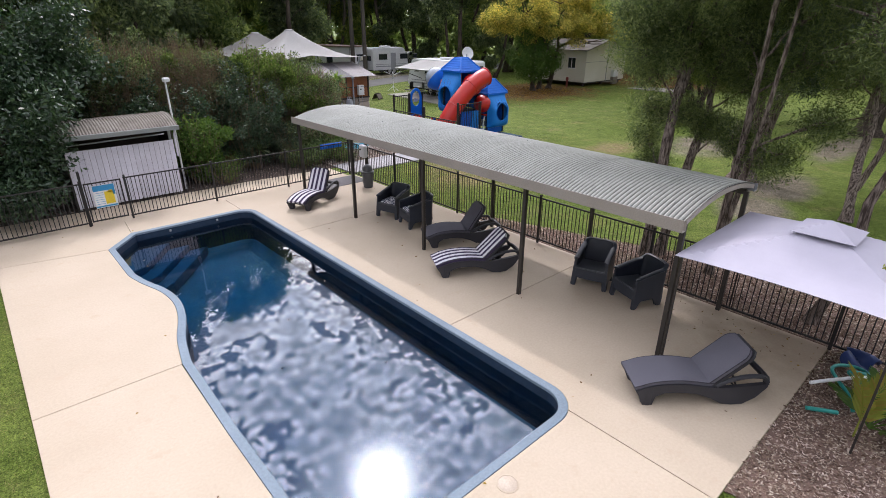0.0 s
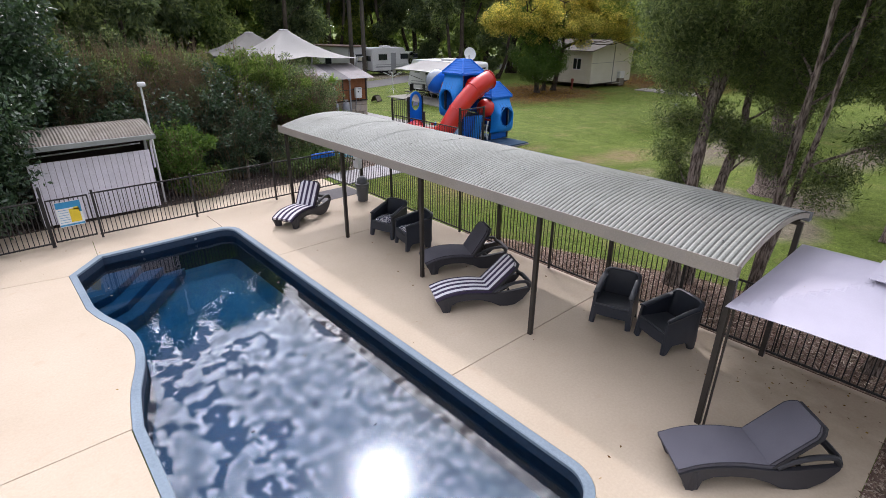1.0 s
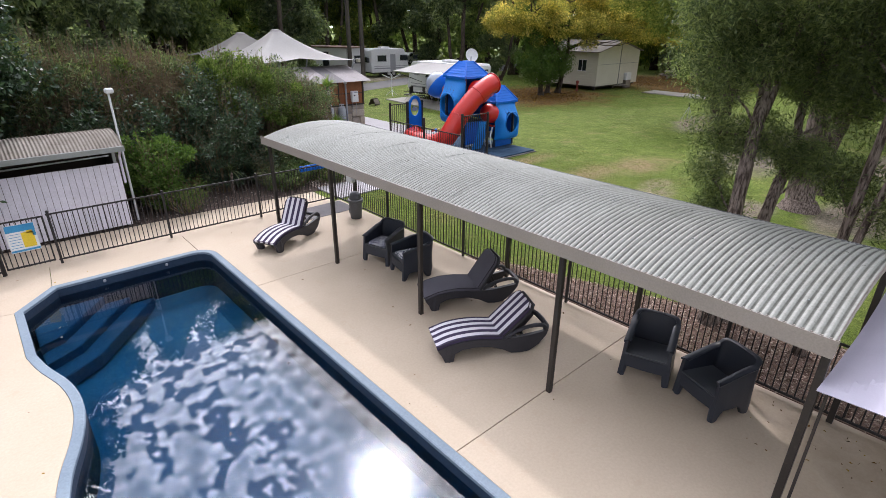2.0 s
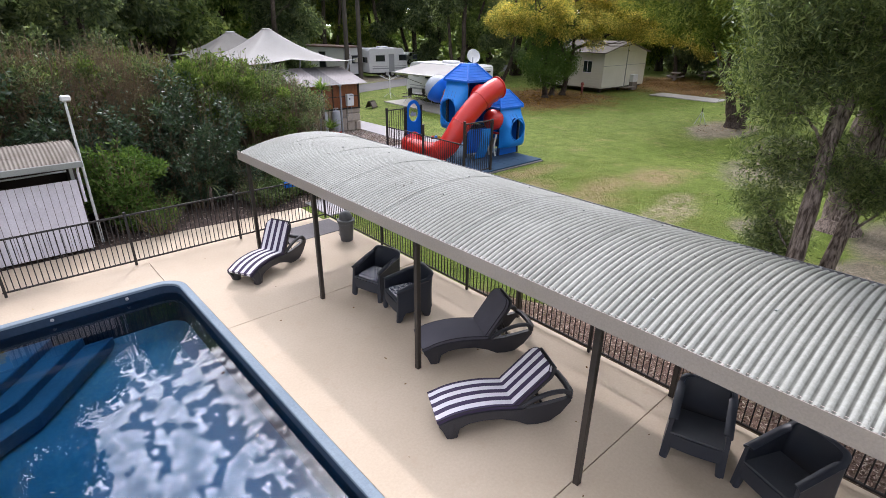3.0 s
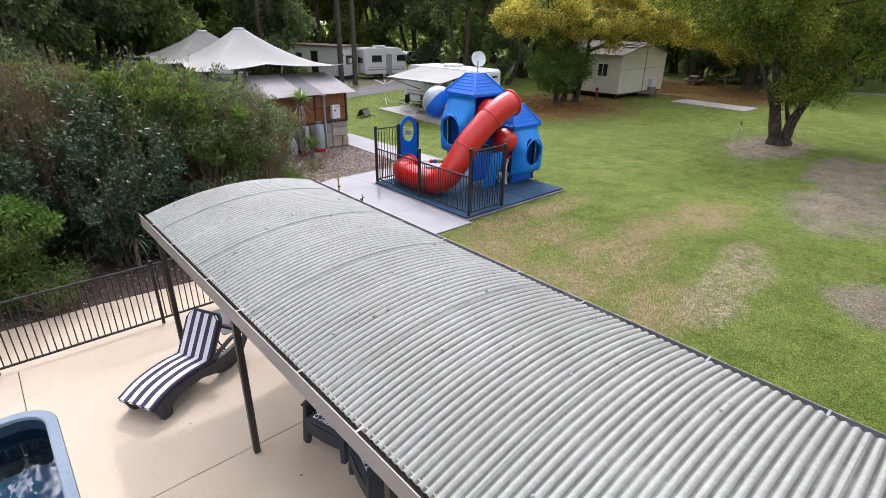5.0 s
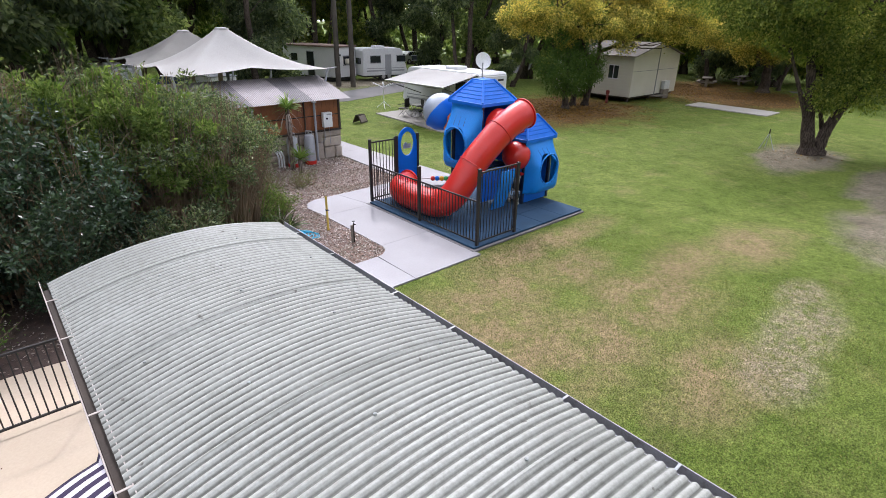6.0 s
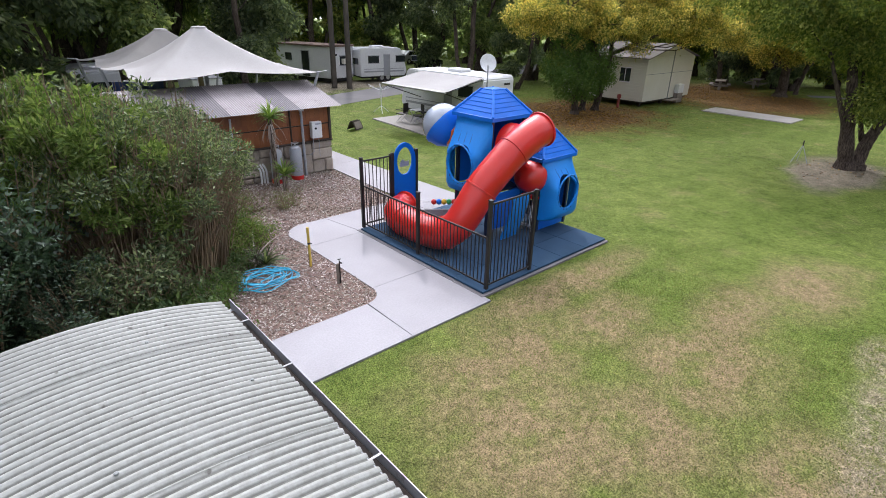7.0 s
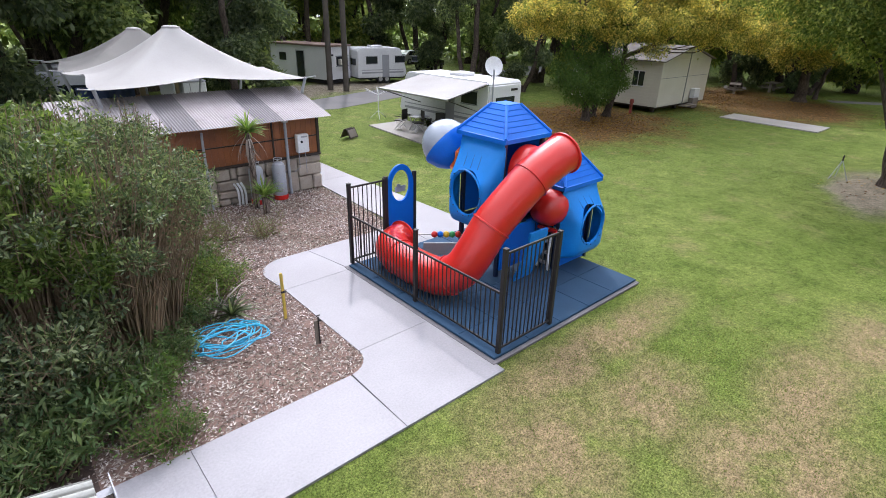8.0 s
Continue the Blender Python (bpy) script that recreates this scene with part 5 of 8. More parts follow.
def pyramid_roof(x0, x1, y0, y1, ze, zp, parent):
    cx, cy, hx, hy = (x0 + x1) / 2, (y0 + y1) / 2, (x1 - x0) / 2, (y1 - y0) / 2
    prof = [(0.93, -0.09), (1.0, -0.09), (1.0, -0.005), (0.97, 0.0)]
    K = 6
    for i in range(K):
        a, b = 0.97 - 0.68 * i / K, 0.97 - 0.68 * (i + 1) / K
        prof += [(a, (zp - ze) * i / K + 0.0), (b + 0.02, (zp - ze) * (i + 1) / K - 0.006), (b + 0.02, (zp - ze) * (i + 1) / K + 0.012)]
    prof += [(0.28, zp - ze + 0.012), (0.0, zp - ze + 0.02)]
    vs, fs = [], []
    for s, z in prof:
        vs += [(cx - hx * s, cy - hy * s, ze + z), (cx + hx * s, cy - hy * s, ze + z), (cx + hx * s, cy + hy * s, ze + z), (cx - hx * s, cy + hy * s, ze + z)]
    for i in range(len(prof) - 1):
        for j in range(4):
            fs.append((i * 4 + j, i * 4 + (j + 1) % 4, (i + 1) * 4 + (j + 1) % 4, (i + 1) * 4 + j))
    r = part("roof", Mesh().add(vs, fs), BLUE, parent, "royal blue lapped plastic roof")
    for sx in (-1, 1):
        for sy in (-1, 1):
            part("hip_rib", Mesh().tube([(cx + sx * hx * 0.98, cy + sy * hy * 0.98, ze + 0.01), (cx + sx * hx * 0.295, cy + sy * hy * 0.295, zp + 0.0)], 0.034, 8), BLUE, r, smooth=True)
    return r


play = thing("play_unit", "red and blue plastic play unit with tube slide and two towers", "playground")
T1, T2 = (10.12, 11.48, 15.37, 16.70, 3.07, 3.62), (11.42, 12.78, 14.80, 15.98, 2.02, 2.62)
for (x0, x1, y0, y1, ze, zp), fl in ((T1, 1.2), (T2, 0.45)):
    pyramid_roof(x0 - 0.03, x1 + 0.03, y0 - 0.03, y1 + 0.03, ze, zp, play)
    for x in (x0 + 0.1, x1 - 0.1):
        for y in (y0 + 0.1, y1 - 0.1):
            part("post", Mesh().box((x, y, (ze - 0.02 + MZ) / 2), (0.09, 0.09, ze - 0.02 - MZ), 0.01), NAVY, play)
    part("platform", Mesh().box(((x0 + x1) / 2, (y0 + y1) / 2, fl), (x1 - x0 - 0.2, y1 - y0 - 0.2, 0.06), 0.01), NAVY, play)
    part("back_panel", Mesh().box((x1 - 0.1, (y0 + y1) / 2, (fl + ze) / 2), (0.05, y1 - y0 - 0.3, ze - fl - 0.1), 0.02), BLUE, play)
    part("side_panel", Mesh().box(((x0 + x1) / 2, y1 - 0.1, (fl + ze) / 2), (x1 - x0 - 0.3, 0.05, ze - fl - 0.1), 0.02), BLUE, play)


def porthole(parent, w, h, hole, hc, bulge, m):
    p = part("porthole_panel", panel_with_hole(w, h, hole, hc, bulge), SKY_BLUE, parent, "light blue swelling panel with a round porthole", smooth=True, m=m)
    ring = [(math.cos(a) * (hole * 0.92 + 0.03), -bulge - 0.012, math.sin(a) * (hole + 0.03) + hc) for a in [2 * math.pi * i / 28 for i in range(28)]]
    part("rim", Mesh().tube(ring, 0.024, 6, closed=True), SKY_BLUE, p, smooth=True)
    for i in range(16):
        a = 2 * math.pi * i / 16
        part("bolt", Mesh().lathe([(0.016, 0), (0.014, 0.012), (0, 0.016)], 6, m=Matrix.Rotation(radians(90), 3, "X"), c=(math.cos(a) * (hole * 0.92 + 0.03), -bulge - 0.034, math.sin(a) * (hole + 0.03) + hc)), NAVY, p)
    # grooves drawn as navy bars, the shadow inside them put into the colour
    for k in range(3):
        x = -0.22 + 0.2 * k
        part("groove", Mesh().tube([(x - 0.05, -bulge * 0.30 - 0.024, h * 0.83), (x, -bulge * 0.64 - 0.024, h * 0.70)], 0.012, 5), NAVY, p)
    return p


# tower faces: porthole panels, the slide's hood, a bubble window, a tunnel, a ladder
porthole(play, 1.24, 1.85, 0.45, 0.80, 0.46, pose(10.20, 16.03, 1.12, 0, 0, -90))
porthole(play, 1.24, 1.62, 0.42, 0.76, 0.44, pose(12.10, 14.88, 0.38, 0, 0, 0))
part("inner_panel", Mesh().box((10.9, 15.9, 1.75), (0.5, 0.04, 0.5), 0.01), NAVY, play)
part("toy_lever", Mesh().box((10.5, 16.1, 2.0), (0.3, 0.05, 0.05), 0.01).box((10.45, 16.1, 1.9), (0.25, 0.04, 0.12), 0.02), ORANGE, play, "orange toy lever")
part("toy_post", Mesh().tube([(12.0, 15.2, 0.5), (12.0, 15.2, 1.35)], 0.05, 8), YELLOW, play, "yellow toy post")
part("base_panel", Mesh().box((12.10, 14.92, 0.27), (1.1, 0.05, 0.42), 0.02), BLUE, play)
hood = Mesh().lathe([(0.50, 0.0), (0.50, 0.12), (0.46, 0.3), (0.36, 0.5), (0.2, 0.62), (0.0, 0.66)], 26, m=Matrix.Rotation(radians(90), 3, "X"), c=(10.80, 15.42, 2.40))
part("slide_hood", hood, RED, play, "red slide hood", smooth=True)
SL = [(11.08, 14.66, 2.84), (10.72, 14.68, 2.72), (10.22, 14.76, 2.42), (9.78, 14.88, 1.98), (9.46, 15.0, 1.58), (9.18, 15.08, 1.14), (8.94, 15.22, 0.74), (8.76, 15.55, 0.50), (8.70, 16.1, 0.44), (8.70, 16.7, 0.44), (8.76, 17.2, 0.46), (9.0, 17.52, 0.47), (9.35, 17.6, 0.48)]
sl = spline(SL, 6)
part("tube_slide", Mesh().tube(sl, 0.385, 28), RED, play, "glossy red tube slide", smooth=True)


def ring_at(i, r, name="flange"):
    p, d = sl[i], (sl[min(i + 1, len(sl) - 1)] - sl[max(i - 1, 0)]).normalized()
    part(name, Mesh().tube([p - d * 0.022, p - d * 0.014, p + d * 0.014, p + d * 0.022], [r - 0.02, r, r, r - 0.02], 28), RED, play, smooth=True)


for i, r in ((1, 0.425), (12, 0.41), (24, 0.41), (40, 0.41), (56, 0.41), (71, 0.44)):
    ring_at(i, r)
part("slide_joint", Mesh().tube([(10.86, 14.70, 2.66), (10.82, 15.1, 2.5), (10.80, 15.42, 2.40)], [0.36, 0.40, 0.42], 24), RED, play, smooth=True)
ball = Matrix.Rotation(radians(-50), 3, "X") @ Matrix.Rotation(radians(-14), 3, "Y")
part("bubble_window", Mesh().lathe([(0.56 * math.cos(a), 0.56 * math.sin(a)) for a in [i * math.pi / 20 for i in range(11)]], 28, m=ball, c=(10.42, 17.40, 2.58)), CLEAR_GREY, play, "clouded clear plastic dome window", smooth=True)
part("bubble_seat", Mesh().lathe([(0.59, 0.03), (0.59, -0.03), (0.56, -0.08), (0.50, -0.27), (0.34, -0.45), (0.14, -0.54), (0.0, -0.56)], 28, m=ball, c=(10.42, 17.40, 2.58)), BLUE, play, "royal blue bubble seat", smooth=True)
part("bubble_tunnel", Mesh().box((10.50, 16.93, 2.36), (0.55, 0.6, 0.56), 0.1), ORANGE, play, "orange link")
part("link_tunnel", Mesh().lathe([(0.0, -0.46), (0.2, -0.43), (0.34, -0.32), (0.42, -0.12), (0.42, 0.12), (0.34, 0.32), (0.2, 0.43), (0.0, 0.46)], 24, m=Matrix.Rotation(radians(90), 3, "Y"), c=(11.45, 15.12, 1.52)), RED, play, "red tunnel between the towers", smooth=True)
for s in (-0.16, 0.16):
    part("ladder_rail", Mesh().tube(spline([(11.38, 15.1 + s, 0.05), (11.30, 15.1 + s, 0.5), (11.40, 15.1 + s, 0.95)], 5), 0.035, 8), SIGN_WHITE, play, "white ladder rail", smooth=True)
for k in range(3):
    part("rung", Mesh().box((11.36, 15.1, 0.22 + 0.26 * k), (0.1, 0.36, 0.05), 0.015), VAN_GREY, play)
part("ladder_top", Mesh().box((11.42, 15.1, 1.0), (0.14, 0.5, 0.07), 0.02), RED, play)
part("activity_panel", Mesh().box((10.75, 15.38, 0.72), (1.1, 0.05, 0.95), 0.02), BLUE, play)
part("climb_panel", Mesh().sheet(lambda u, v: (10.3 + 0.55 * u, 15.05 - 0.35 * math.sin(v * 1.5), 0.1 + 1.2 * v), 6, 8, 0.06), SKY_BLUE, play, smooth=True)
ab = thing("bead_frame", "bead toy with coloured balls on a low rail", "toy", pose(9.75, 16.75, MZ))
part("post", Mesh().box((-0.45, 0.35, 0.42), (0.06, 0.06, 0.84), 0.008).box((0.45, -0.35, 0.42), (0.06, 0.06, 0.84), 0.008), NAVY, ab)
part("rod", Mesh().tube([(-0.45, 0.35, 0.7), (0.45, -0.35, 0.7)], 0.012, 6), STEEL, ab)
part("panel", Mesh().box((0, 0, 0.35), (0.8, 0.05, 0.3), 0.02), VAN_GREY, ab, "grey backing panel", m=pose(0, 0, 0, 0, 0, -38))
for i, bm_ in enumerate((RED, BLUE, YELLOW, GREEN_BEAD, RED)):
    part("bead", Mesh().lathe([(0.075 * math.cos(a), 0.075 * math.sin(a)) for a in [-math.pi / 2 + i2 * math.pi / 8 for i2 in range(9)]], 14, c=(-0.12 + 0.105 * i, 0.095 - 0.082 * i, 0.7)), bm_, ab, smooth=True)


def play_fence(label, a, b, h, posts, ph):
    a, b = Vector((*a, 0)), Vector((*b, 0))
    d = b - a
    L = d.length
    ob = thing("play_fence", label, "fence", pose(a.x, a.y, MZ, 0, 0, math.degrees(math.atan2(d.y, d.x))))
    pk = Mesh().tube([(0, 0, 0.08), (0, 0, h - 0.02)], 0.0115, 6).data("picket", BLACK_STEEL)
    for z in (0.09, h - 0.02):
        part("rail", Mesh().box((L / 2, 0, z), (L, 0.03, 0.04), 0.004), BLACK_STEEL, ob)
    k = int(L / 0.105)
    for i in range(1, k):
        part("picket", pk, BLACK_STEEL, ob, m=pose(L * i / k, 0, 0))
    for p, hh in zip(posts, ph):
        q = part("post", Mesh().box((p, 0, hh / 2), (0.075, 0.075, hh), 0.006), BLACK_STEEL, ob)
        part("cap", Mesh().box((p, 0, hh + 0.01), (0.085, 0.085, 0.02), 0.004), BLACK_STEEL, q)
    return ob


play_fence("low black picket fence along the play mat", (8.2, 13.55), (8.2, 17.95), 1.15, (2.18,), (1.52,))
play_fence("tall black picket fence at the mat's end", (8.2, 13.5), (9.6, 13.52), 1.86, (0.0, 1.4), (1.92, 1.86))
play_fence("tall black picket fence beside the round panel", (8.16, 17.97), (9.08, 17.97), 1.80, (0.0, 0.92), (1.86, 1.82))
ov = thing("play_board", "blue play panel with an oval window between black posts", "play panel", pose(9.53, 17.97, MZ))
half = 0.37
pts_out, pts_in = [], []
for i in range(40):
    a = 2 * math.pi * i / 40
    ix, iz = 0.255 * math.cos(a), 0.37 * math.sin(a)
    if math.sin(a) >= 0:
        ox, oz = half * math.cos(a), 0.50 * math.sin(a)
    else:
        k = 1 / max(abs(math.cos(a)) / half, abs(math.sin(a)) / 1.32)
        ox, oz = math.cos(a) * k, math.sin(a) * k
    pts_out.append((ox, oz + 1.58))
    pts_in.append((ix, iz + 1.58))
part("panel", Mesh().sheet(lambda u, v: (pts_in[round(u * 40) % 40][0] * (1 - v) + pts_out[round(u * 40) % 40][0] * v, 0.0, pts_in[round(u * 40) % 40][1] * (1 - v) + pts_out[round(u * 40) % 40][1] * v), 40, 1, 0.045), BLUE, ov)
part("window_shape", Mesh().box((0, 0, 1.50), (0.3, 0.012, 0.14), 0.004).box((-0.05, 0, 1.58), (0.1, 0.012, 0.08), 0.004), CLEAR_GREY, ov, "grey cut-out shape in the window")
for s in (-0.41, 0.41):
    part("post", Mesh().box((s, 0, 0.93), (0.08, 0.08, 1.86), 0.006), BLACK_STEEL, ov)

# ---- garden bits by the path ----
hose = thing("garden_hose", "coiled bright blue garden hose on the mulch", "hose", pose(4.9, 16.75, 0.0))
coil = []
for i in range(10 * 22):
    a = 2 * math.pi * i / 22
    k = i / 220
    coil.append((math.cos(a + 0.5 * math.sin(k * 23)) * (0.44 + 0.17 * math.sin(k * 17)) + 0.13 * math.sin(k * 31), math.sin(a) * (0.33 + 0.15 * math.cos(k * 13)) + 0.12 * math.sin(k * 21), 0.03 + 0.08 * k + 0.035 * math.sin(a * 2 + k * 20) ** 2))
part("coil", Mesh().tube(coil, 0.0125, 6), HOSE, hose, smooth=True)
part("loose_end", Mesh().tube(spline([(0.5, 0.0, 0.1), (0.62, 0.18, 0.06), (0.45, 0.38, 0.05), (0.2, 0.3, 0.08), (0.38, 0.1, 0.1)], 8), 0.013, 6), HOSE, hose, smooth=True)
st = thing("marker_stake", "leaning yellow timber marker stake in the mulch", "stake", pose(5.98, 16.82, -0.05))
part("shaft", Mesh().box((0, 0, 0.5), (0.05, 0.04, 1.0), 0.006), STAKE, st)
part("tie", Mesh().box((0, 0, 0.62), (0.06, 0.05, 0.05), 0.006).box((0.04, 0, 0.60), (0.06, 0.02, 0.02), 0.004), BLACK_STEEL, st)
st = thing("marker_stake", "short weathered grey tap stake in the mulch", "stake", pose(6.06, 15.74, -0.05))
part("shaft", Mesh().box((0, 0, 0.26), (0.09, 0.03, 0.5), 0.006), TIMBER, st)
part("tap", Mesh().tube([(0.02, -0.03, 0.05), (0.02, -0.03, 0.58)], 0.014, 6).tube([(0.02, -0.03, 0.55), (0.03, -0.10, 0.54)], 0.018, 6).box((0.02, -0.03, 0.61), (0.07, 0.02, 0.02), 0.004), BLACK_STEEL, st)

# pool hoses in the near bed
ph_ = thing("pool_hose", "white and teal pool hoses lying on the mulch", "hose", pose(0, 0, 0))
part("white_pipe", Mesh().tube(spline([(0.73, -1.90, 0.26), (1.07, -2.14, 0.28), (1.51, -2.49, 0.28), (2.0, -2.95, 0.05)], 6), 0.026, 8), WHITE_FIT, ph_, "white plastic pipe", smooth=True)
part("teal_hose", Mesh().tube(spline([(0.80, -2.46, 0.04), (0.95, -2.36, 0.16), (1.22, -2.12, 0.22), (1.40, -2.02, 0.24), (1.63, -2.06, 0.22), (1.80, -2.26, 0.2), (1.60, -2.42, 0.26), (1.35, -2.22, 0.32), (1.45, -2.5, 0.12), (1.5, -2.9, 0.04)], 8), 0.026, 8), GREEN_PIPE, ph_, "teal hose", smooth=True)
part("teal_pipe", Mesh().tube([(0.39, -1.99, 0.05), (0.61, -2.32, 0.05)], 0.03, 8), GREEN_PIPE, ph_, "teal pipe", smooth=True)
tarp = Mesh().sheet(lambda u, v: (1.85 + 0.55 * u, -2.05 - 0.4 * v + 0.04 * math.sin(u * 9), 0.10 + 0.16 * abs(math.sin(u * 5 + v * 3)) * math.sin(u * math.pi) + 0.05), 14, 10, 0.02)
solo("folded_cover", tarp, NAVY_SHEET, "crumpled dark blue plastic cover by the fence", "cover", smooth=True)

# ---- change shed behind the fence ----
shed = thing("shed", "small shed of white boards under a curved steel roof", "shed", pose(-5.72, 14.66, 0))
SW, SD = 2.83, 1.6
for i in range(20):
    x = (i + 0.5) * SW / 20
    part("board", Mesh().box((x, 0.0, 0.90), (SW / 20 - 0.008, 0.022, 1.66), 0.004), WHITE_BOARD, shed)
for z in (0.3, 1.66):
    part("front_rail", Mesh().box((SW / 2, 0.035, z), (SW, 0.05, 0.07)), TIMBER, shed)
for x in (0.05, SW - 0.05):
    part("corner_post", Mesh().box((x, 0.1, 1.08), (0.07, 0.07, 2.16)), DARK_STEEL, shed)
part("back_wall", Mesh().box((SW / 2, SD, 1.05), (SW, 0.08, 2.1)), DARK_WOOD, shed)
for x in (0.0, SW):
    part("side_wall", Mesh().box((x, SD / 2 + 0.03, 1.0), (0.05, SD - 0.1, 1.9)), DARK_WOOD, shed)
part("hanging_rail", Mesh().tube([(0.1, 0.5, 1.80), (SW - 0.1, 0.45, 1.85)], 0.02, 6), WHITE_FIT, shed)


def shed_z(x):
    t = (x + 0.3) / (SD + 0.5)
    return 2.17 + 0.28 * 4 * t * (1 - t) + 0.02 * t


part("roof_sheet", corrugated(SW + 0.3, -0.3, SD + 0.2, shed_z, amp=0.011).moved(pose(SW + 0.15, 0, 0, 0, 0, 90)), SHED_ROOF, shed, "weathered corrugated curved roof", smooth=True)
part("fascia", Mesh().box((SW / 2, -0.32, 2.13), (SW + 0.32, 0.05, 0.13), 0.006), DARK_STEEL, shed)
part("downpipe", Mesh().tube([(SW + 0.06, -0.25, 2.08), (SW + 0.06, -0.02, 1.9), (SW + 0.06, 0.0, 1.2)], 0.03, 8), WHITE_BOARD, shed)

lp = thing("lamp_post", "thin pale lamp post with a white floodlight head", "lamp post", pose(-2.66, 15.1, 0))
part("pole", Mesh().tube([(0, 0, 0), (0, 0, 3.4)], [0.035, 0.026], 10), VAN_WHITE, lp)
part("head", Mesh().box((0.02, -0.03, 3.45), (0.2, 0.16, 0.13), 0.03), WHITE_FIT, lp, "white lamp head")

bl = thing("plastic_board", "blue plastic board hung over the pool fence", "board", pose(1.78, 13.17, 0))
part("board", Mesh().box((0, 0.02, 1.12), (0.85, 0.04, 0.17), 0.012), BLUE, bl)
part("hook", Mesh().tube([(-0.3, 0.02, 1.19), (-0.3, -0.06, 1.21), (-0.3, -0.09, 1.15)], 0.008, 5).tube([(0.3, 0.02, 1.19), (0.3, -0.06, 1.21), (0.3, -0.09, 1.15)], 0.008, 5), STEEL, bl)

# ---- amenities hut ----
hut = thing("amenities_hut", "low hut with sandstone base, cedar walls and corrugated roof", "hut", pose(0, 0, 0))
HX0, HX1, HY = 4.6, 10.56, 23.66
part("core", Mesh().box(((HX0 + HX1) / 2, HY + 1.35, 1.2), (HX1 - HX0 - 0.16, 2.5, 2.36), 0.01), MORTAR, hut)
rs = random.Random(21)


def stones(along, x0, x1, fixed):
    """Coursed rubble: stones of many sizes, some stacked in pairs, with bevelled uneven faces."""
    x, top = x0, 1.10
    while x < x1 - 0.05:
        W = min(rs.uniform(0.55, 1.15), x1 - x)
        if x1 - x - W < 0.35:
            W = x1 - x
        z, left = 0.0, rs.choice((2, 3, 3, 4))
        while left:
            hgt = (top - z) / left * (rs.uniform(0.7, 1.3) if left > 1 else 1.0)
            cut = rs.uniform(0.3, 0.7) if rs.random() < 0.55 and W > 0.5 else 1.0
            for a, b in ((0.0, cut), (cut, 1.0)) if cut < 1.0 else ((0.0, 1.0),):
                L = (b - a) * W
                o = rs.uniform(-0.025, 0.035)
                size = (L - 0.022, 0.16 + o, hgt - 0.02)
                lean = Matrix.Rotation(radians(rs.uniform(-2.2, 2.2)), 3, "Y" if along == "x" else "X")
                c = x + a * W + L / 2
                if along == "x":
                    mm = Mesh().box((c, fixed, z + hgt / 2), size, 0.045, m=lean)
                else:
                    mm = Mesh().box((fixed, c, z + hgt / 2), (size[1], size[0], size[2]), 0.045, m=lean)
                part("stone", mm, STONE, hut)
            z += hgt
            left -= 1
        x += W


stones("x", HX0, HX1, HY)
stones("y", HY + 0.1, HY + 2.5, HX1 - 0.06)
part("sill", Mesh().box(((HX0 + HX1) / 2, HY - 0.03, 1.12), (HX1 - HX0 + 0.04, 0.16, 0.05), 0.01).box((HX1 - 0.02, HY + 1.25, 1.12), (0.16, 2.5, 0.05), 0.01), DARK_WOOD, hut)
nb = 34
for i in range(nb):
    w_ = (HX1 - HX0 - 0.1) / nb
    x = HX0 + 0.05 + (i + 0.5) * w_
    for z0, z1 in ((1.15, 1.68), (1.72, 2.34)):
        part("board", Mesh().box((x, HY + 0.03, (z0 + z1) / 2), (w_ - 0.003, 0.05, z1 - z0), 0.003), CEDAR, hut)
for i in range(14):
    part("board", Mesh().box((HX1 - 0.06, HY + 0.14 + 0.17 * i, 1.78), (0.05, 0.164, 1.24), 0.005), CEDAR, hut)
part("batten", Mesh().box(((HX0 + HX1) / 2, HY - 0.002, 1.70), (HX1 - HX0, 0.03, 0.03), 0.006).box((HX1 - 0.02, HY, 1.75), (0.09, 0.09, 1.25), 0.01).box((9.05, HY - 0.012, 1.75), (0.05, 0.04, 1.2), 0.006), DARK_WOOD, hut)


def hut_z(x):
    return 2.43 + 0.262 * x


hs = corrugated(0.78, -0.42, 2.02, hut_z, arcs=3, amp=0.010).moved(pose(0, 0, 0, 0, 0, 90)).data("roof_sheet", HUT_ROOF, True)
ps = corrugated(0.78, -0.42, 2.02, hut_z, arcs=3, amp=0.010).moved(pose(0, 0, 0, 0, 0, 90)).data("roof_sheet", HUT_ROOF_DARK, True)
for i in range(9):
    part("roof_sheet", ps if i in (2, 5) else hs, ROOF, hut, m=pose(10.84 - 0.77 * i, HY, 0.003 * (i % 2)))
part("rear_wall", Mesh().box(((HX0 + HX1) / 2, HY + 2.0, 1.46), (HX1 - HX0, 0.1, 2.9), 0.01), DARK_WOOD, hut)
part("downpipe", Mesh().tube([(7.0, HY - 0.2, 2.2), (7.0, HY - 0.16, 1.9), (7.0, HY - 0.16, 0.0)], 0.035, 8), GAS, hut, "grey downpipe")
part("downpipe", Mesh().tube([(9.42, HY - 0.13, 2.25), (9.42, HY - 0.13, 0.0)], 0.045, 10), GAS, hut, "grey downpipe")
part("rainhead", Mesh().box((9.42, HY - 0.13, 2.28), (0.15, 0.14, 0.12), 0.01), WHITE_FIT, hut)
mb = thing("meter_box", "white wall box with a dark dial", "meter box", pose(9.92, HY - 0.14, 1.28))
part("case", Mesh().box((0, 0, 0.26), (0.38, 0.2, 0.56), 0.02), VAN_WHITE, mb)
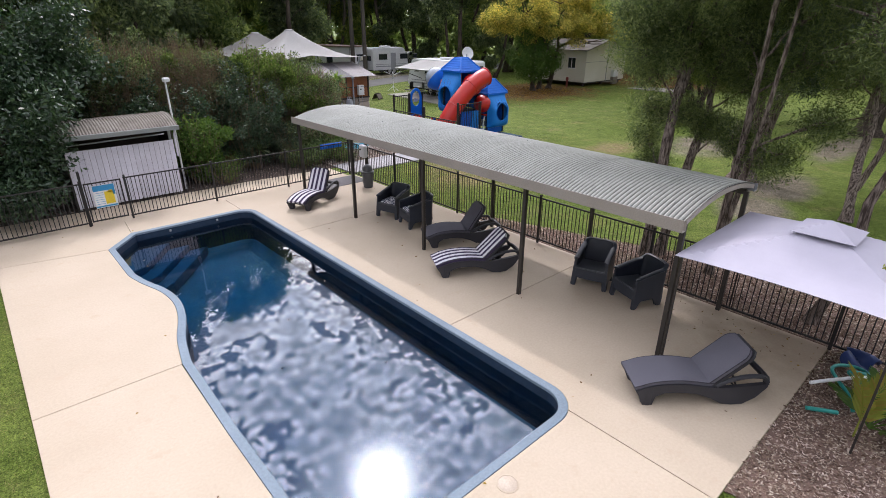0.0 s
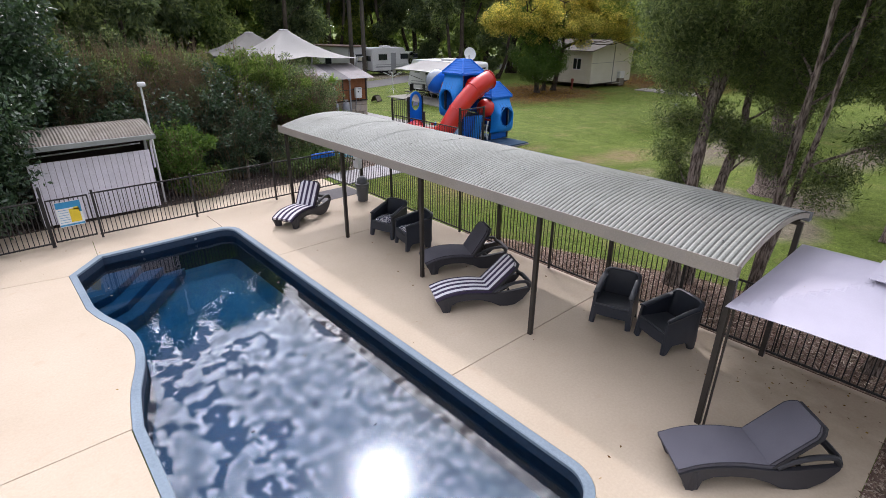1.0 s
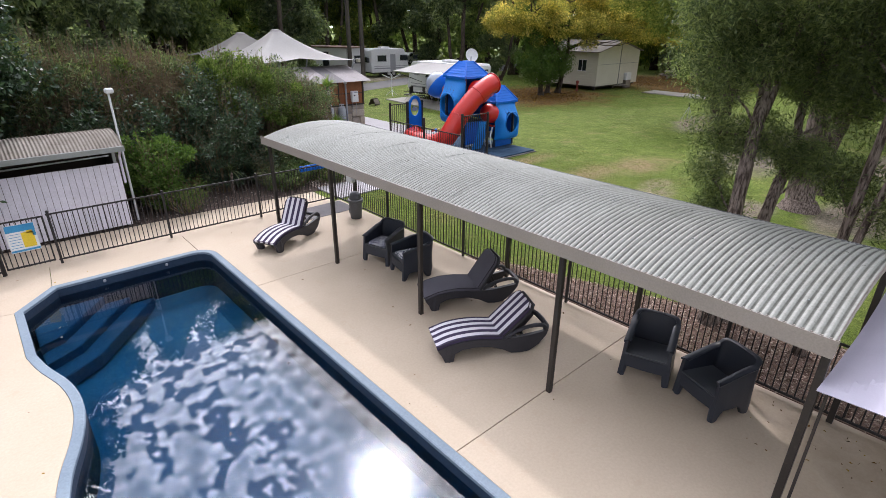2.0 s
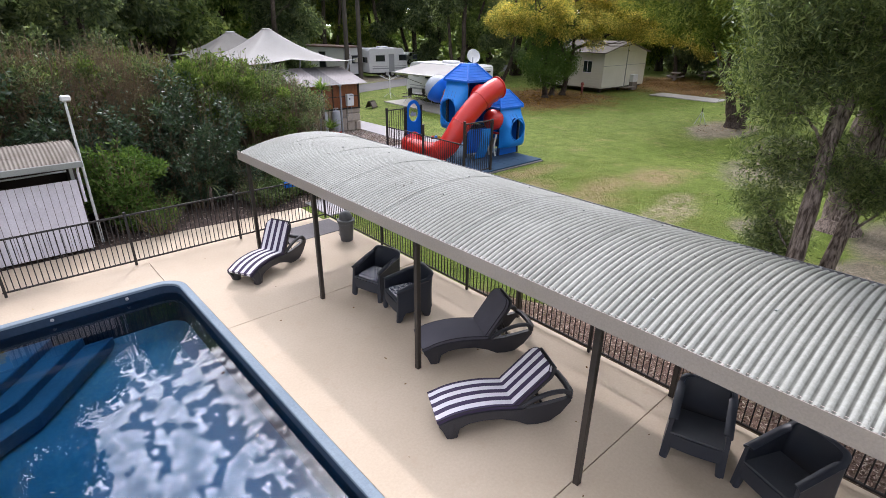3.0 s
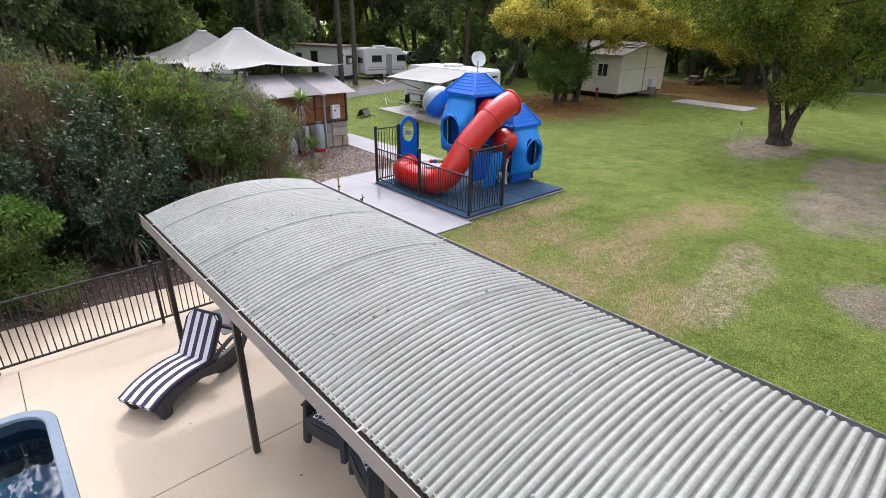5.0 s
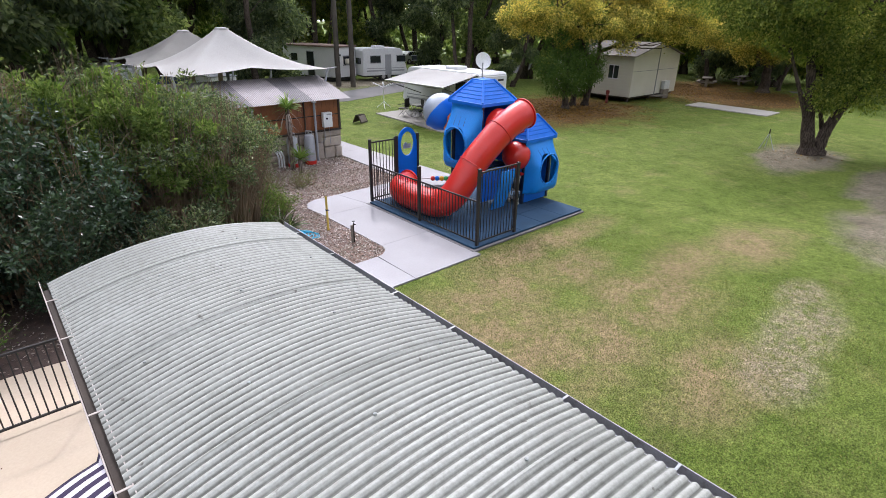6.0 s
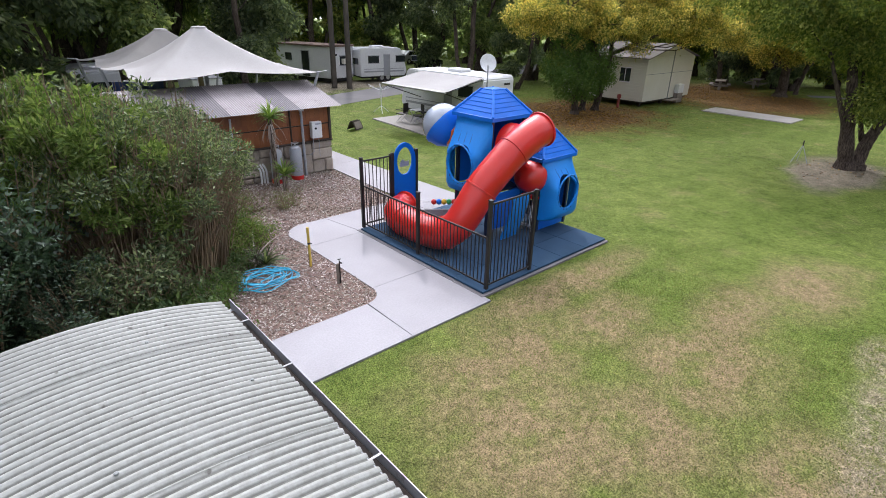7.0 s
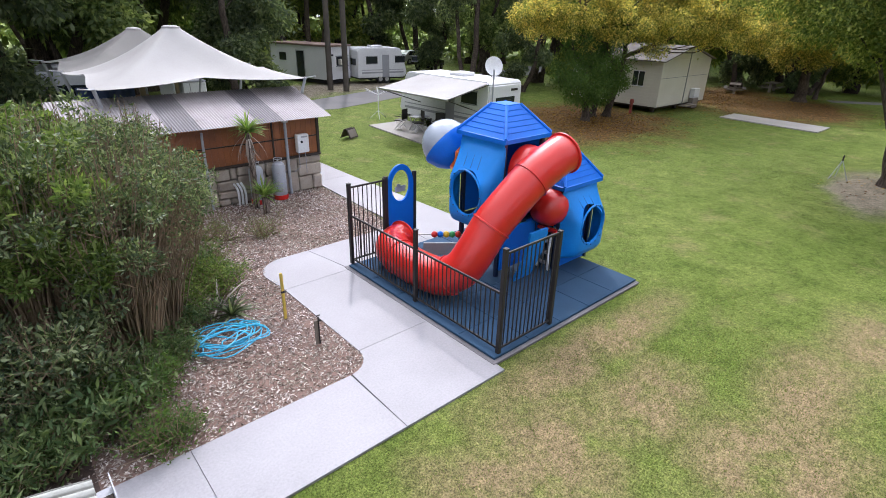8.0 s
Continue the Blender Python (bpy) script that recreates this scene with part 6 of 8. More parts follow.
part("dial", Mesh().lathe([(0.04, 0), (0.04, 0.02), (0, 0.025)], 12, m=Matrix.Rotation(radians(90), 3, "X"), c=(-0.06, -0.1, 0.32)), GLASS_DARK, mb)
part("label_bar", Mesh().box((0.04, -0.105, 0.47), (0.2, 0.006, 0.05), 0.001), VAN_GREY, mb)
part("conduit", Mesh().tube([(-0.12, 0.02, 0.0), (-0.12, 0.02, -0.5), (-0.3, 0.02, -0.6)], 0.015, 6).tube([(0.1, 0.02, 0.0), (0.1, 0.02, -0.7)], 0.012, 6), VAN_GREY, mb)
for x in (8.98, 8.28):
    gc = thing("gas_cylinder", "tall grey gas cylinder with a red base", "gas cylinder", pose(x, HY - 0.35, 0), "gas cylinders")
    part("tank", Mesh().lathe([(0.0, 0.08), (0.19, 0.08), (0.2, 0.12), (0.2, 0.98), (0.17, 1.08), (0.08, 1.14), (0.0, 1.15)], 20), GAS, gc, smooth=True)
    part("foot_ring", Mesh().lathe([(0.205, 0.0), (0.215, 0.0), (0.215, 0.14), (0.205, 0.14)], 20), RED, gc, "red base ring")
    part("collar", Mesh().tube([(0.12 * math.cos(a), 0.12 * math.sin(a), 1.24) for a in [i * 2 * math.pi / 12 for i in range(12)]], 0.012, 6, closed=True).tube([(0.12, 0, 1.1), (0.12, 0, 1.24)], 0.01, 5).tube([(-0.12, 0, 1.1), (-0.12, 0, 1.24)], 0.01, 5), GAS, gc)
    part("valve", Mesh().tube([(0, 0, 1.14), (0, 0, 1.22)], 0.03, 8), STEEL, gc)
pp = thing("drain_pipe", "three bent white plastic pipes at the hut wall", "pipe", pose(7.75, HY - 0.3, 0))
for k in range(3):
    part("pipe", Mesh().tube(spline([(0.10 * k, 0.1, -0.1), (0.10 * k, 0.08, 0.4), (0.10 * k - 0.05, 0.22, 0.62)], 4), 0.035, 8), WHITE_FIT, pp, smooth=True)

# ---- tensioned shade roof ----
tent = thing("shade_tent", "white twin-peaked tensioned fabric shade roof on steel poles", "shade tent")


def cone(x0, x1, y0, y1, pk, zc):
    cx, cy = pk[0], pk[1]

    def fn(u, v):
        a = 2 * math.pi * u
        ca, sa = math.cos(a), math.sin(a)
        hx, hy = (x1 - cx if ca > 0 else cx - x0), (y1 - cy if sa > 0 else cy - y0)
        k = 1 / max(abs(ca) / hx, abs(sa) / hy)
        q = abs(math.sin(2 * math.atan2(sa / hy, ca / hx)))
        e = k * (0.90 + 0.10 * q ** 2)
        r = 0.22 + (e - 0.22) * v
        lift = 0.16 * (1 - q) * v ** 3
        return (cx + ca * r, cy + sa * r, zc + lift + (pk[2] - zc) * ((1 - v) ** 1.75 * 0.93 + 0.07 * (1 - v)))
    return Mesh().sheet(fn, 64, 14, 0.012)


for y0, y1, py, pz in ((24.9, 30.15, 27.6, 4.70), (30.15, 34.8, 32.4, 4.50)):
    c = part("canopy", cone(4.95, 11.0, y0, y1, (7.85, py, pz), 3.26), TENT if py < 30 else TENT_GREYED, tent, "" if py < 30 else "greyer fabric peak, shade and dirt in its colour", smooth=True)
    part("peak_cap", Mesh().lathe([(0.27, -0.03), (0.26, 0.02), (0.18, 0.05), (0, 0.06)], 16, c=(7.85, py, pz)), TENT, c, smooth=True)
    part("mast", Mesh().tube([(7.85, py, 0), (7.85, py, pz - 0.05)], 0.07, 10), VAN_GREY, tent)
for x, y in ((4.95, 24.9), (11.0, 24.9), (4.95, 30.15), (11.0, 30.15), (4.95, 34.8), (11.0, 34.8)):
    s = 1 if x > 8 else -1
    part("edge_pole", Mesh().tube([(x - s * 0.75, y + (0.9 if y < 26 else 0.0), 0), (x - s * 0.05, y + 0.05, 3.3)], 0.05, 8), VAN_GREY, tent)
    part("tensioner", Mesh().tube([(x - s * 0.05, y, 3.28), (x + s * 0.3, y, 3.32)], 0.02, 6), GUTTER, tent)
for x in (7.25, 8.45):
    part("timber_post", Mesh().box((x, 30.2, 1.65), (0.17, 0.17, 3.3), 0.012), STAKE_TIMBER, tent, "pale timber post")
part("side_curtain", Mesh().sheet(lambda u, v: (5.2 + 1.7 * u, 29.7 + 0.05 * math.sin(u * 22), 0.06 + 2.75 * v), 26, 6, 0.012), NAVY_SHEET, tent, "dark blue canvas side curtain", smooth=True)
tl = thing("box_trailer", "white box trailer parked behind the shade roof", "trailer", pose(9.7, 35.6, 0))
part("body", Mesh().box((0.75, 1.2, 1.35), (1.5, 2.4, 1.5), 0.05), VAN_WHITE, tl)
part("roof_edge", Mesh().box((0.75, 1.2, 2.13), (1.54, 2.44, 0.06), 0.015), VAN_GREY, tl)
part("door_seam", Mesh().box((0.75, -0.005, 1.35), (0.03, 0.02, 1.4), 0.004).box((0.75, -0.005, 0.72), (1.4, 0.02, 0.05), 0.004), VAN_GREY, tl)
part("chassis", Mesh().box((0.75, 1.2, 0.52), (1.2, 2.3, 0.16), 0.02), TYRE, tl)
for x in (0.1, 1.4):
    w_ = part("wheel", Mesh().lathe([(0.17, -0.09), (0.29, -0.09), (0.31, -0.04), (0.31, 0.04), (0.29, 0.09), (0.17, 0.09)], 20, m=Matrix.Rotation(radians(90), 3, "Y"), c=(x, 1.3, 0.31)), TYRE, tl)
    part("rim", Mesh().lathe([(0, -0.07), (0.17, -0.08), (0.17, 0.08), (0, 0.07)], 16, m=Matrix.Rotation(radians(90), 3, "Y"), c=(x, 1.3, 0.31)), STEEL, w_)
kb = thing("camp_bench", "dark camp kitchen bench stacked with boxes under the shade roof", "bench", pose(6.9, 31.6, 0))
part("benchtop", Mesh().box((0, 0, 0.9), (2.4, 0.6, 0.05), 0.01), DARK_WOOD, kb)
for x in (-1.1, 1.1):
    part("leg", Mesh().box((x, 0, 0.44), (0.08, 0.5, 0.88), 0.01), DARK_WOOD, kb)
part("shelf", Mesh().box((0, 0.2, 1.75), (2.4, 0.35, 0.05), 0.01).box((-1.1, 0.3, 1.3), (0.06, 0.06, 0.9), 0.008).box((1.1, 0.3, 1.3), (0.06, 0.06, 0.9), 0.008), DARK_WOOD, kb)
for x, w_, h_, mt in ((-0.8, 0.5, 0.35, BLACK_STEEL), (-0.1, 0.45, 0.28, VAN_GREY), (0.6, 0.6, 0.4, CEDAR)):
    bx = tagged(new("storage_box", Mesh().box((0, 0, h_ / 2), (w_, 0.32, h_), 0.02).data("storage_box", mt)), "storage box standing on the camp kitchen shelf", "box", "boxes on the camp shelf")
    bx.matrix_basis = pose(6.9 + x, 31.8, 1.776)

tb = thing("picnic_table", "dark timber picnic table under the shade roof", "table", pose(7.2, 27.2, 0))
part("tabletop", Mesh().box((0, 0, 0.74), (1.8, 0.8, 0.05), 0.01), DARK_WOOD, tb)
for s in (-0.7, 0.7):
    part("leg", Mesh().box((s, 0, 0.36), (0.1, 0.7, 0.72), 0.01), DARK_WOOD, tb)
for s in (-0.65, 0.65):
    part("bench", Mesh().box((0, s, 0.44), (1.8, 0.28, 0.05), 0.01), DARK_WOOD, tb)

# ---- distant site ----
solo("road", Mesh().prism([(2, 44.5), (18, 40.2), (34, 45.5), (60, 53), (60, 48.0), (34, 41.5), (19, 36.8), (2, 40)], -0.1, -0.02), ASPHALT, "grey gravel driveway between the sites", "driveway", kind="structure")
solo("pavement", Mesh().prism([(36.2, 16.3), (38.5, 16.3), (38.8, 21.6), (36.6, 21.6)], -0.1, 0.02), OLD_CONCRETE, "bare concrete caravan slab in the lawn", "slab", kind="structure")
solo("pavement", Mesh().prism([(17.0, 24.6), (19.4, 24.6), (20.0, 31.4), (17.6, 31.4)], -0.1, 0.02), OLD_CONCRETE, "concrete slab under the caravan awning", "slab", kind="structure")


def wheel(parent, x, y, r=0.33, w=0.2):
    wv = part("wheel", Mesh().lathe([(r * 0.55, -w / 2), (r * 0.95, -w / 2), (r, -w / 4), (r, w / 4), (r * 0.95, w / 2), (r * 0.55, w / 2)], 20, m=Matrix.Rotation(radians(90), 3, "Y"), c=(x, y, r)), TYRE, parent)
    part("rim", Mesh().lathe([(0, -w / 2 + 0.02), (r * 0.55, -w / 2 + 0.01), (r * 0.55, w / 2 - 0.01), (0, w / 2 - 0.02)], 16, m=Matrix.Rotation(radians(90), 3, "Y"), c=(x, y, r)), STEEL, wv)


def caravan(m, label, L=6.4, W=2.3, H=2.6, body=None, slope=0.5):
    """A caravan whose length runs along local y; its door side faces -x."""
    ob = thing("caravan", label, "caravan", m)
    body = body or VAN_WHITE
    prof = [(0, 0.45), (L - 0.25, 0.45), (L, 0.75), (L - slope * 0.35, 1.55), (L - slope, H - 0.12), (L - slope - 0.2, H), (0.15, H), (0, H - 0.15)]
    k = len(prof)
    vs = [(x, y, z) for x in (0, W) for y, z in prof]
    b = bmesh.new()
    bv = [b.verts.new(p) for p in vs]
    b.faces.new(bv[:k][::-1])
    b.faces.new(bv[k:])
    for i in range(k):
        j = (i + 1) % k
        b.faces.new((bv[i], bv[j], bv[k + j], bv[k + i]))
    bmesh.ops.recalc_face_normals(b, faces=b.faces)
    bmesh.ops.bevel(b, geom=b.edges[:], offset=0.05, segments=2, affect="EDGES")
    me = bpy.data.meshes.new("body")
    b.to_mesh(me)
    me.materials.append(body)
    part("body", me, body, ob)
    for y0, wy, z0, wz in ((0.7, 1.0, 1.55, 0.55), (3.3, 0.9, 1.6, 0.5), (4.9, 0.5, 1.7, 0.35)):
        for x in (0.0, W):
            wv = part("window", Mesh().box((x, y0 + wy / 2, z0 + wz / 2), (0.05, wy, wz), 0.01), GLASS_DARK, ob)
            part("frame", Mesh().box((x, y0 + wy / 2, z0 + wz + 0.03), (0.06, wy + 0.1, 0.05), 0.006).box((x, y0 + wy / 2, z0 - 0.03), (0.06, wy + 0.1, 0.05), 0.006), VAN_GREY, wv)
    for x in (0.0, W):
        part("door", Mesh().box((x, 2.45, 1.35), (0.04, 0.62, 1.75), 0.01), VAN_GREY if W < 2.45 else GLASS_DARK, ob)
    part("end_window", Mesh().box((W / 2, -0.012, 1.65), (1.3, 0.03, 0.5), 0.01), GLASS_DARK, ob)
    part("front_window", Mesh().box((W / 2, L - 0.04, 1.35), (1.7, 0.05, 0.5), 0.01, m=None), GLASS_DARK, ob)
    for x in (0.0, W):
        for z, hh in ((0.85, 0.12), (1.06, 0.05)):
            part("stripe", Mesh().box((x, L / 2, z), (0.03, L * 0.86, hh), 0.002), VAN_GREY, ob, "grey side stripe")
    part("hatch", Mesh().box((W / 2, L * 0.45, H + 0.08), (0.8, 1.0, 0.18), 0.05), VAN_WHITE, ob)
    part("chassis", Mesh().box((W / 2, L / 2, 0.4), (W - 0.3, L - 0.3, 0.14), 0.02), TYRE, ob)
    for x in (0.15, W - 0.15):
        for y in (L * 0.45, L * 0.58):
            wheel(ob, x, y)
    part("drawbar", Mesh().tube([(W / 2 - 0.5, L - 0.2, 0.42), (W / 2, L + 1.1, 0.45)], 0.05, 6).tube([(W / 2 + 0.5, L - 0.2, 0.42), (W / 2, L + 1.1, 0.45)], 0.05, 6).tube([(W / 2, L + 1.0, 0.0), (W / 2, L + 1.0, 0.6)], 0.04, 6), BLACK_STEEL, ob)
    return ob


van = caravan(pose(19.9, 25.2, 0, 0, 0, 2), "white caravan parked beside a slab with its awning out", 6.3)
aw = part("awning", Mesh().sheet(lambda u, v: (-0.05 - 3.0 * u, 0.0 + 4.5 * v - 0.5 * u, 2.56 - 0.40 * u - 0.05 * math.sin(u * math.pi) * math.sin(v * math.pi)), 10, 10, 0.012), TENT, van, "white roll-out awning", smooth=True)
part("roll_bar", Mesh().tube([(-3.05, -0.52, 2.15), (-3.05, 4.02, 2.15)], 0.05, 8), STEEL, aw)
for y in (0.0, 4.45):
    part("arm", Mesh().tube([(-0.02, y + 0.1, 1.2), (-3.0, y - 0.45, 2.12)], 0.022, 6).tube([(-0.02, y, 2.5), (-3.0, y - 0.5, 2.16)], 0.022, 6), BLACK_STEEL, aw)
part("flue", Mesh().tube([(0.15, -0.1, 0.6), (0.15, -0.1, 3.15)], 0.035, 8), GAS, van)
dish = part("satellite_dish", Mesh().lathe([(0.0, 0.0), (0.2, 0.02), (0.38, 0.09), (0.45, 0.15), (0.44, 0.16), (0.36, 0.10), (0.18, 0.035), (0.0, 0.02)], 24, m=Matrix.Rotation(radians(72), 3, "X") @ Matrix.Rotation(radians(-25), 3, "Y"), c=(1.75, 1.4, 3.08)), VAN_WHITE, van, "white satellite dish", smooth=True)
part("bracket", Mesh().tube([(1.75, 1.45, 2.6), (1.75, 1.45, 3.05)], 0.03, 8), GAS, dish)
part("badge_bar", Mesh().box((1.75, -0.02, 2.2), (0.45, 0.02, 0.10), 0.002).box((1.2, -0.02, 1.75), (0.7, 0.02, 0.06), 0.002).box((1.75, -0.02, 1.4), (0.7, 0.02, 0.06), 0.002), BLACK_STEEL, van, "dark plain badge and stripes")


def camp_chair(m):
    ob = thing("camp_chair", "black folding camp chair on the concrete slab", "chair", m, "camp chairs")
    part("seat", Mesh().box((0, 0, 0.45), (0.5, 0.48, 0.04), 0.01), BLACK_STEEL, ob)
    part("backrest", Mesh().box((0, 0.24, 0.76), (0.5, 0.03, 0.5), 0.01), BLACK_STEEL, ob)
    for x in (-0.23, 0.23):
        part("leg", Mesh().tube([(x, -0.22, 0.0), (x, 0.22, 0.46)], 0.014, 6).tube([(x, 0.24, 0.0), (x, -0.2, 0.46)], 0.014, 6), STEEL, ob)
        part("arm", Mesh().box((x, 0, 0.66), (0.05, 0.46, 0.03), 0.008), BLACK_STEEL, ob)
    return ob


c0 = camp_chair(pose(18.3, 29.6, 0.02, 0, 0, 200))
copy_thing(c0, pose(18.6, 28.6, 0.02, 0, 0, 250))
copy_thing(c0, pose(18.9, 27.4, 0.02, 0, 0, 300))
ct = thing("camp_table", "small dark folding table beside camp chairs", "table", pose(18.9, 28.9, 0.02))
part("tabletop", Mesh().box((0, 0, 0.68), (0.9, 0.6, 0.03), 0.008), VAN_GREY, ct)
for x in (-0.4, 0.4):
    part("leg", Mesh().tube([(x, -0.25, 0), (x, 0.25, 0.67)], 0.015, 6).tube([(x, 0.25, 0), (x, -0.25, 0.67)], 0.015, 6), STEEL, ct)

caravan(pose(27.0, 48.5, 0, 0, 0, -100), "white striped caravan parked in the shade along the driveway", 4.4, 2.3, 2.75, VAN_WHITE, 0.55)
caravan(pose(5.0, 38.8, 0, 0, 0, -4), "grey caravan parked behind the shade tent", 5.0, 2.2, 2.5, VAN_PALE, 0.3)


def site_cabin(m):
    """A flat-roofed cabin: doorway on its local +x side, a window unit on its +y end."""
    W, L, H = 2.6, 6.6, 2.85
    ob = thing("site_cabin", "white flat-roofed site cabin with dark doorway by the driveway", "cabin", m)
    part("wall", Mesh().box((W / 2, L / 2, 0.35 + (H - 0.35) / 2), (W, L, H - 0.35), 0.02), VAN_WHITE, ob)
    part("roof", Mesh().box((W / 2, L / 2, H + 0.05), (W + 0.2, L + 0.25, 0.14), 0.02), RUST_EDGE, ob, "brown flat roof edge")
    part("base", Mesh().box((W / 2, L / 2, 0.2), (W - 0.3, L - 0.4, 0.32), 0.01), TYRE, ob)
    for x, y in ((0.02, 0.02), (W - 0.02, 0.02), (0.02, L - 0.02), (W - 0.02, L - 0.02)):
        part("corner_trim", Mesh().box((x, y, 0.35 + (H - 0.35) / 2), (0.09, 0.09, H - 0.36), 0.01), VAN_GREY, ob)
    door_ = part("door", Mesh().box((W + 0.005, 3.6, 1.40), (0.05, 0.85, 2.0), 0.01), GLASS_DARK, ob, "dark doorway")
    part("frame", Mesh().box((W + 0.01, 3.6, 2.44), (0.07, 1.0, 0.07), 0.01).box((W + 0.01, 3.14, 1.40), (0.07, 0.07, 2.05), 0.01).box((W + 0.01, 4.06, 1.40), (0.07, 0.07, 2.05), 0.01), VAN_GREY, door_)
    part("window", Mesh().box((W + 0.005, 1.5, 1.9), (0.05, 0.8, 0.6), 0.01), GLASS_DARK, ob)
    wv = part("window", Mesh().box((W / 2 - 0.35, L + 0.005, 1.75), (1.25, 0.05, 0.7), 0.01), GLASS_DARK, ob)
    part("frame", Mesh().box((W / 2 - 0.35, L + 0.03, 2.12), (1.4, 0.12, 0.07), 0.01).box((W / 2 - 0.35, L + 0.03, 1.36), (1.4, 0.12, 0.07), 0.01), VAN_GREY, wv)
    part("air_conditioner", Mesh().box((W / 2 - 0.2, L + 0.16, 1.68), (0.6, 0.34, 0.4), 0.02), CREAM, ob, "cream window air conditioner")
    part("vent", Mesh().box((W / 2 + 0.75, L + 0.02, 2.2), (0.3, 0.04, 0.14), 0.01), GLASS_DARK, ob)
    part("wall_box", Mesh().box((W / 2 - 1.0, L + 0.04, 0.8), (0.4, 0.08, 0.5), 0.01), VAN_WHITE, ob)


site_cabin(pose(25.0, 54.0, 0, 0, 0, -165))
cp = thing("carport", "dark open carport frame between the cabin and caravan", "carport", pose(24.5, 49.0, 0, 0, 0, -12))
for x, y in ((0, 0), (2.6, 0), (0, 3.0), (2.6, 3.0)):
    part("post", Mesh().box((x, y, 1.3), (0.1, 0.1, 2.6), 0.01), BLACK_STEEL, cp)
part("roof", Mesh().box((1.3, 1.5, 2.66), (3.0, 3.4, 0.12), 0.02), VAN_GREY, cp)
for k in range(3):
    part("rail", Mesh().box((0.65, 0, 0.35 + 0.3 * k), (1.3, 0.05, 0.08), 0.01), DARK_WOOD, cp)

caravan(pose(36.0, 64.0, 0, 0, 0, -40), "white caravan far off among the trees", 6.0)


def cabin(m, label, W=6.6, D=6.4, H=2.75):
    ob = thing("cabin", label, "cabin", m)
    z0 = 0.35
    part("wall", Mesh().box((W / 2, D / 2, z0 + H / 2), (W, D, H), 0.02), CREAM, ob)
    for k in range(13):
        part("board_line", Mesh().box((-0.006, D / 2, z0 + 0.2 + 0.2 * k), (0.02, D - 0.02, 0.016), 0.003), CREAM, ob)
    for k in range(6):
        part("stump", Mesh().box((0.4 + (W - 0.8) * (k % 3) / 2, 0.4 + (D - 0.8) * (k // 3), z0 / 2), (0.2, 0.2, z0), 0.01), DARK_WOOD, ob)
    part("floor_bearer", Mesh().box((W / 2, D / 2, z0 - 0.05), (W - 0.3, D - 0.3, 0.14), 0.01), DARK_WOOD, ob)
    rz, ov_ = z0 + H, 0.22
    gable = Mesh().prism([(0, 0), (W, 0), (W / 2, 0.75)], 0, 0.05).moved(pose(0, 0.05, rz, 90, 0, 0))
    part("gable", gable, CREAM, ob)
    for s in (0, 1):
        rf = Mesh().sheet(lambda u, v: ((-ov_ + (W / 2 + ov_) * u) if s == 0 else (W + ov_ - (W / 2 + ov_) * u), -ov_ + (D + 2 * ov_) * v, rz - 0.06 + 0.83 * u), 4, 4, 0.06)
        part("roof", rf, SHED_ROOF, ob, "weathered brown roof with fallen leaves")
    for x, y, wx, wy in ((-0.015, 1.1, 0.03, 0.75), (-0.015, 3.2, 0.03, 1.1)):
        wv = part("window", Mesh().box((x, y + wy / 2, z0 + 1.62), (wx, wy, 0.85), 0.006), GLASS_DARK, ob)
        part("frame", Mesh().box((x, y + wy / 2, z0 + 1.62), (0.05, 0.05, 0.9), 0.006).box((x, y + wy / 2, z0 + 2.07), (0.05, wy + 0.1, 0.05), 0.006).box((x, y + wy / 2, z0 + 1.17), (0.05, wy + 0.1, 0.05), 0.006), WHITE_BOARD, wv)
    part("cover_strip", Mesh().box((W * 0.52, -0.02, z0 + H / 2 + 0.2), (0.08, 0.04, H + 0.5), 0.006), DARK_STEEL, ob)
    part("panel_joint", Mesh().box((W / 2, -0.012, z0 + H * 0.62), (W, 0.02, 0.03), 0.004), DARK_STEEL, ob)
    ac = part("air_conditioner", Mesh().box((W * 0.70, -0.2, 0.95), (0.8, 0.32, 0.6), 0.03), VAN_WHITE, ob)
    part("bracket", Mesh().box((W * 0.70, -0.2, 0.32), (0.8, 0.3, 0.64), 0.02), TIMBER, ac)
    part("bracket", Mesh().box((W * 0.5, -0.45, 0.30), (1.6, 0.5, 0.06), 0.01), TIMBER, ac)
    return ob


cabin(pose(34.3, 24.6, 0), "cream clad gabled cabin raised on stumps among trees")

rp = thing("marker_post", "short red-brown painted post beside the cabin", "post", pose(33.2, 25.65, 0))
part("shaft", Mesh().tube([(0, 0, -0.05), (0, 0, 0.62)], 0.085, 12), RED_POST, rp)
part("cap", Mesh().lathe([(0.13, 0.60), (0.13, 0.76), (0.10, 0.82), (0.0, 0.84)], 14), RED_POST, rp, smooth=True)
solo("path", Mesh().prism([(51.4, 19.4), (53.4, 16.4), (56.0, 12.0), (57.4, 12.6), (54.8, 17.0), (52.4, 20.0)], -0.1, -0.02), ASPHALT, "grey gravel path at the far side of the lawn", "path", kind="structure")

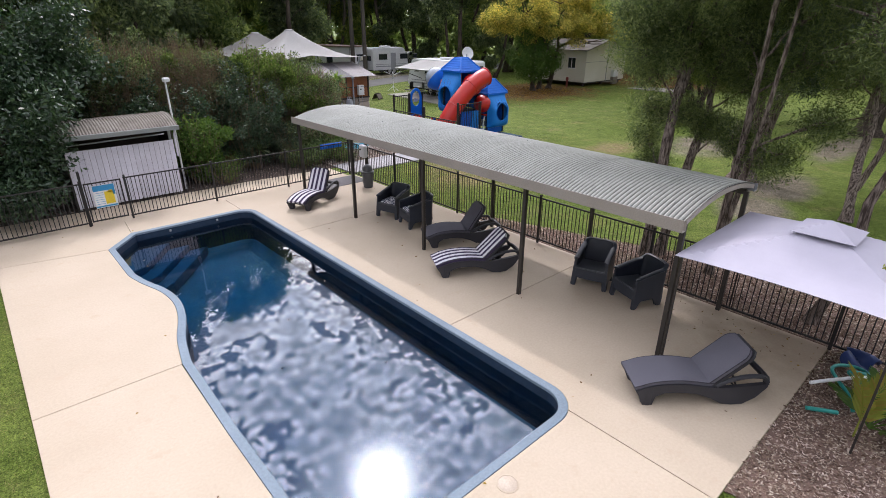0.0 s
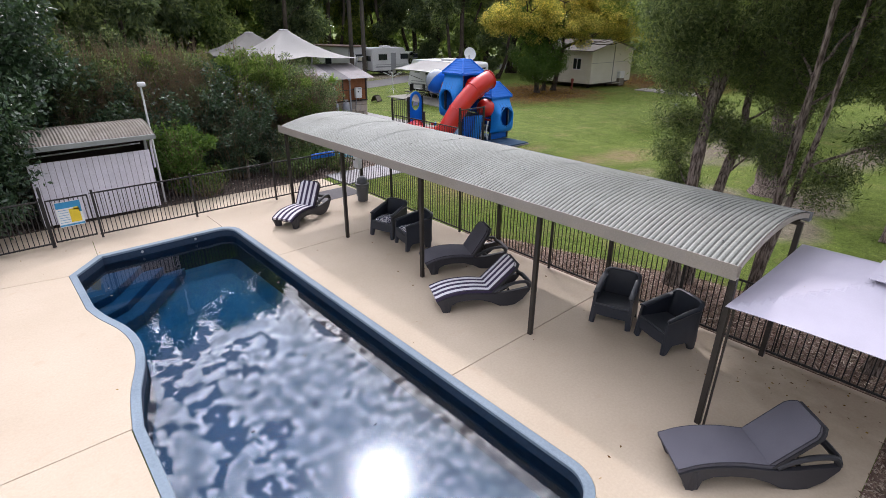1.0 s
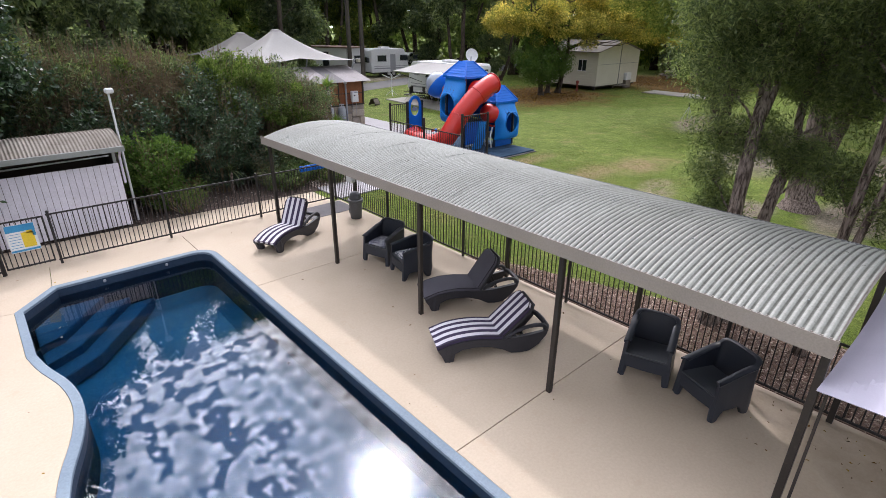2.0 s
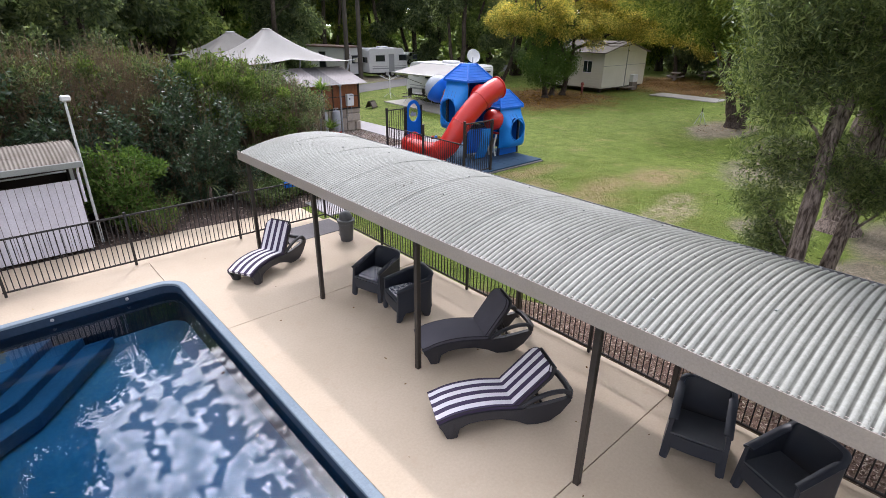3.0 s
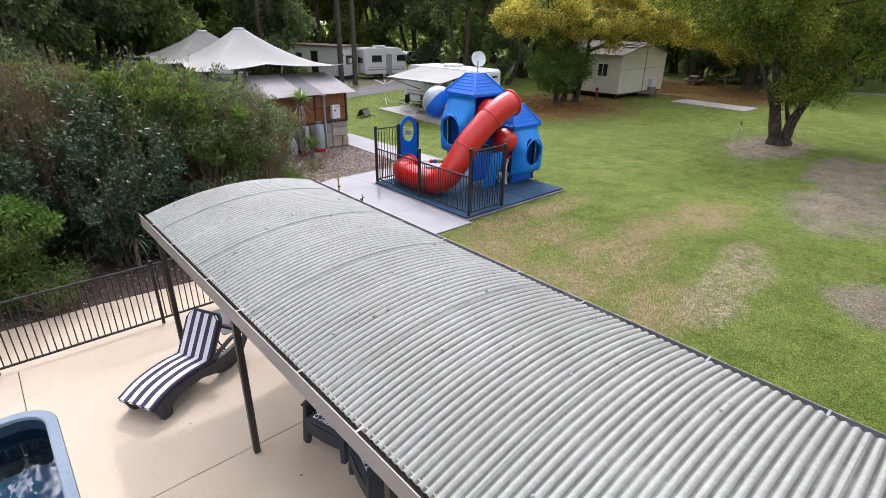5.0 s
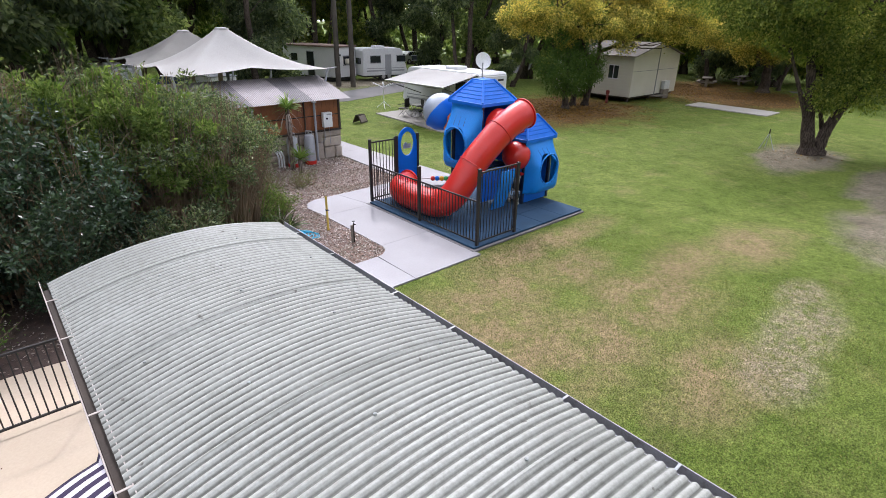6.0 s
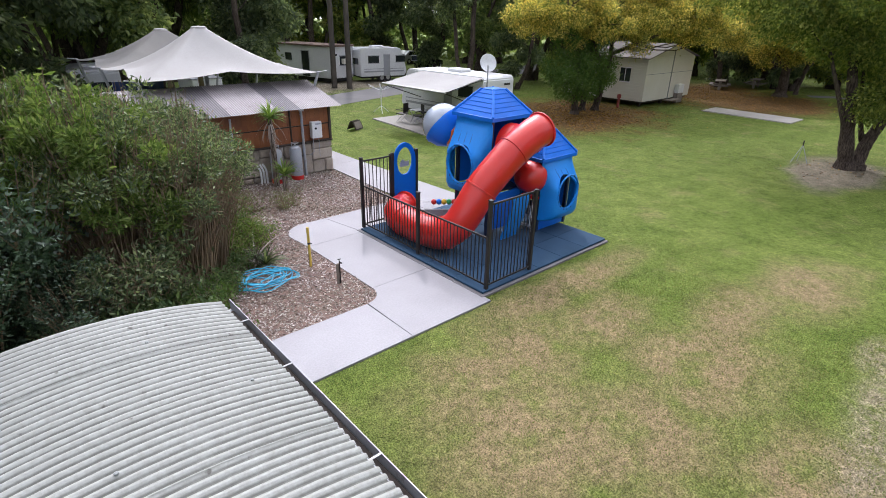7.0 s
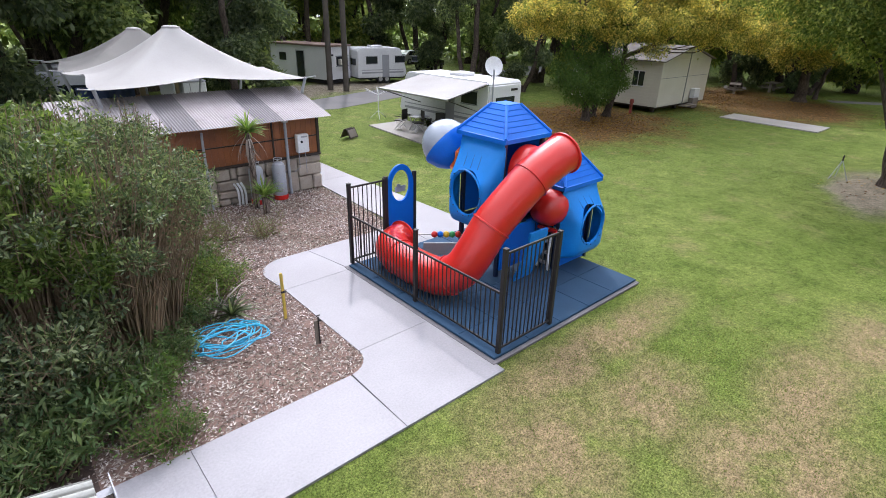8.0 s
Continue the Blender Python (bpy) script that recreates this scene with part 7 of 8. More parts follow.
af = thing("sandwich_board", "small dark folding sandwich board on the lawn", "sign board", pose(15.2, 29.4, 0, 0, 0, 25) @ Matrix.Diagonal((1.1, 1, 0.66, 1)))
for s in (-1, 1):
    part("board", Mesh().box((0, s * 0.16, 0.36), (0.62, 0.03, 0.66), 0.006, m=Matrix.Rotation(radians(s * 18), 3, "X")), DARK_WOOD, af)
    part("face", Mesh().box((0, s * 0.185, 0.37), (0.5, 0.008, 0.5), 0.002, m=Matrix.Rotation(radians(s * 18), 3, "X")), TIMBER, af)
cl = thing("clothes_airer", "white folding clothes airer with thin arms", "clothes airer", pose(19.2, 32.8, 0))
part("mast", Mesh().tube([(0, 0, 0.15), (0, 0, 1.6)], 0.025, 8), WHITE_FIT, cl)
for k in range(6):
    a = k * math.pi / 3
    part("arm", Mesh().tube([(0, 0, 1.25), (0.8 * math.cos(a), 0.8 * math.sin(a), 1.55)], 0.014, 5), WHITE_FIT, cl)
for k in range(3):
    a = k * 2 * math.pi / 3
    part("foot", Mesh().tube([(0, 0, 0.4), (0.5 * math.cos(a), 0.5 * math.sin(a), 0.0)], 0.018, 5), WHITE_FIT, cl)
tp = thing("sprinkler_tripod", "thin metal sprinkler tripod on the lawn", "sprinkler", pose(26.2, 13.0, 0))
for k in range(3):
    a = 0.4 + k * 2 * math.pi / 3
    part("leg", Mesh().tube([(0, 0, 0.72), (0.34 * math.cos(a), 0.34 * math.sin(a), 0.0)], 0.014, 6), GAS, tp)
part("nozzle", Mesh().tube([(0, 0, 0.68), (0, 0, 0.9)], 0.025, 8), BLACK_STEEL, tp)
for x, y, h in ((23.6, 43.3, 11.0), (22.9, 44.4, 12.0)):
    po = thing("power_pole", "tall grey timber pole beside the driveway", "pole", pose(x, y, 0), "poles by the driveway")
    part("shaft", Mesh().tube([(0, 0, 0), (0, 0, h)], [0.22, 0.16], 12), POLE_WOOD, po, smooth=True)


def car(m, label, paint):
    ob = thing("car", label, "car", m)
    prof = [(0, 0.35), (4.4, 0.35), (4.45, 0.7), (4.2, 0.88), (3.2, 0.98), (2.6, 1.45), (0.9, 1.5), (0.2, 1.0), (0, 0.85)]
    k = len(prof)
    vs = [(x, y, z) for y in (-0.85, 0.85) for x, z in prof]
    fs = [tuple(range(k)), tuple(range(k, 2 * k))[::-1]] + [(i, k + i, k + (i + 1) % k, (i + 1) % k) for i in range(k)]
    part("body", Mesh().add(vs, [f[::-1] for f in fs]), paint, ob)
    for s in (-0.86, 0.86):
        part("window", Mesh().add([(0.75, s, 1.0), (3.0, s, 1.02), (2.5, s, 1.38), (1.0, s, 1.42)], [(0, 1, 2, 3)]), GLASS_DARK, ob)
        for x in (0.85, 3.55):
            wv = part("wheel", Mesh().lathe([(0.18, -0.1), (0.3, -0.1), (0.32, 0), (0.3, 0.1), (0.18, 0.1)], 18, m=Matrix.Rotation(radians(90), 3, "X"), c=(x, s * 0.95, 0.32)), TYRE, ob)
            part("rim", Mesh().lathe([(0, -0.08), (0.18, -0.09), (0.18, 0.09), (0, 0.08)], 14, m=Matrix.Rotation(radians(90), 3, "X"), c=(x, s * 0.95, 0.32)), STEEL, wv)
    return ob


car(pose(38, 52, 0, 0, 0, 30), "dark parked car beyond the caravans", GLASS_DARK)
car(pose(41, 60, 0, 0, 0, 10), "silver parked car among the trees", STEEL)
pt = thing("picnic_table", "grey timber picnic table under far trees", "table", pose(50, 26, 0, 0, 0, 20), "far picnic tables")
part("tabletop", Mesh().box((0, 0, 0.74), (1.9, 0.8, 0.06), 0.01), TIMBER, pt)
for s in (-0.7, 0.7):
    part("leg", Mesh().box((s, 0, 0.36), (0.1, 1.3, 0.1), 0.01).box((s, 0, 0.36), (0.12, 0.2, 0.7), 0.01), TIMBER, pt)
for s in (-0.68, 0.68):
    part("bench", Mesh().box((0, s, 0.44), (1.9, 0.28, 0.05), 0.01), TIMBER, pt)
copy_thing(pt, pose(54, 24.5, 0, 0, 0, 5))


# ---- plants ----
def shrub(name, label, m, h, r, count, leaf_mat, seed, twigs=46, size=0.085, aspect=0.32, bare=0.3, lean=0.25, top=1.0, group="", twig_r=0.011, tuft=1.0):
    """A many-stemmed shrub: upright twigs from the ground with leaves towards their tips."""
    rng = np.random.default_rng(seed)
    ob = thing(name, label, "shrub", m, group)
    tw_ = Mesh()
    base, tip = [], []
    for _ in range(twigs):
        a, q = rng.uniform(0, 2 * math.pi), math.sqrt(rng.random())
        b = Vector((math.cos(a) * q * r * 0.5, math.sin(a) * q * r * 0.5, -0.02))
        hh = h * (1.0 - 0.35 * q ** 2) * rng.uniform(0.72, 1.06)
        t = Vector((math.cos(a) * q * r + rng.normal() * lean * 0.4, math.sin(a) * q * r + rng.normal() * lean * 0.4, hh))
        mid = b.lerp(t, 0.5) + Vector((rng.normal() * 0.08, rng.normal() * 0.08, 0))
        tw_.tube([b, mid, t], [twig_r * 1.5, twig_r, twig_r * 0.35], 4, caps=False)
        for k in range(3):
            s = rng.uniform(0.45, 0.85)
            p0 = b.lerp(t, s)
            p1 = p0 + Vector((rng.normal() * 0.22, rng.normal() * 0.22, rng.uniform(0.15, 0.5)))
            tw_.tube([p0, p1], [twig_r * 0.6, twig_r * 0.25], 3, caps=False)
            base.append(p0)
            tip.append(p1)
        base.append(b.lerp(t, bare))
        tip.append(t)
    part("trunk", tw_, TWIG, ob)
    base, tip = np.array([tuple(p) for p in base]), np.array([tuple(p) for p in tip])
    w = rng.random(len(base)) ** tuft + 0.03
    i = rng.choice(len(base), count, p=w / w.sum())
    s = rng.random(count) ** 0.6
    P = base[i] + (tip[i] - base[i]) * s[:, None] + rng.normal(size=(count, 3)) * 0.09
    P[:, 2] = np.clip(P[:, 2], 0.03, None)
    N = rng.normal(size=(count, 3)) + np.array([0, 0, 0.35])
    N /= np.linalg.norm(N, axis=1)[:, None]
    leaves("foliage", P, N, size, leaf_mat, ob, aspect=aspect, seed=seed + 3, spread=0.5)
    return ob


def rosette(parent, name, n, length, width, mat, seed, c=(0, 0, 0), up=0.6, droop=0.5, lab=""):
    """Long arching blades that rise from one point."""
    rng = np.random.default_rng(seed)
    m = Mesh()
    for _ in range(n):
        a = rng.uniform(0, 2 * math.pi)
        e = up + rng.normal() * 0.35
        L = length * rng.uniform(0.7, 1.15)
        d = Vector((math.cos(a), math.sin(a), 0))
        side = Vector((-d.y, d.x, 0))
        pts = []
        p, ang = Vector(c), e
        for k in range(6):
            pts.append(p.copy())
            p = p + (d * math.cos(ang) + Vector((0, 0, math.sin(ang)))) * L / 5
            ang -= droop * (0.35 + 0.3 * rng.random())
        vs, fs = [], []
        for k, q in enumerate(pts):
            w = width * (0.5 + 0.5 * min(k, 1)) * (1 - k / 5) ** 0.6 / 2 + 0.001
            vs += [q - side * w, q + side * w + Vector((0, 0, w * 0.3))]
        for k in range(5):
            fs.append((2 * k, 2 * k + 1, 2 * k + 3, 2 * k + 2))
        m.add(vs, fs)
    return part(name, m, mat, parent, lab)


def canopy_shrub(label, m, h, r, count, leaf_mat, seed, stems=60, size=0.1, aspect=0.34, low=0.55, clump=(0.15, 0.32), lumps=45, stray=0.15, group="", twig_r=0.012):
    """A shrub whose stems fan out from the ground and carry leafy clumps above a height of low."""
    rng = np.random.default_rng(seed)
    ob = thing("shrub", label, "shrub", m, group)
    tw_ = Mesh()
    lines = []
    for _ in range(stems):
        a, q = rng.uniform(0, 2 * math.pi), math.sqrt(rng.random())
        b = Vector((math.cos(a) * q * r * 0.32, math.sin(a) * q * r * 0.32, -0.02))
        t = Vector((math.cos(a) * q * r, math.sin(a) * q * r, h * (1.0 - 0.3 * q ** 2) * rng.uniform(0.8, 1.05)))
        mid = b.lerp(t, 0.5) + Vector((-math.cos(a) * q * 0.12 + rng.normal() * 0.07, -math.sin(a) * q * 0.12 + rng.normal() * 0.07, 0.06))
        tw_.tube([b, mid, t], [twig_r * 1.6, twig_r, twig_r * 0.35], 4, caps=False)
        for _k in range(2):
            p0 = mid.lerp(t, rng.uniform(0.1, 0.8))
            p1 = p0 + Vector((rng.normal() * 0.2, rng.normal() * 0.2, rng.uniform(0.12, 0.4)))
            tw_.tube([p0, p1], [twig_r * 0.6, twig_r * 0.25], 3, caps=False)
        lines.append((b, mid, t))
    part("trunk", tw_, TWIG, ob)
    cs, rs = [], []
    for _ in range(lumps):
        b, mid, t = lines[int(rng.integers(0, stems))]
        k = rng.uniform(low, 1.02)
        p = b.lerp(mid, k * 2) if k < 0.5 else mid.lerp(t, k * 2 - 1)
        out = Vector((p.x, p.y, 0)) * 0.12
        cs.append(tuple(p + out + Vector(rng.normal(size=3)) * 0.08))
        rs.append(rng.uniform(*clump))
    n = int(count * stray)
    P, N = clumps(rng, cs, rs, count - n, 0.3, 0.8)
    pick = rng.integers(0, stems, n)
    k = rng.random(n) ** 0.6
    Q = np.array([tuple(lines[i][1].lerp(lines[i][2], v)) for i, v in zip(pick, k)]) + rng.normal(size=(n, 3)) * 0.06
    M = rng.normal(size=(n, 3))
    M /= np.linalg.norm(M, axis=1)[:, None]
    P, N = np.vstack([P, Q]), np.vstack([N, M])
    P[:, 2] = np.clip(P[:, 2], 0.03, None)
    N[:, 2] += 0.3
    leaves("foliage", P, N, size, leaf_mat, ob, aspect=aspect, seed=seed + 3, spread=0.55)
    return ob


HEDGE = "hedge shrubs behind the pool"
h1 = canopy_shrub("tall twiggy grey-green hedge shrub with bare brown stems", pose(4.3, 18.6, 0), 3.35, 1.2, 5400, LEAF_HEDGE, 40, 230, size=0.085, aspect=0.36, low=0.78, lumps=34, stray=0.25, group=HEDGE)
h2 = canopy_shrub("tall leafy grey-green hedge shrub", pose(2.5, 17.9, 0), 4.15, 1.25, 9000, LEAF_HEDGE, 41, 180, size=0.10, aspect=0.34, low=0.68, clump=(0.18, 0.38), lumps=52, group=HEDGE)
h3 = canopy_shrub("dense dark hedge shrub with leaves to the ground", pose(1.0, 17.2, 0), 3.6, 1.3, 10500, LEAF_DARK, 42, 50, size=0.11, aspect=0.42, low=0.1, clump=(0.22, 0.42), lumps=60, stray=0.1, group=HEDGE)
h5 = canopy_shrub("bushy grey-green hedge shrub with leaves to the ground", pose(2.5, 16.4, 0), 1.7, 1.1, 9000, LEAF_HEDGE, 44, 60, size=0.10, aspect=0.34, low=0.08, clump=(0.2, 0.36), lumps=58, stray=0.2, group=HEDGE)
h6 = canopy_shrub("tall twiggy shrub with rusty brown seed heads", pose(-1.3, 18.2, 0), 4.7, 1.25, 4500, LEAF_RUST, 45, 260, size=0.07, aspect=0.3, low=0.7, clump=(0.12, 0.26), lumps=44, stray=0.6, group=HEDGE, twig_r=0.011)
h4 = canopy_shrub("bright green topped climber over the hedge", pose(2.0, 18.9, 0), 4.4, 1.25, 8500, LEAF_LIME, 43, 60, size=0.145, aspect=0.3, low=0.74, clump=(0.16, 0.34), lumps=38, stray=0.12, group=HEDGE)


def again(ob, x, y, turn, sx=1.0, sz=1.0):
    copy_thing(ob, pose(x, y, 0, 0, 0, turn) @ Matrix.Diagonal((sx, sx, sz, 1)))


for src, x, y, a, sx, sz in ((h6, -2.7, 18.0, 100, 1.0, 0.98), (h6, -0.1, 18.3, 200, 0.9, 0.95), (h6, -3.9, 18.4, 300, 1.1, 1.0), (h6, -0.9, 17.9, 20, 0.8, 0.94), (h1, 3.6, 17.3, 70, 0.95, 1.0), (h1, 3.5, 19.9, 200, 1.05, 1.12), (h4, 2.6, 17.4, 140, 0.85, 0.86), (h2, 4.6, 20.4, 130, 0.95, 0.86), (h1, 4.9, 19.4, 15, 0.75, 0.9),
                             (h5, 3.3, 16.2, 150, 0.6, 0.4), (h2, 1.4, 19.0, 50, 1.1, 1.06), (h3, -0.6, 17.5, 220, 1.1, 1.05), (h3, 0.2, 16.4, 100, 0.8, 0.72),
                             (h2, 0.0, 18.8, 280, 1.1, 1.08), (h1, -1.2, 18.9, 320, 1.15, 1.38), (h3, -2.0, 17.4, 10, 1.1, 1.0), (h4, -0.2, 19.4, 80, 1.0, 1.02), (h1, -2.6, 18.6, 170, 1.1, 1.40),
                             (h2, -3.6, 18.2, 240, 1.2, 1.2), (h3, -4.6, 17.6, 300, 1.2, 1.0), (h3, -3.2, 17.2, 60, 0.9, 0.8), (h4, -4.0, 19.8, 200, 1.1, 1.1), (h3, 1.6, 16.2, 250, 0.6, 0.45),
                             (h4, 3.4, 21.4, 190, 1.0, 0.85), (h2, 5.0, 21.6, 90, 0.8, 0.78), (h3, 2.2, 21.0, 10, 1.2, 1.0), (h3, -5.9, 18.4, 30, 1.3, 1.1), (h4, 3.0, 18.9, 40, 0.85, 0.88), (h4, 1.2, 18.3, 130, 0.8, 0.98), (h4, -1.9, 18.3, 220, 0.8, 1.0), (h4, 2.3, 17.7, 310, 0.6, 0.94), (h1, 4.1, 17.7, 250, 0.8, 0.92)):
    again(src, x, y, a, sx, sz)

canopy_shrub("bright green leafy shrub beside the shed", pose(-1.95, 15.5, 0), 2.35, 0.85, 7500, LEAF_BRIGHT, 50, 40, size=0.12, aspect=0.36, low=0.15, clump=(0.16, 0.34), lumps=42)
shrub("shrub", "small green shrub outside the pool fence", pose(-1.35, 14.95, 0), 0.75, 0.5, 1800, LEAF_BRIGHT, 51, 26, size=0.07, bare=0.02)
w5 = shrub("shrub", "leafy green weeds at the hedge's foot", pose(2.75, 15.75, 0), 0.6, 0.7, 1500, LEAF_WEED, 59, 30, size=0.16, aspect=0.24, bare=0.02, group="weeds below the hedge")
for x, y, a, sx, sz in ((3.25, 16.25, 80, 0.8, 0.8), (2.2, 15.4, 150, 0.9, 1.0), (3.95, 16.75, 210, 0.7, 0.6), (1.7, 15.15, 300, 0.8, 0.8), (4.5, 17.6, 20, 0.6, 0.6), (3.66, 15.05, 120, 0.35, 0.3), (3.3, 15.1, 200, 0.4, 0.3), (5.55, 19.0, 10, 0.7, 0.5), (5.2, 19.6, 60, 0.8, 0.7)):
    again(w5, x, y, a, sx, sz)
shrub("shrub", "low dark green shrub below the hedge", pose(1.6, 15.6, 0), 0.7, 0.6, 2000, LEAF_HEDGE, 52, 26, size=0.07, bare=0.02)
shrub("shrub", "low green shrub at the hedge's foot", pose(3.3, 15.9, 0), 0.55, 0.6, 2400, LEAF_BRIGHT, 53, 26, size=0.07, bare=0.02)
shrub("shrub", "lime green low shrub beside the mulch", pose(4.95, 18.2, 0), 0.75, 0.7, 3800, LEAF_LIME, 54, 40, size=0.08, bare=0.02)
wd = shrub("shrub", "thin grassy green weeds in the mulch", pose(6.4, 21.3, 0), 0.26, 0.6, 700, LEAF_LIME, 55, 24, size=0.09, aspect=0.12, bare=0.02)
again(wd, 7.35, 20.9, 70, 0.8, 0.9)
again(wd, 5.7, 20.3, 150, 0.9, 0.8)
shrub("shrub", "small green weeds by the path edge", pose(3.35, 14.95, 0), 0.28, 0.5, 900, LEAF_BRIGHT, 56, 20, size=0.07, bare=0.02)

fx = thing("flax_plant", "dark spiky flax with pale old leaves beside the mulch", "plant", pose(5.25, 17.55, 0))
rosette(fx, "foliage", 60, 0.6, 0.05, LEAF_HEDGE, 60, up=0.75, droop=0.35)
rosette(fx, "dry_foliage", 24, 0.75, 0.05, CHIP_PALE, 61, c=(-0.15, 0.2, 0.05), up=0.9, droop=0.3, lab="pale dry leaves")
for x, y, h, n, s in ((8.05, 22.95, 2.18, 80, 1), (8.06, 22.35, 0.5, 50, 2)):
    yu = thing("yucca", "yucca with spiky crown on a shaggy trunk" if h > 1 else "short young yucca with a spiky crown", "yucca", pose(x, y, 0))
    part("trunk", Mesh().tube([(0, 0, -0.02), (0.02, 0.01, h * 0.5), (0, 0, h)], [0.10, 0.09, 0.08], 8), BARK, yu)
    rosette(yu, "crown", n + 40, 0.62, 0.055, LEAF_SPEAR, 62 + s, c=(0, 0, h), up=0.75, droop=0.3)
    if h > 1:
        rosette(yu, "skirt", 60, 0.85, 0.04, CHIP_PALE, 66, c=(0, 0, h - 0.05), up=-1.25, droop=0.35, lab="dead hanging leaves")
co = thing("cordyline", "cordyline with arching leaves in front of the hedge", "plant", pose(0.25, 15.75, 0))
part("trunk", Mesh().tube([(0, 0, 0), (0.02, 0, 0.75)], [0.05, 0.035], 8), BARK, co)
rosette(co, "crown", 46, 0.55, 0.045, LEAF_HEDGE, 68, c=(0.02, 0, 0.75), up=0.7, droop=0.4)
pal = thing("palm", "young palm with yellowing fronds in the near bed", "palm", pose(0.26, -2.58, 0))


def frond(parent, a, e, L, n, mat, seed, c=(0, 0, 0)):
    rng = np.random.default_rng(seed)
    m = Mesh()
    d = Vector((math.cos(a), math.sin(a), 0))
    side = Vector((-d.y, d.x, 0))
    p, ang, pts = Vector(c), e, []
    for k in range(9):
        pts.append(p.copy())
        p = p + (d * math.cos(ang) + Vector((0, 0, math.sin(ang)))) * L / 8
        ang -= 0.09
    m.tube(pts, [0.012 * (1 - k / 10) for k in range(9)], 5)
    for k in range(n):
        s = 0.25 + 0.75 * k / n
        i = min(int(s * 8), 7)
        q = pts[i].lerp(pts[i + 1], s * 8 - i)
        ax = (pts[i + 1] - pts[i]).normalized()
        for sg in (-1, 1):
            v = (side * sg * 0.75 + ax * 0.8 + Vector((0, 0, 0.1 * rng.normal()))).normalized() * L * 0.34 * (1.1 - 0.6 * s)
            w = ax.cross(v).normalized().cross(v).normalized() * 0.027
            m.add([q, q + v * 0.5 + w, q + v, q + v * 0.5 - w], [(0, 1, 2, 3)])
    part("frond", m, mat, parent)


for k, (a, e, L) in enumerate(((2.4, 1.62, 1.1), (-0.6, 1.60, 1.1), (0.2, 0.9, 0.9), (-0.6, 0.7, 0.95), (-1.4, 0.8, 0.9), (0.8, 0.5, 0.8), (-2.2, 0.6, 0.7), (-0.1, 0.4, 0.8))):
    frond(pal, a, e, L, 26, FROND if k < 2 else LEAF_BRIGHT, 70 + k, (0.35 if k > 1 else 0.0, 0.0 if k < 2 else -0.1, 0.02))

# ---- trees ----
GUM = dict(aspect=0.16, droop=0.15, spread=0.95, clump=(0.25, 0.6), per=16, twigs=5)
tree("tree", "two-stemmed willow myrtle beside the pool fence with low sprays", [((3.85, 2.30, 0), [(4.06, 2.36, 2.4), (4.28, 2.42, 3.5), (4.5, 2.5, 4.3), (4.6, 2.6, 6.4)], 0.135), ((4.28, 2.42, 3.3), [(4.7, 2.35, 4.4), (5.0, 2.2, 6.0)], 0.075), ((4.15, 2.12, 0), [(4.62, 2.0, 2.3), (5.0, 1.95, 3.1), (5.25, 2.08, 3.8), (5.7, 2.0, 6.0)], 0.115)],
     [((4.42, 2.88, 2.1), 0.32), ((4.25, 2.7, 1.7), 0.28), ((4.5, 3.0, 2.6), 0.22), ((4.6, 2.4, 3.2), 0.45), ((4.9, 1.6, 2.9), 0.5), ((4.3, 3.0, 3.3), 0.3), ((3.5, 2.9, 4.6), 0.55), ((3.3, 2.9, 5.4), 0.75), ((4.0, 2.9, 4.2), 0.6), ((4.0, 2.8, 5.6), 0.9), ((4.2, 2.5, 4.8), 0.8), ((4.9, 2.2, 5.4), 1.2), ((5.3, 2.0, 4.6), 0.9), ((5.2, 1.4, 5.9), 1.3), ((4.0, 1.9, 6.6), 1.4), ((5.6, 2.8, 4.6), 0.7), ((5.2, 1.2, 3.9), 0.6)], LEAF_GUM, BARK, 120000, 0.098, seed=80, **GUM)
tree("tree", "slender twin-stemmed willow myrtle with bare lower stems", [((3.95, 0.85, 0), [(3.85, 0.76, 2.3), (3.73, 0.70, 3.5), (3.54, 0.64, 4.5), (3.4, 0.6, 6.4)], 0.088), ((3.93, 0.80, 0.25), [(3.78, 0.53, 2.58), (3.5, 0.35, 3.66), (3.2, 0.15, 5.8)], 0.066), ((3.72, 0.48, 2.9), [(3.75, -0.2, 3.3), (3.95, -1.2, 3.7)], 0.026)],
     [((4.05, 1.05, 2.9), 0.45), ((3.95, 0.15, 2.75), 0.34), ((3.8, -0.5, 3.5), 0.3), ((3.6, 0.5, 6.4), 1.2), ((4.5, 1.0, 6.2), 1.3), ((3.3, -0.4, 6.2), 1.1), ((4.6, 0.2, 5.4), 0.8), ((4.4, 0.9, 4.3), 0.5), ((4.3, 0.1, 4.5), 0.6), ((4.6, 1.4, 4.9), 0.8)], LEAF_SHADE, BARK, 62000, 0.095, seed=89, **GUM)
tree("tree", "thick-trunked shade tree at the lawn's bare edge", [((12.6, 3.3, 0), (12.8, 3.3, 4.6), 0.40), ((12.9, 3.1, 0.4), (14.0, 2.4, 5.2), 0.26)],
     [((12.0, 2.6, 4.4), 1.4), ((13.5, 2.2, 4.3), 1.7), ((15.0, 1.0, 4.5), 1.9), ((12.6, 1.6, 5.8), 2.0), ((14.5, 2.2, 6.4), 2.2), ((16.4, -0.5, 4.9), 2.0), ((11.2, 2.0, 6.2), 1.7), ((13.8, 0.0, 6.6), 2.3), ((11.6, 0.4, 5.4), 1.5), ((17.6, 1.0, 5.6), 2.0), ((13.0, 2.0, 8.2), 2.4), ((10.8, 3.0, 4.8), 0.9)], LEAF_DARK, BARK, 80000, 0.16, seed=81, **GUM)
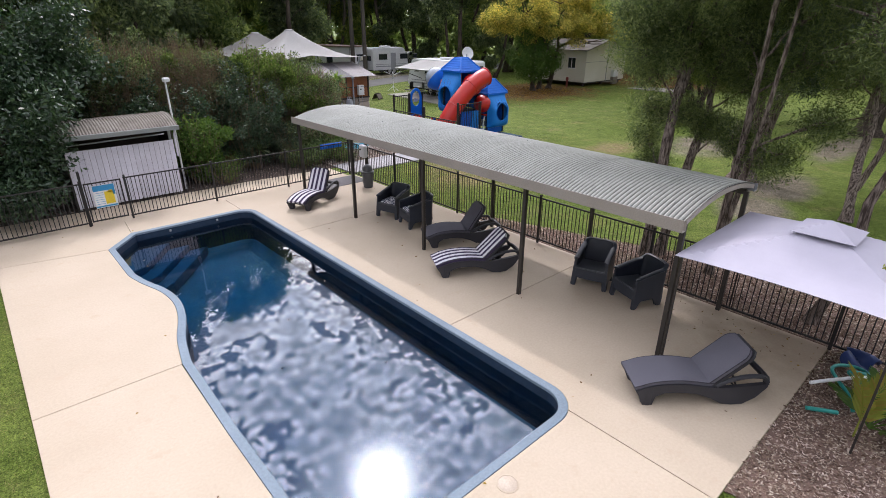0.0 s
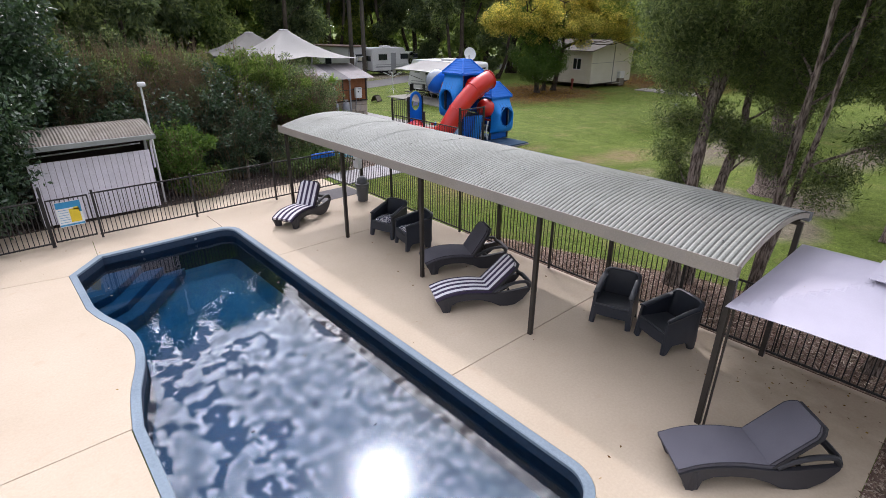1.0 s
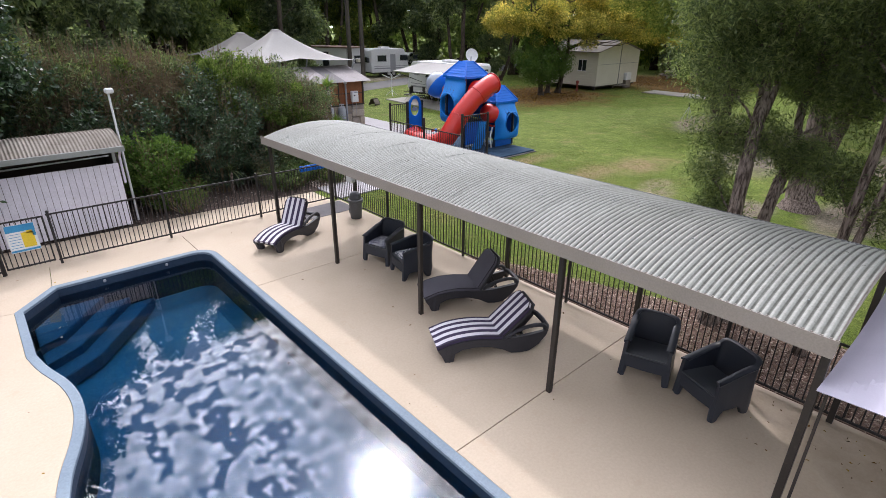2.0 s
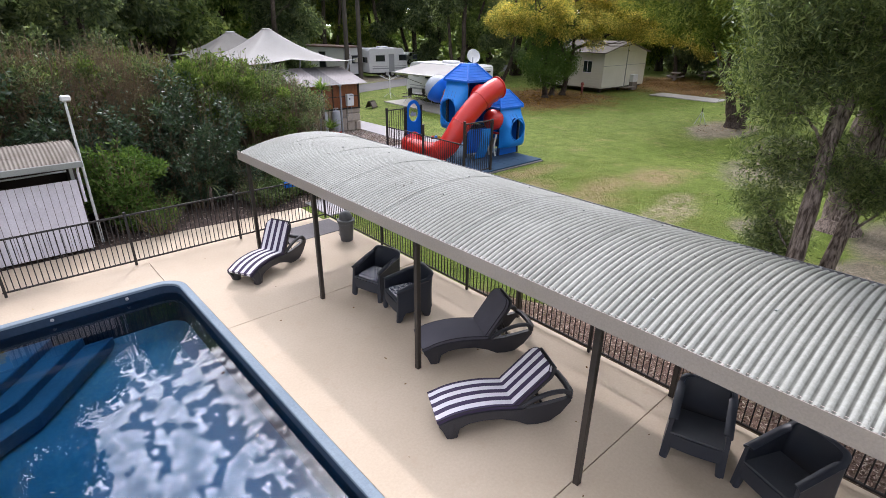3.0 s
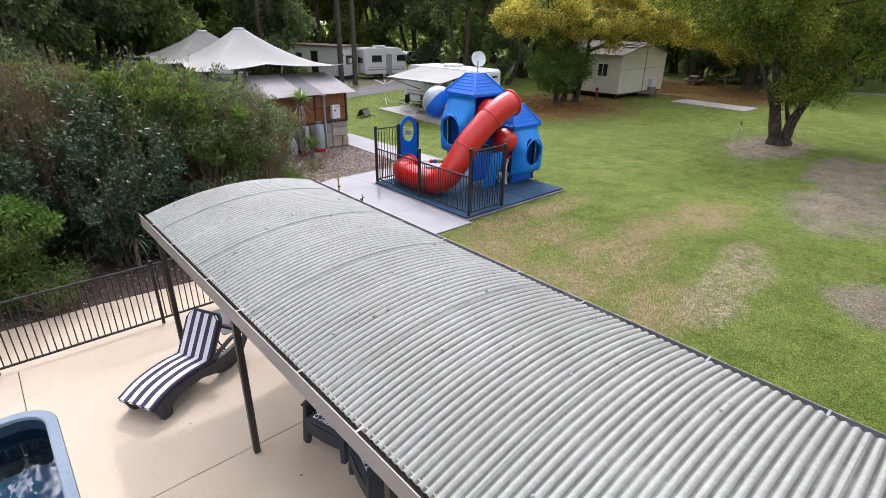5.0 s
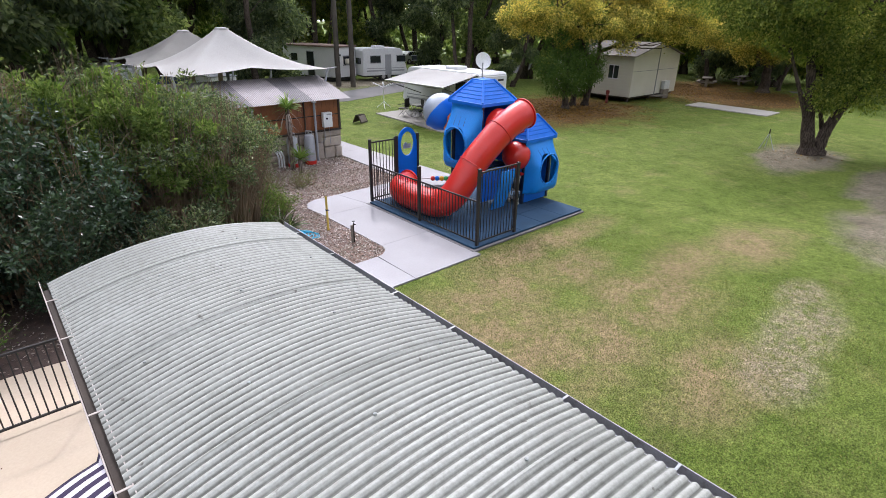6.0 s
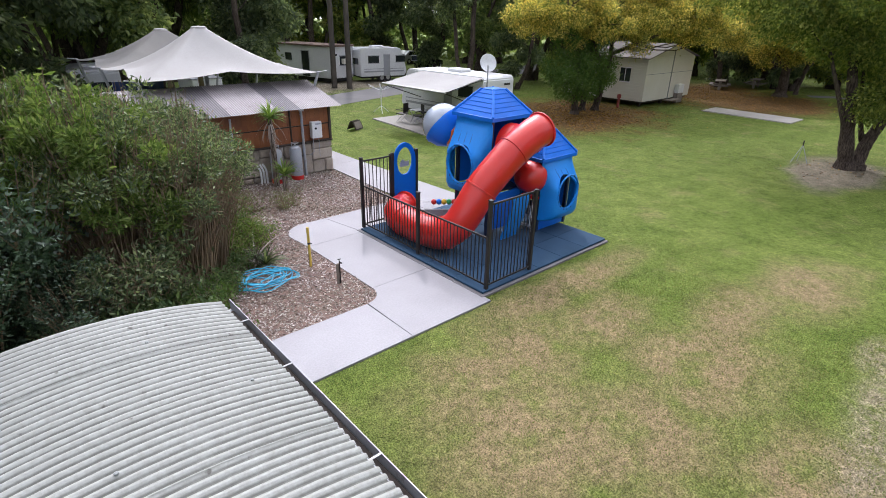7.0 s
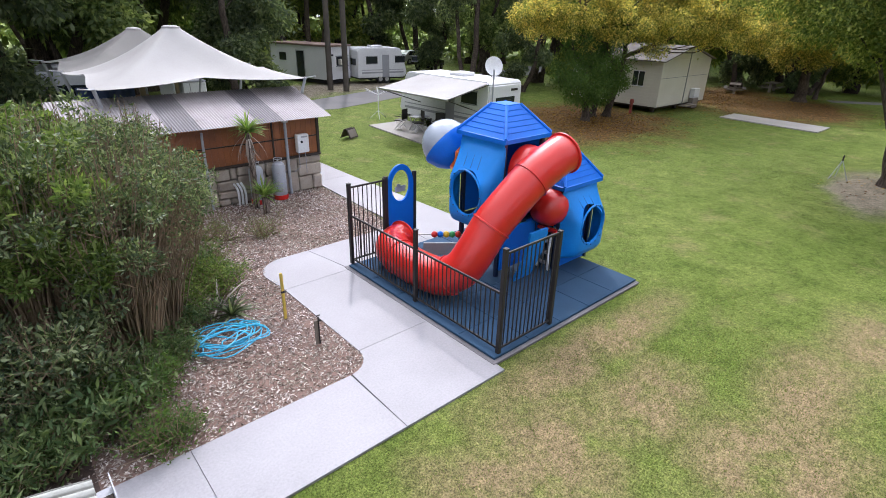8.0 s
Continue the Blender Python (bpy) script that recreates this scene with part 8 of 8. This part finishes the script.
tree("tree", "large dark shade tree far across the lawn", [((26.4, 2.35, 0), (26.6, 2.4, 5.0), 0.55), ((26.6, 2.3, 2.4), (28.2, 1.2, 6.5), 0.3)],
     [((26.0, 2.6, 5.2), 2.6), ((28.0, 0.0, 5.8), 3.2), ((25.0, -2.0, 5.6), 3.0), ((24.4, 3.6, 6.2), 2.0), ((27.0, 2.0, 9.0), 3.6), ((30.0, 3.6, 6.6), 2.8), ((23.0, -4.6, 6.0), 3.0)], LEAF_DARK, BARK_DARK, 36000, 0.24, seed=90, aspect=0.4, droop=0.3, clump=(0.5, 1.0), per=7)
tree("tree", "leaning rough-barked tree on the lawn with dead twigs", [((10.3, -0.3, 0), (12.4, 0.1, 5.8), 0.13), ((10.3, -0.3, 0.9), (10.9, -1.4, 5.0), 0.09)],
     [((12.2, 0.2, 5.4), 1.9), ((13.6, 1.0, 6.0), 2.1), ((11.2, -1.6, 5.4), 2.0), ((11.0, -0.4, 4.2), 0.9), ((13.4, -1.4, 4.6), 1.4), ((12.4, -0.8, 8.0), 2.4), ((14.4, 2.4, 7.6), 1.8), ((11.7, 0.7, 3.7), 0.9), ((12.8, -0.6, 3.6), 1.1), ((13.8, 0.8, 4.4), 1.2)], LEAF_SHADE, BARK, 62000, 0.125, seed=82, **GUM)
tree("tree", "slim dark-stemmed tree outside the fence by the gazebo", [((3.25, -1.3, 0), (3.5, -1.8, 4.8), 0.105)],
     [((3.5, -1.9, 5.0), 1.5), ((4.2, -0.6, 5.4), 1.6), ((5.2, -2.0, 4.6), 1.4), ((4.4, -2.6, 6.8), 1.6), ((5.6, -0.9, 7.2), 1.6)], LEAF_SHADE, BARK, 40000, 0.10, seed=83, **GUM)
# its last two crown masses are unseen, added high up to shade the lawn
tree("tree", "large spreading shade tree with forked dark trunk", [((26.75, 11.5, 0), [(26.47, 11.76, 1.44), (26.25, 11.95, 2.72), (25.73, 12.43, 5.20)], 0.30), ((26.34, 11.87, 1.64), [(25.95, 12.23, 2.61), (25.28, 12.83, 4.30)], 0.12), ((27.05, 11.22, 0), [(27.10, 11.19, 0.75), (27.24, 11.07, 1.36), (27.46, 10.87, 2.04), (27.76, 10.59, 2.57), (28.43, 9.99, 3.61)], 0.27), ((27.23, 11.34, 1.02), [(26.92, 11.76, 2.60), (26.68, 11.97, 4.03)], 0.10)],
     [((25.4, 13.4, 6.2), 2.3), ((27.0, 12.6, 5.2), 1.5), ((28.6, 9.6, 4.9), 1.4), ((24.4, 14.2, 5.8), 1.2), ((27.4, 10.6, 6.4), 3.0), ((29.6, 9.2, 5.4), 2.4), ((26.2, 14.6, 7.2), 3.0), ((29.0, 12.4, 7.6), 3.0), ((24.0, 11.8, 6.6), 2.2), ((27.6, 8.2, 6.8), 2.6), ((31.4, 8.0, 6.4), 2.4), ((26.8, 11.6, 9.4), 3.4), ((24.6, 15.8, 6.8), 1.8), ((26.75, 11.10, 3.32), 0.7), ((27.74, 10.34, 2.67), 0.6), ((27.52, 10.81, 4.06), 0.8), ((25.93, 11.57, 4.51), 0.8), ((26.52, 11.18, 2.48), 0.5), ((25.43, 12.69, 4.66), 0.7), ((24.2, 17.4, 9.8), 2.2), ((26.0, 18.8, 10.0), 2.2)],
     LEAF_MAPLE, BARK_DARK, 145000, 0.125, seed=84, aspect=0.5, droop=0.3, clump=(0.5, 1.0), per=7)
tree("tree", "dense dark evergreen tree over the shed", [((-7.2, 16.4, 0), (-7.0, 16.6, 6.0), 0.25)],
     [((-7.0, 15.0, 1.3), 1.15), ((-7.4, 15.6, 3.2), 1.9), ((-6.1, 16.0, 3.9), 1.5), ((-4.8, 16.9, 3.5), 1.2), ((-5.0, 16.6, 4.7), 1.1), ((-5.6, 15.9, 3.3), 0.7), ((-8.4, 16.2, 5.2), 2.2), ((-7.7, 16.8, 6.8), 1.9), ((-9.2, 15.4, 2.6), 2.0), ((-6.3, 14.25, 1.6), 0.75), ((-6.7, 14.0, 0.8), 0.75), ((-6.0, 14.4, 2.7), 0.65), ((-6.0, 15.4, 3.3), 0.9), ((-8.4, 14.8, 1.0), 1.0)],
     LEAF_DARK, BARK_DARK, 46000, 0.15, seed=85, aspect=0.42, droop=0.1, clump=(0.4, 0.8), per=9)
tree("tree", "dense dark green tree beside the cabin", [((28.6, 25.8, 0), (28.8, 26.0, 4.0), 0.22), ((30.2, 26.4, 0), (30.4, 26.4, 4.2), 0.2)],
     [((27.8, 25.2, 1.7), 0.9), ((29.4, 25.4, 1.9), 0.9), ((26.8, 25.9, 2.2), 1.0), ((28.2, 25.6, 2.9), 1.4), ((29.8, 26.2, 2.6), 1.8), ((31.2, 26.6, 2.8), 1.5), ((28.6, 26.4, 4.6), 2.2), ((30.8, 26.8, 5.0), 2.2), ((27.4, 26.6, 4.0), 1.6)], LEAF_BRIGHT, BARK_DARK, 38000, 0.13, seed=86, aspect=0.4, droop=0.3, clump=(0.45, 0.9), per=8)
tree("tree", "yellowing autumn tree spreading over the cabin", [((30.9, 25.9, 0), (31.2, 25.4, 4.4), 0.22), ((31.2, 25.4, 3.4), (35.8, 23.0, 5.4), 0.13), ((31.0, 25.7, 2.6), (28.0, 25.2, 5.2), 0.14)],
     [((28.6, 25.0, 5.2), 1.9), ((31.4, 23.8, 5.4), 1.9), ((34.4, 22.8, 5.2), 1.8), ((30.4, 25.2, 6.8), 2.4), ((33.2, 23.6, 6.8), 2.4), ((36.6, 22.2, 5.0), 1.7), ((38.8, 21.8, 5.2), 1.7), ((26.6, 26.0, 6.2), 2.2), ((36.0, 22.8, 6.8), 2.2), ((25.0, 26.8, 5.4), 1.6), ((39.8, 21.6, 6.6), 2.0), ((41.4, 22.0, 4.6), 1.4)],
     LEAF_YELLOW, BARK_DARK, 120000, 0.125, seed=87, aspect=0.55, droop=0.3, clump=(0.45, 0.9), per=8)
tree("tree", "yellow-green tree behind the bare slab", [((49.65, 21.15, 0), (49.5, 21.2, 4.0), 0.42), ((52.3, 20.8, 0), (52.1, 20.5, 4.4), 0.15)],
     [((46.6, 22.4, 3.8), 2.0), ((49.4, 21.0, 3.9), 2.0), ((51.8, 19.8, 4.2), 1.9), ((47.6, 21.0, 5.6), 2.6), ((44.6, 20.8, 6.6), 3.0), ((42.6, 21.6, 5.4), 2.0), ((48.4, 17.6, 4.6), 2.2), ((50.5, 22.0, 5.4), 2.8), ((46.0, 16.0, 5.2), 2.2)], LEAF_YELLOW, BARK_DARK, 56000, 0.18, seed=88, aspect=0.5, droop=0.3, clump=(0.6, 1.1), per=6)


def forest_tree(seed, h, mat, label, x, y, low=0.25, wide=3.2, count=24000, size=0.36):
    rng = np.random.default_rng(seed)
    stems = [((0, 0, 0), (rng.normal() * 0.6, rng.normal() * 0.6, h * 0.72), 0.30)]
    if seed % 2:
        stems.append(((0.5, 0.2, 0), (1.6, 0.8, h * 0.6), 0.22))
    crowns = []
    k = 9
    for i in range(k):
        t = low + (1 - low) * i / (k - 1)
        w = wide * (1 - 0.55 * abs(t - 0.55))
        a = rng.uniform(0, 6.28)
        crowns.append(((math.cos(a) * w * 0.6, math.sin(a) * w * 0.6, h * t), w * 0.62))
    return tree("tree", label, stems, crowns, mat, BARK_DARK, count, size, pose(x, y, 0), seed, 0.42, 0.35, 2, 0.6, "forest behind the camp sites", 0.9, (0.6, 1.25), 5)


F = [forest_tree(101, 19, LEAF_FOREST, "tall dark gum tree at the edge of the woods", 6, 44, 0.28, 3.6),
     forest_tree(102, 17, LEAF_PINE, "tall casuarina with feathery dark foliage", -3, 40, 0.14, 3.0),
     forest_tree(103, 21, LEAF_HEDGE, "very tall gum tree with bare lower trunk", 14, 55, 0.42, 3.8),
     forest_tree(104, 12, LEAF_BRIGHT, "sunlit green tree between the darker trunks", 1, 52, 0.12, 3.0),
     forest_tree(105, 14, LEAF_MAPLE, "olive green tree in the far woods", 30, 62, 0.14, 3.6)]
spots = random.Random(5)
# two ragged rows of trees along the far side of the camp, and some all round
for i in range(64):
    ang = radians(-62 + 118 * ((i % 32) + spots.uniform(-0.35, 0.35)) / 31 + 0)
    dist = (50 if i < 32 else 72) + spots.uniform(-5, 9)
    hx, hy = math.sin(radians(42)), math.cos(radians(42))
    dx = hx * math.cos(ang) + hy * math.sin(ang)
    dy = hy * math.cos(ang) - hx * math.sin(ang)
    x, y = dx * dist, dy * dist
    if 18 < x < 34 and 36 < y < 56 and dist < 58:
        dist += 16
        x, y = dx * dist, dy * dist
    if x > 30 and y < 36 and dist < 62:
        x, y = dx * (dist + 12), dy * (dist + 12)
    s = spots.uniform(0.82, 1.2)
    copy_thing(F[spots.choice((0, 0, 1, 1, 2, 2, 3, 4))], pose(x, y, 0, 0, 0, spots.uniform(0, 360)) @ Matrix.Diagonal((s, s, s * spots.uniform(0.9, 1.1), 1)))
for x, y, k, s in ((-10, 30, 1, 1.05), (-5, 27, 1, 0.9), (-14, 24, 2, 0.9), (-1, 33, 2, 0.6), (3, 38, 1, 1.0), (-16, 34, 1, 1.1), (9, 41, 0, 0.9), (-8, 38, 2, 1.0), (14.5, 41, 1, 0.8), (-19, 18, 0, 0.9), (0, 29, 1, 0.6), (31, 38, 2, 0.8), (37, 42, 0, 0.85), (35, 36, 1, 0.62), (42, 36, 4, 0.8), (50, 34, 1, 0.8), (58, 30, 0, 0.9), (60, 20, 4, 0.9), (62, 10, 0, 1.0), (58, 0, 1, 0.9), (50, -8, 2, 0.9), (42, -14, 0, 0.9), (52, 27, 1, 0.7), (55, 22, 1, 0.75), (50, 32, 4, 0.8), (57, 16, 1, 0.7), (61, 25, 2, 0.8)):
    copy_thing(F[k], pose(x, y, 0, 0, 0, 37 * x % 360) @ Matrix.Diagonal((s, s, s, 1)))
for i in range(10):
    a = radians(130 + 200 * i / 9)
    copy_thing(F[i % 3], pose(45 * math.sin(a + 0.75) - 4, 45 * math.cos(a + 0.75) - 2, 0, 0, 0, 50 * i))

# far woods that close the view between the nearer trees
r = np.random.default_rng(150)
k = 58000
a = np.radians(42 + r.uniform(-75, 75, k))
d = 78 + 26 * r.random(k) + 6 * np.sin(a * 23)
hgt = 15 + 4 * np.sin(a * 41) + 3 * np.sin(a * 97 + 1)
P = np.column_stack([np.sin(a) * d, np.cos(a) * d, hgt * r.random(k) ** 0.9])
P += 1.2 * np.sin(P[:, [1, 2, 0]] * 0.9)
P[:, 2] = np.clip(P[:, 2], 0.05, None)
tagged(leaves("far_woods", P, None, 1.25, LEAF_FOREST, None, aspect=0.6, seed=151), "dense dark woods closing the far side of the camp", "woods", kind="stuff")

# ---- grass and fallen leaves ----
rng = np.random.default_rng(200)


def grass(count, x0, x1, y0, y1, seed, size=0.045, keep=None):
    r = np.random.default_rng(seed)
    P = np.column_stack([r.uniform(x0, x1, count), r.uniform(y0, y1, count), np.full(count, -0.036)])
    if keep is not None:
        P = P[keep(P)]
    N = r.normal(size=P.shape) * 0.55
    N[:, 2] = 1.0
    ob = leaves("grass", P, N / np.linalg.norm(N, axis=1)[:, None], size, GRASS_TUFT, None, aspect=0.16, seed=seed, spread=0.1)
    tagged(ob, "short mown grass blades with dry straw among them", "grass", kind="stuff")


grass(125000, 2.6, 16.0, 1.5, 13.36, 201, keep=lambda P: ((P[:, 1] < 13.1) | (P[:, 0] > 8.05)) & (np.hypot(P[:, 0] - 7.0, P[:, 1] - 10.0) + 1.6 * np.sin(P[:, 0] * 1.7) * np.cos(P[:, 1] * 2.1) < 7.0 - 4.0 * (np.abs(np.sin(P[:, 0] * 91.7 + P[:, 1] * 57.3)) - 0.3)))
grass(16000, -9.6, -7.86, -3.0, 10.0, 203)
r = np.random.default_rng(210)
for cx, cy, sx, sy, k, z in ((28.5, 26, 2.8, 2.2, 5000, -0.02), (46, 25, 5, 3, 4000, -0.02), (26.4, 11.6, 1.2, 0.8, 120, -0.02)):
    P = np.column_stack([r.normal(cx, sx, k), r.normal(cy, sy, k), np.full(k, z) + r.random(k) * 0.03])
    N = r.normal(size=(k, 3))
    N[:, 2] *= 0.3
    tagged(leaves("fallen_leaves", P, N, 0.075, LITTER, None, aspect=0.6, seed=211, spread=0.1), "brown and yellow fallen leaves on the ground", "leaves", kind="stuff")
k = 150
P = np.column_stack([r.uniform(-7.5, 2.3, k), r.uniform(-1.6, 12.8, k), np.full(k, 0.004)])
P[90:, 0] = 2.4 - np.abs(r.normal(0, 0.6, k - 90))
P[90:, 1] = -1.7 + np.abs(r.normal(0, 1.6, k - 90))
P = P[[not inside(p[0], p[1], POOL) for p in P]]
N = r.normal(size=P.shape)
N[:, 2] = np.abs(N[:, 2]) * 0.1
tagged(leaves("fallen_leaves", P, N, 0.045, LITTER, None, aspect=0.5, seed=212, spread=0.1), "scattered dry leaf bits on the deck", "leaves", kind="stuff")
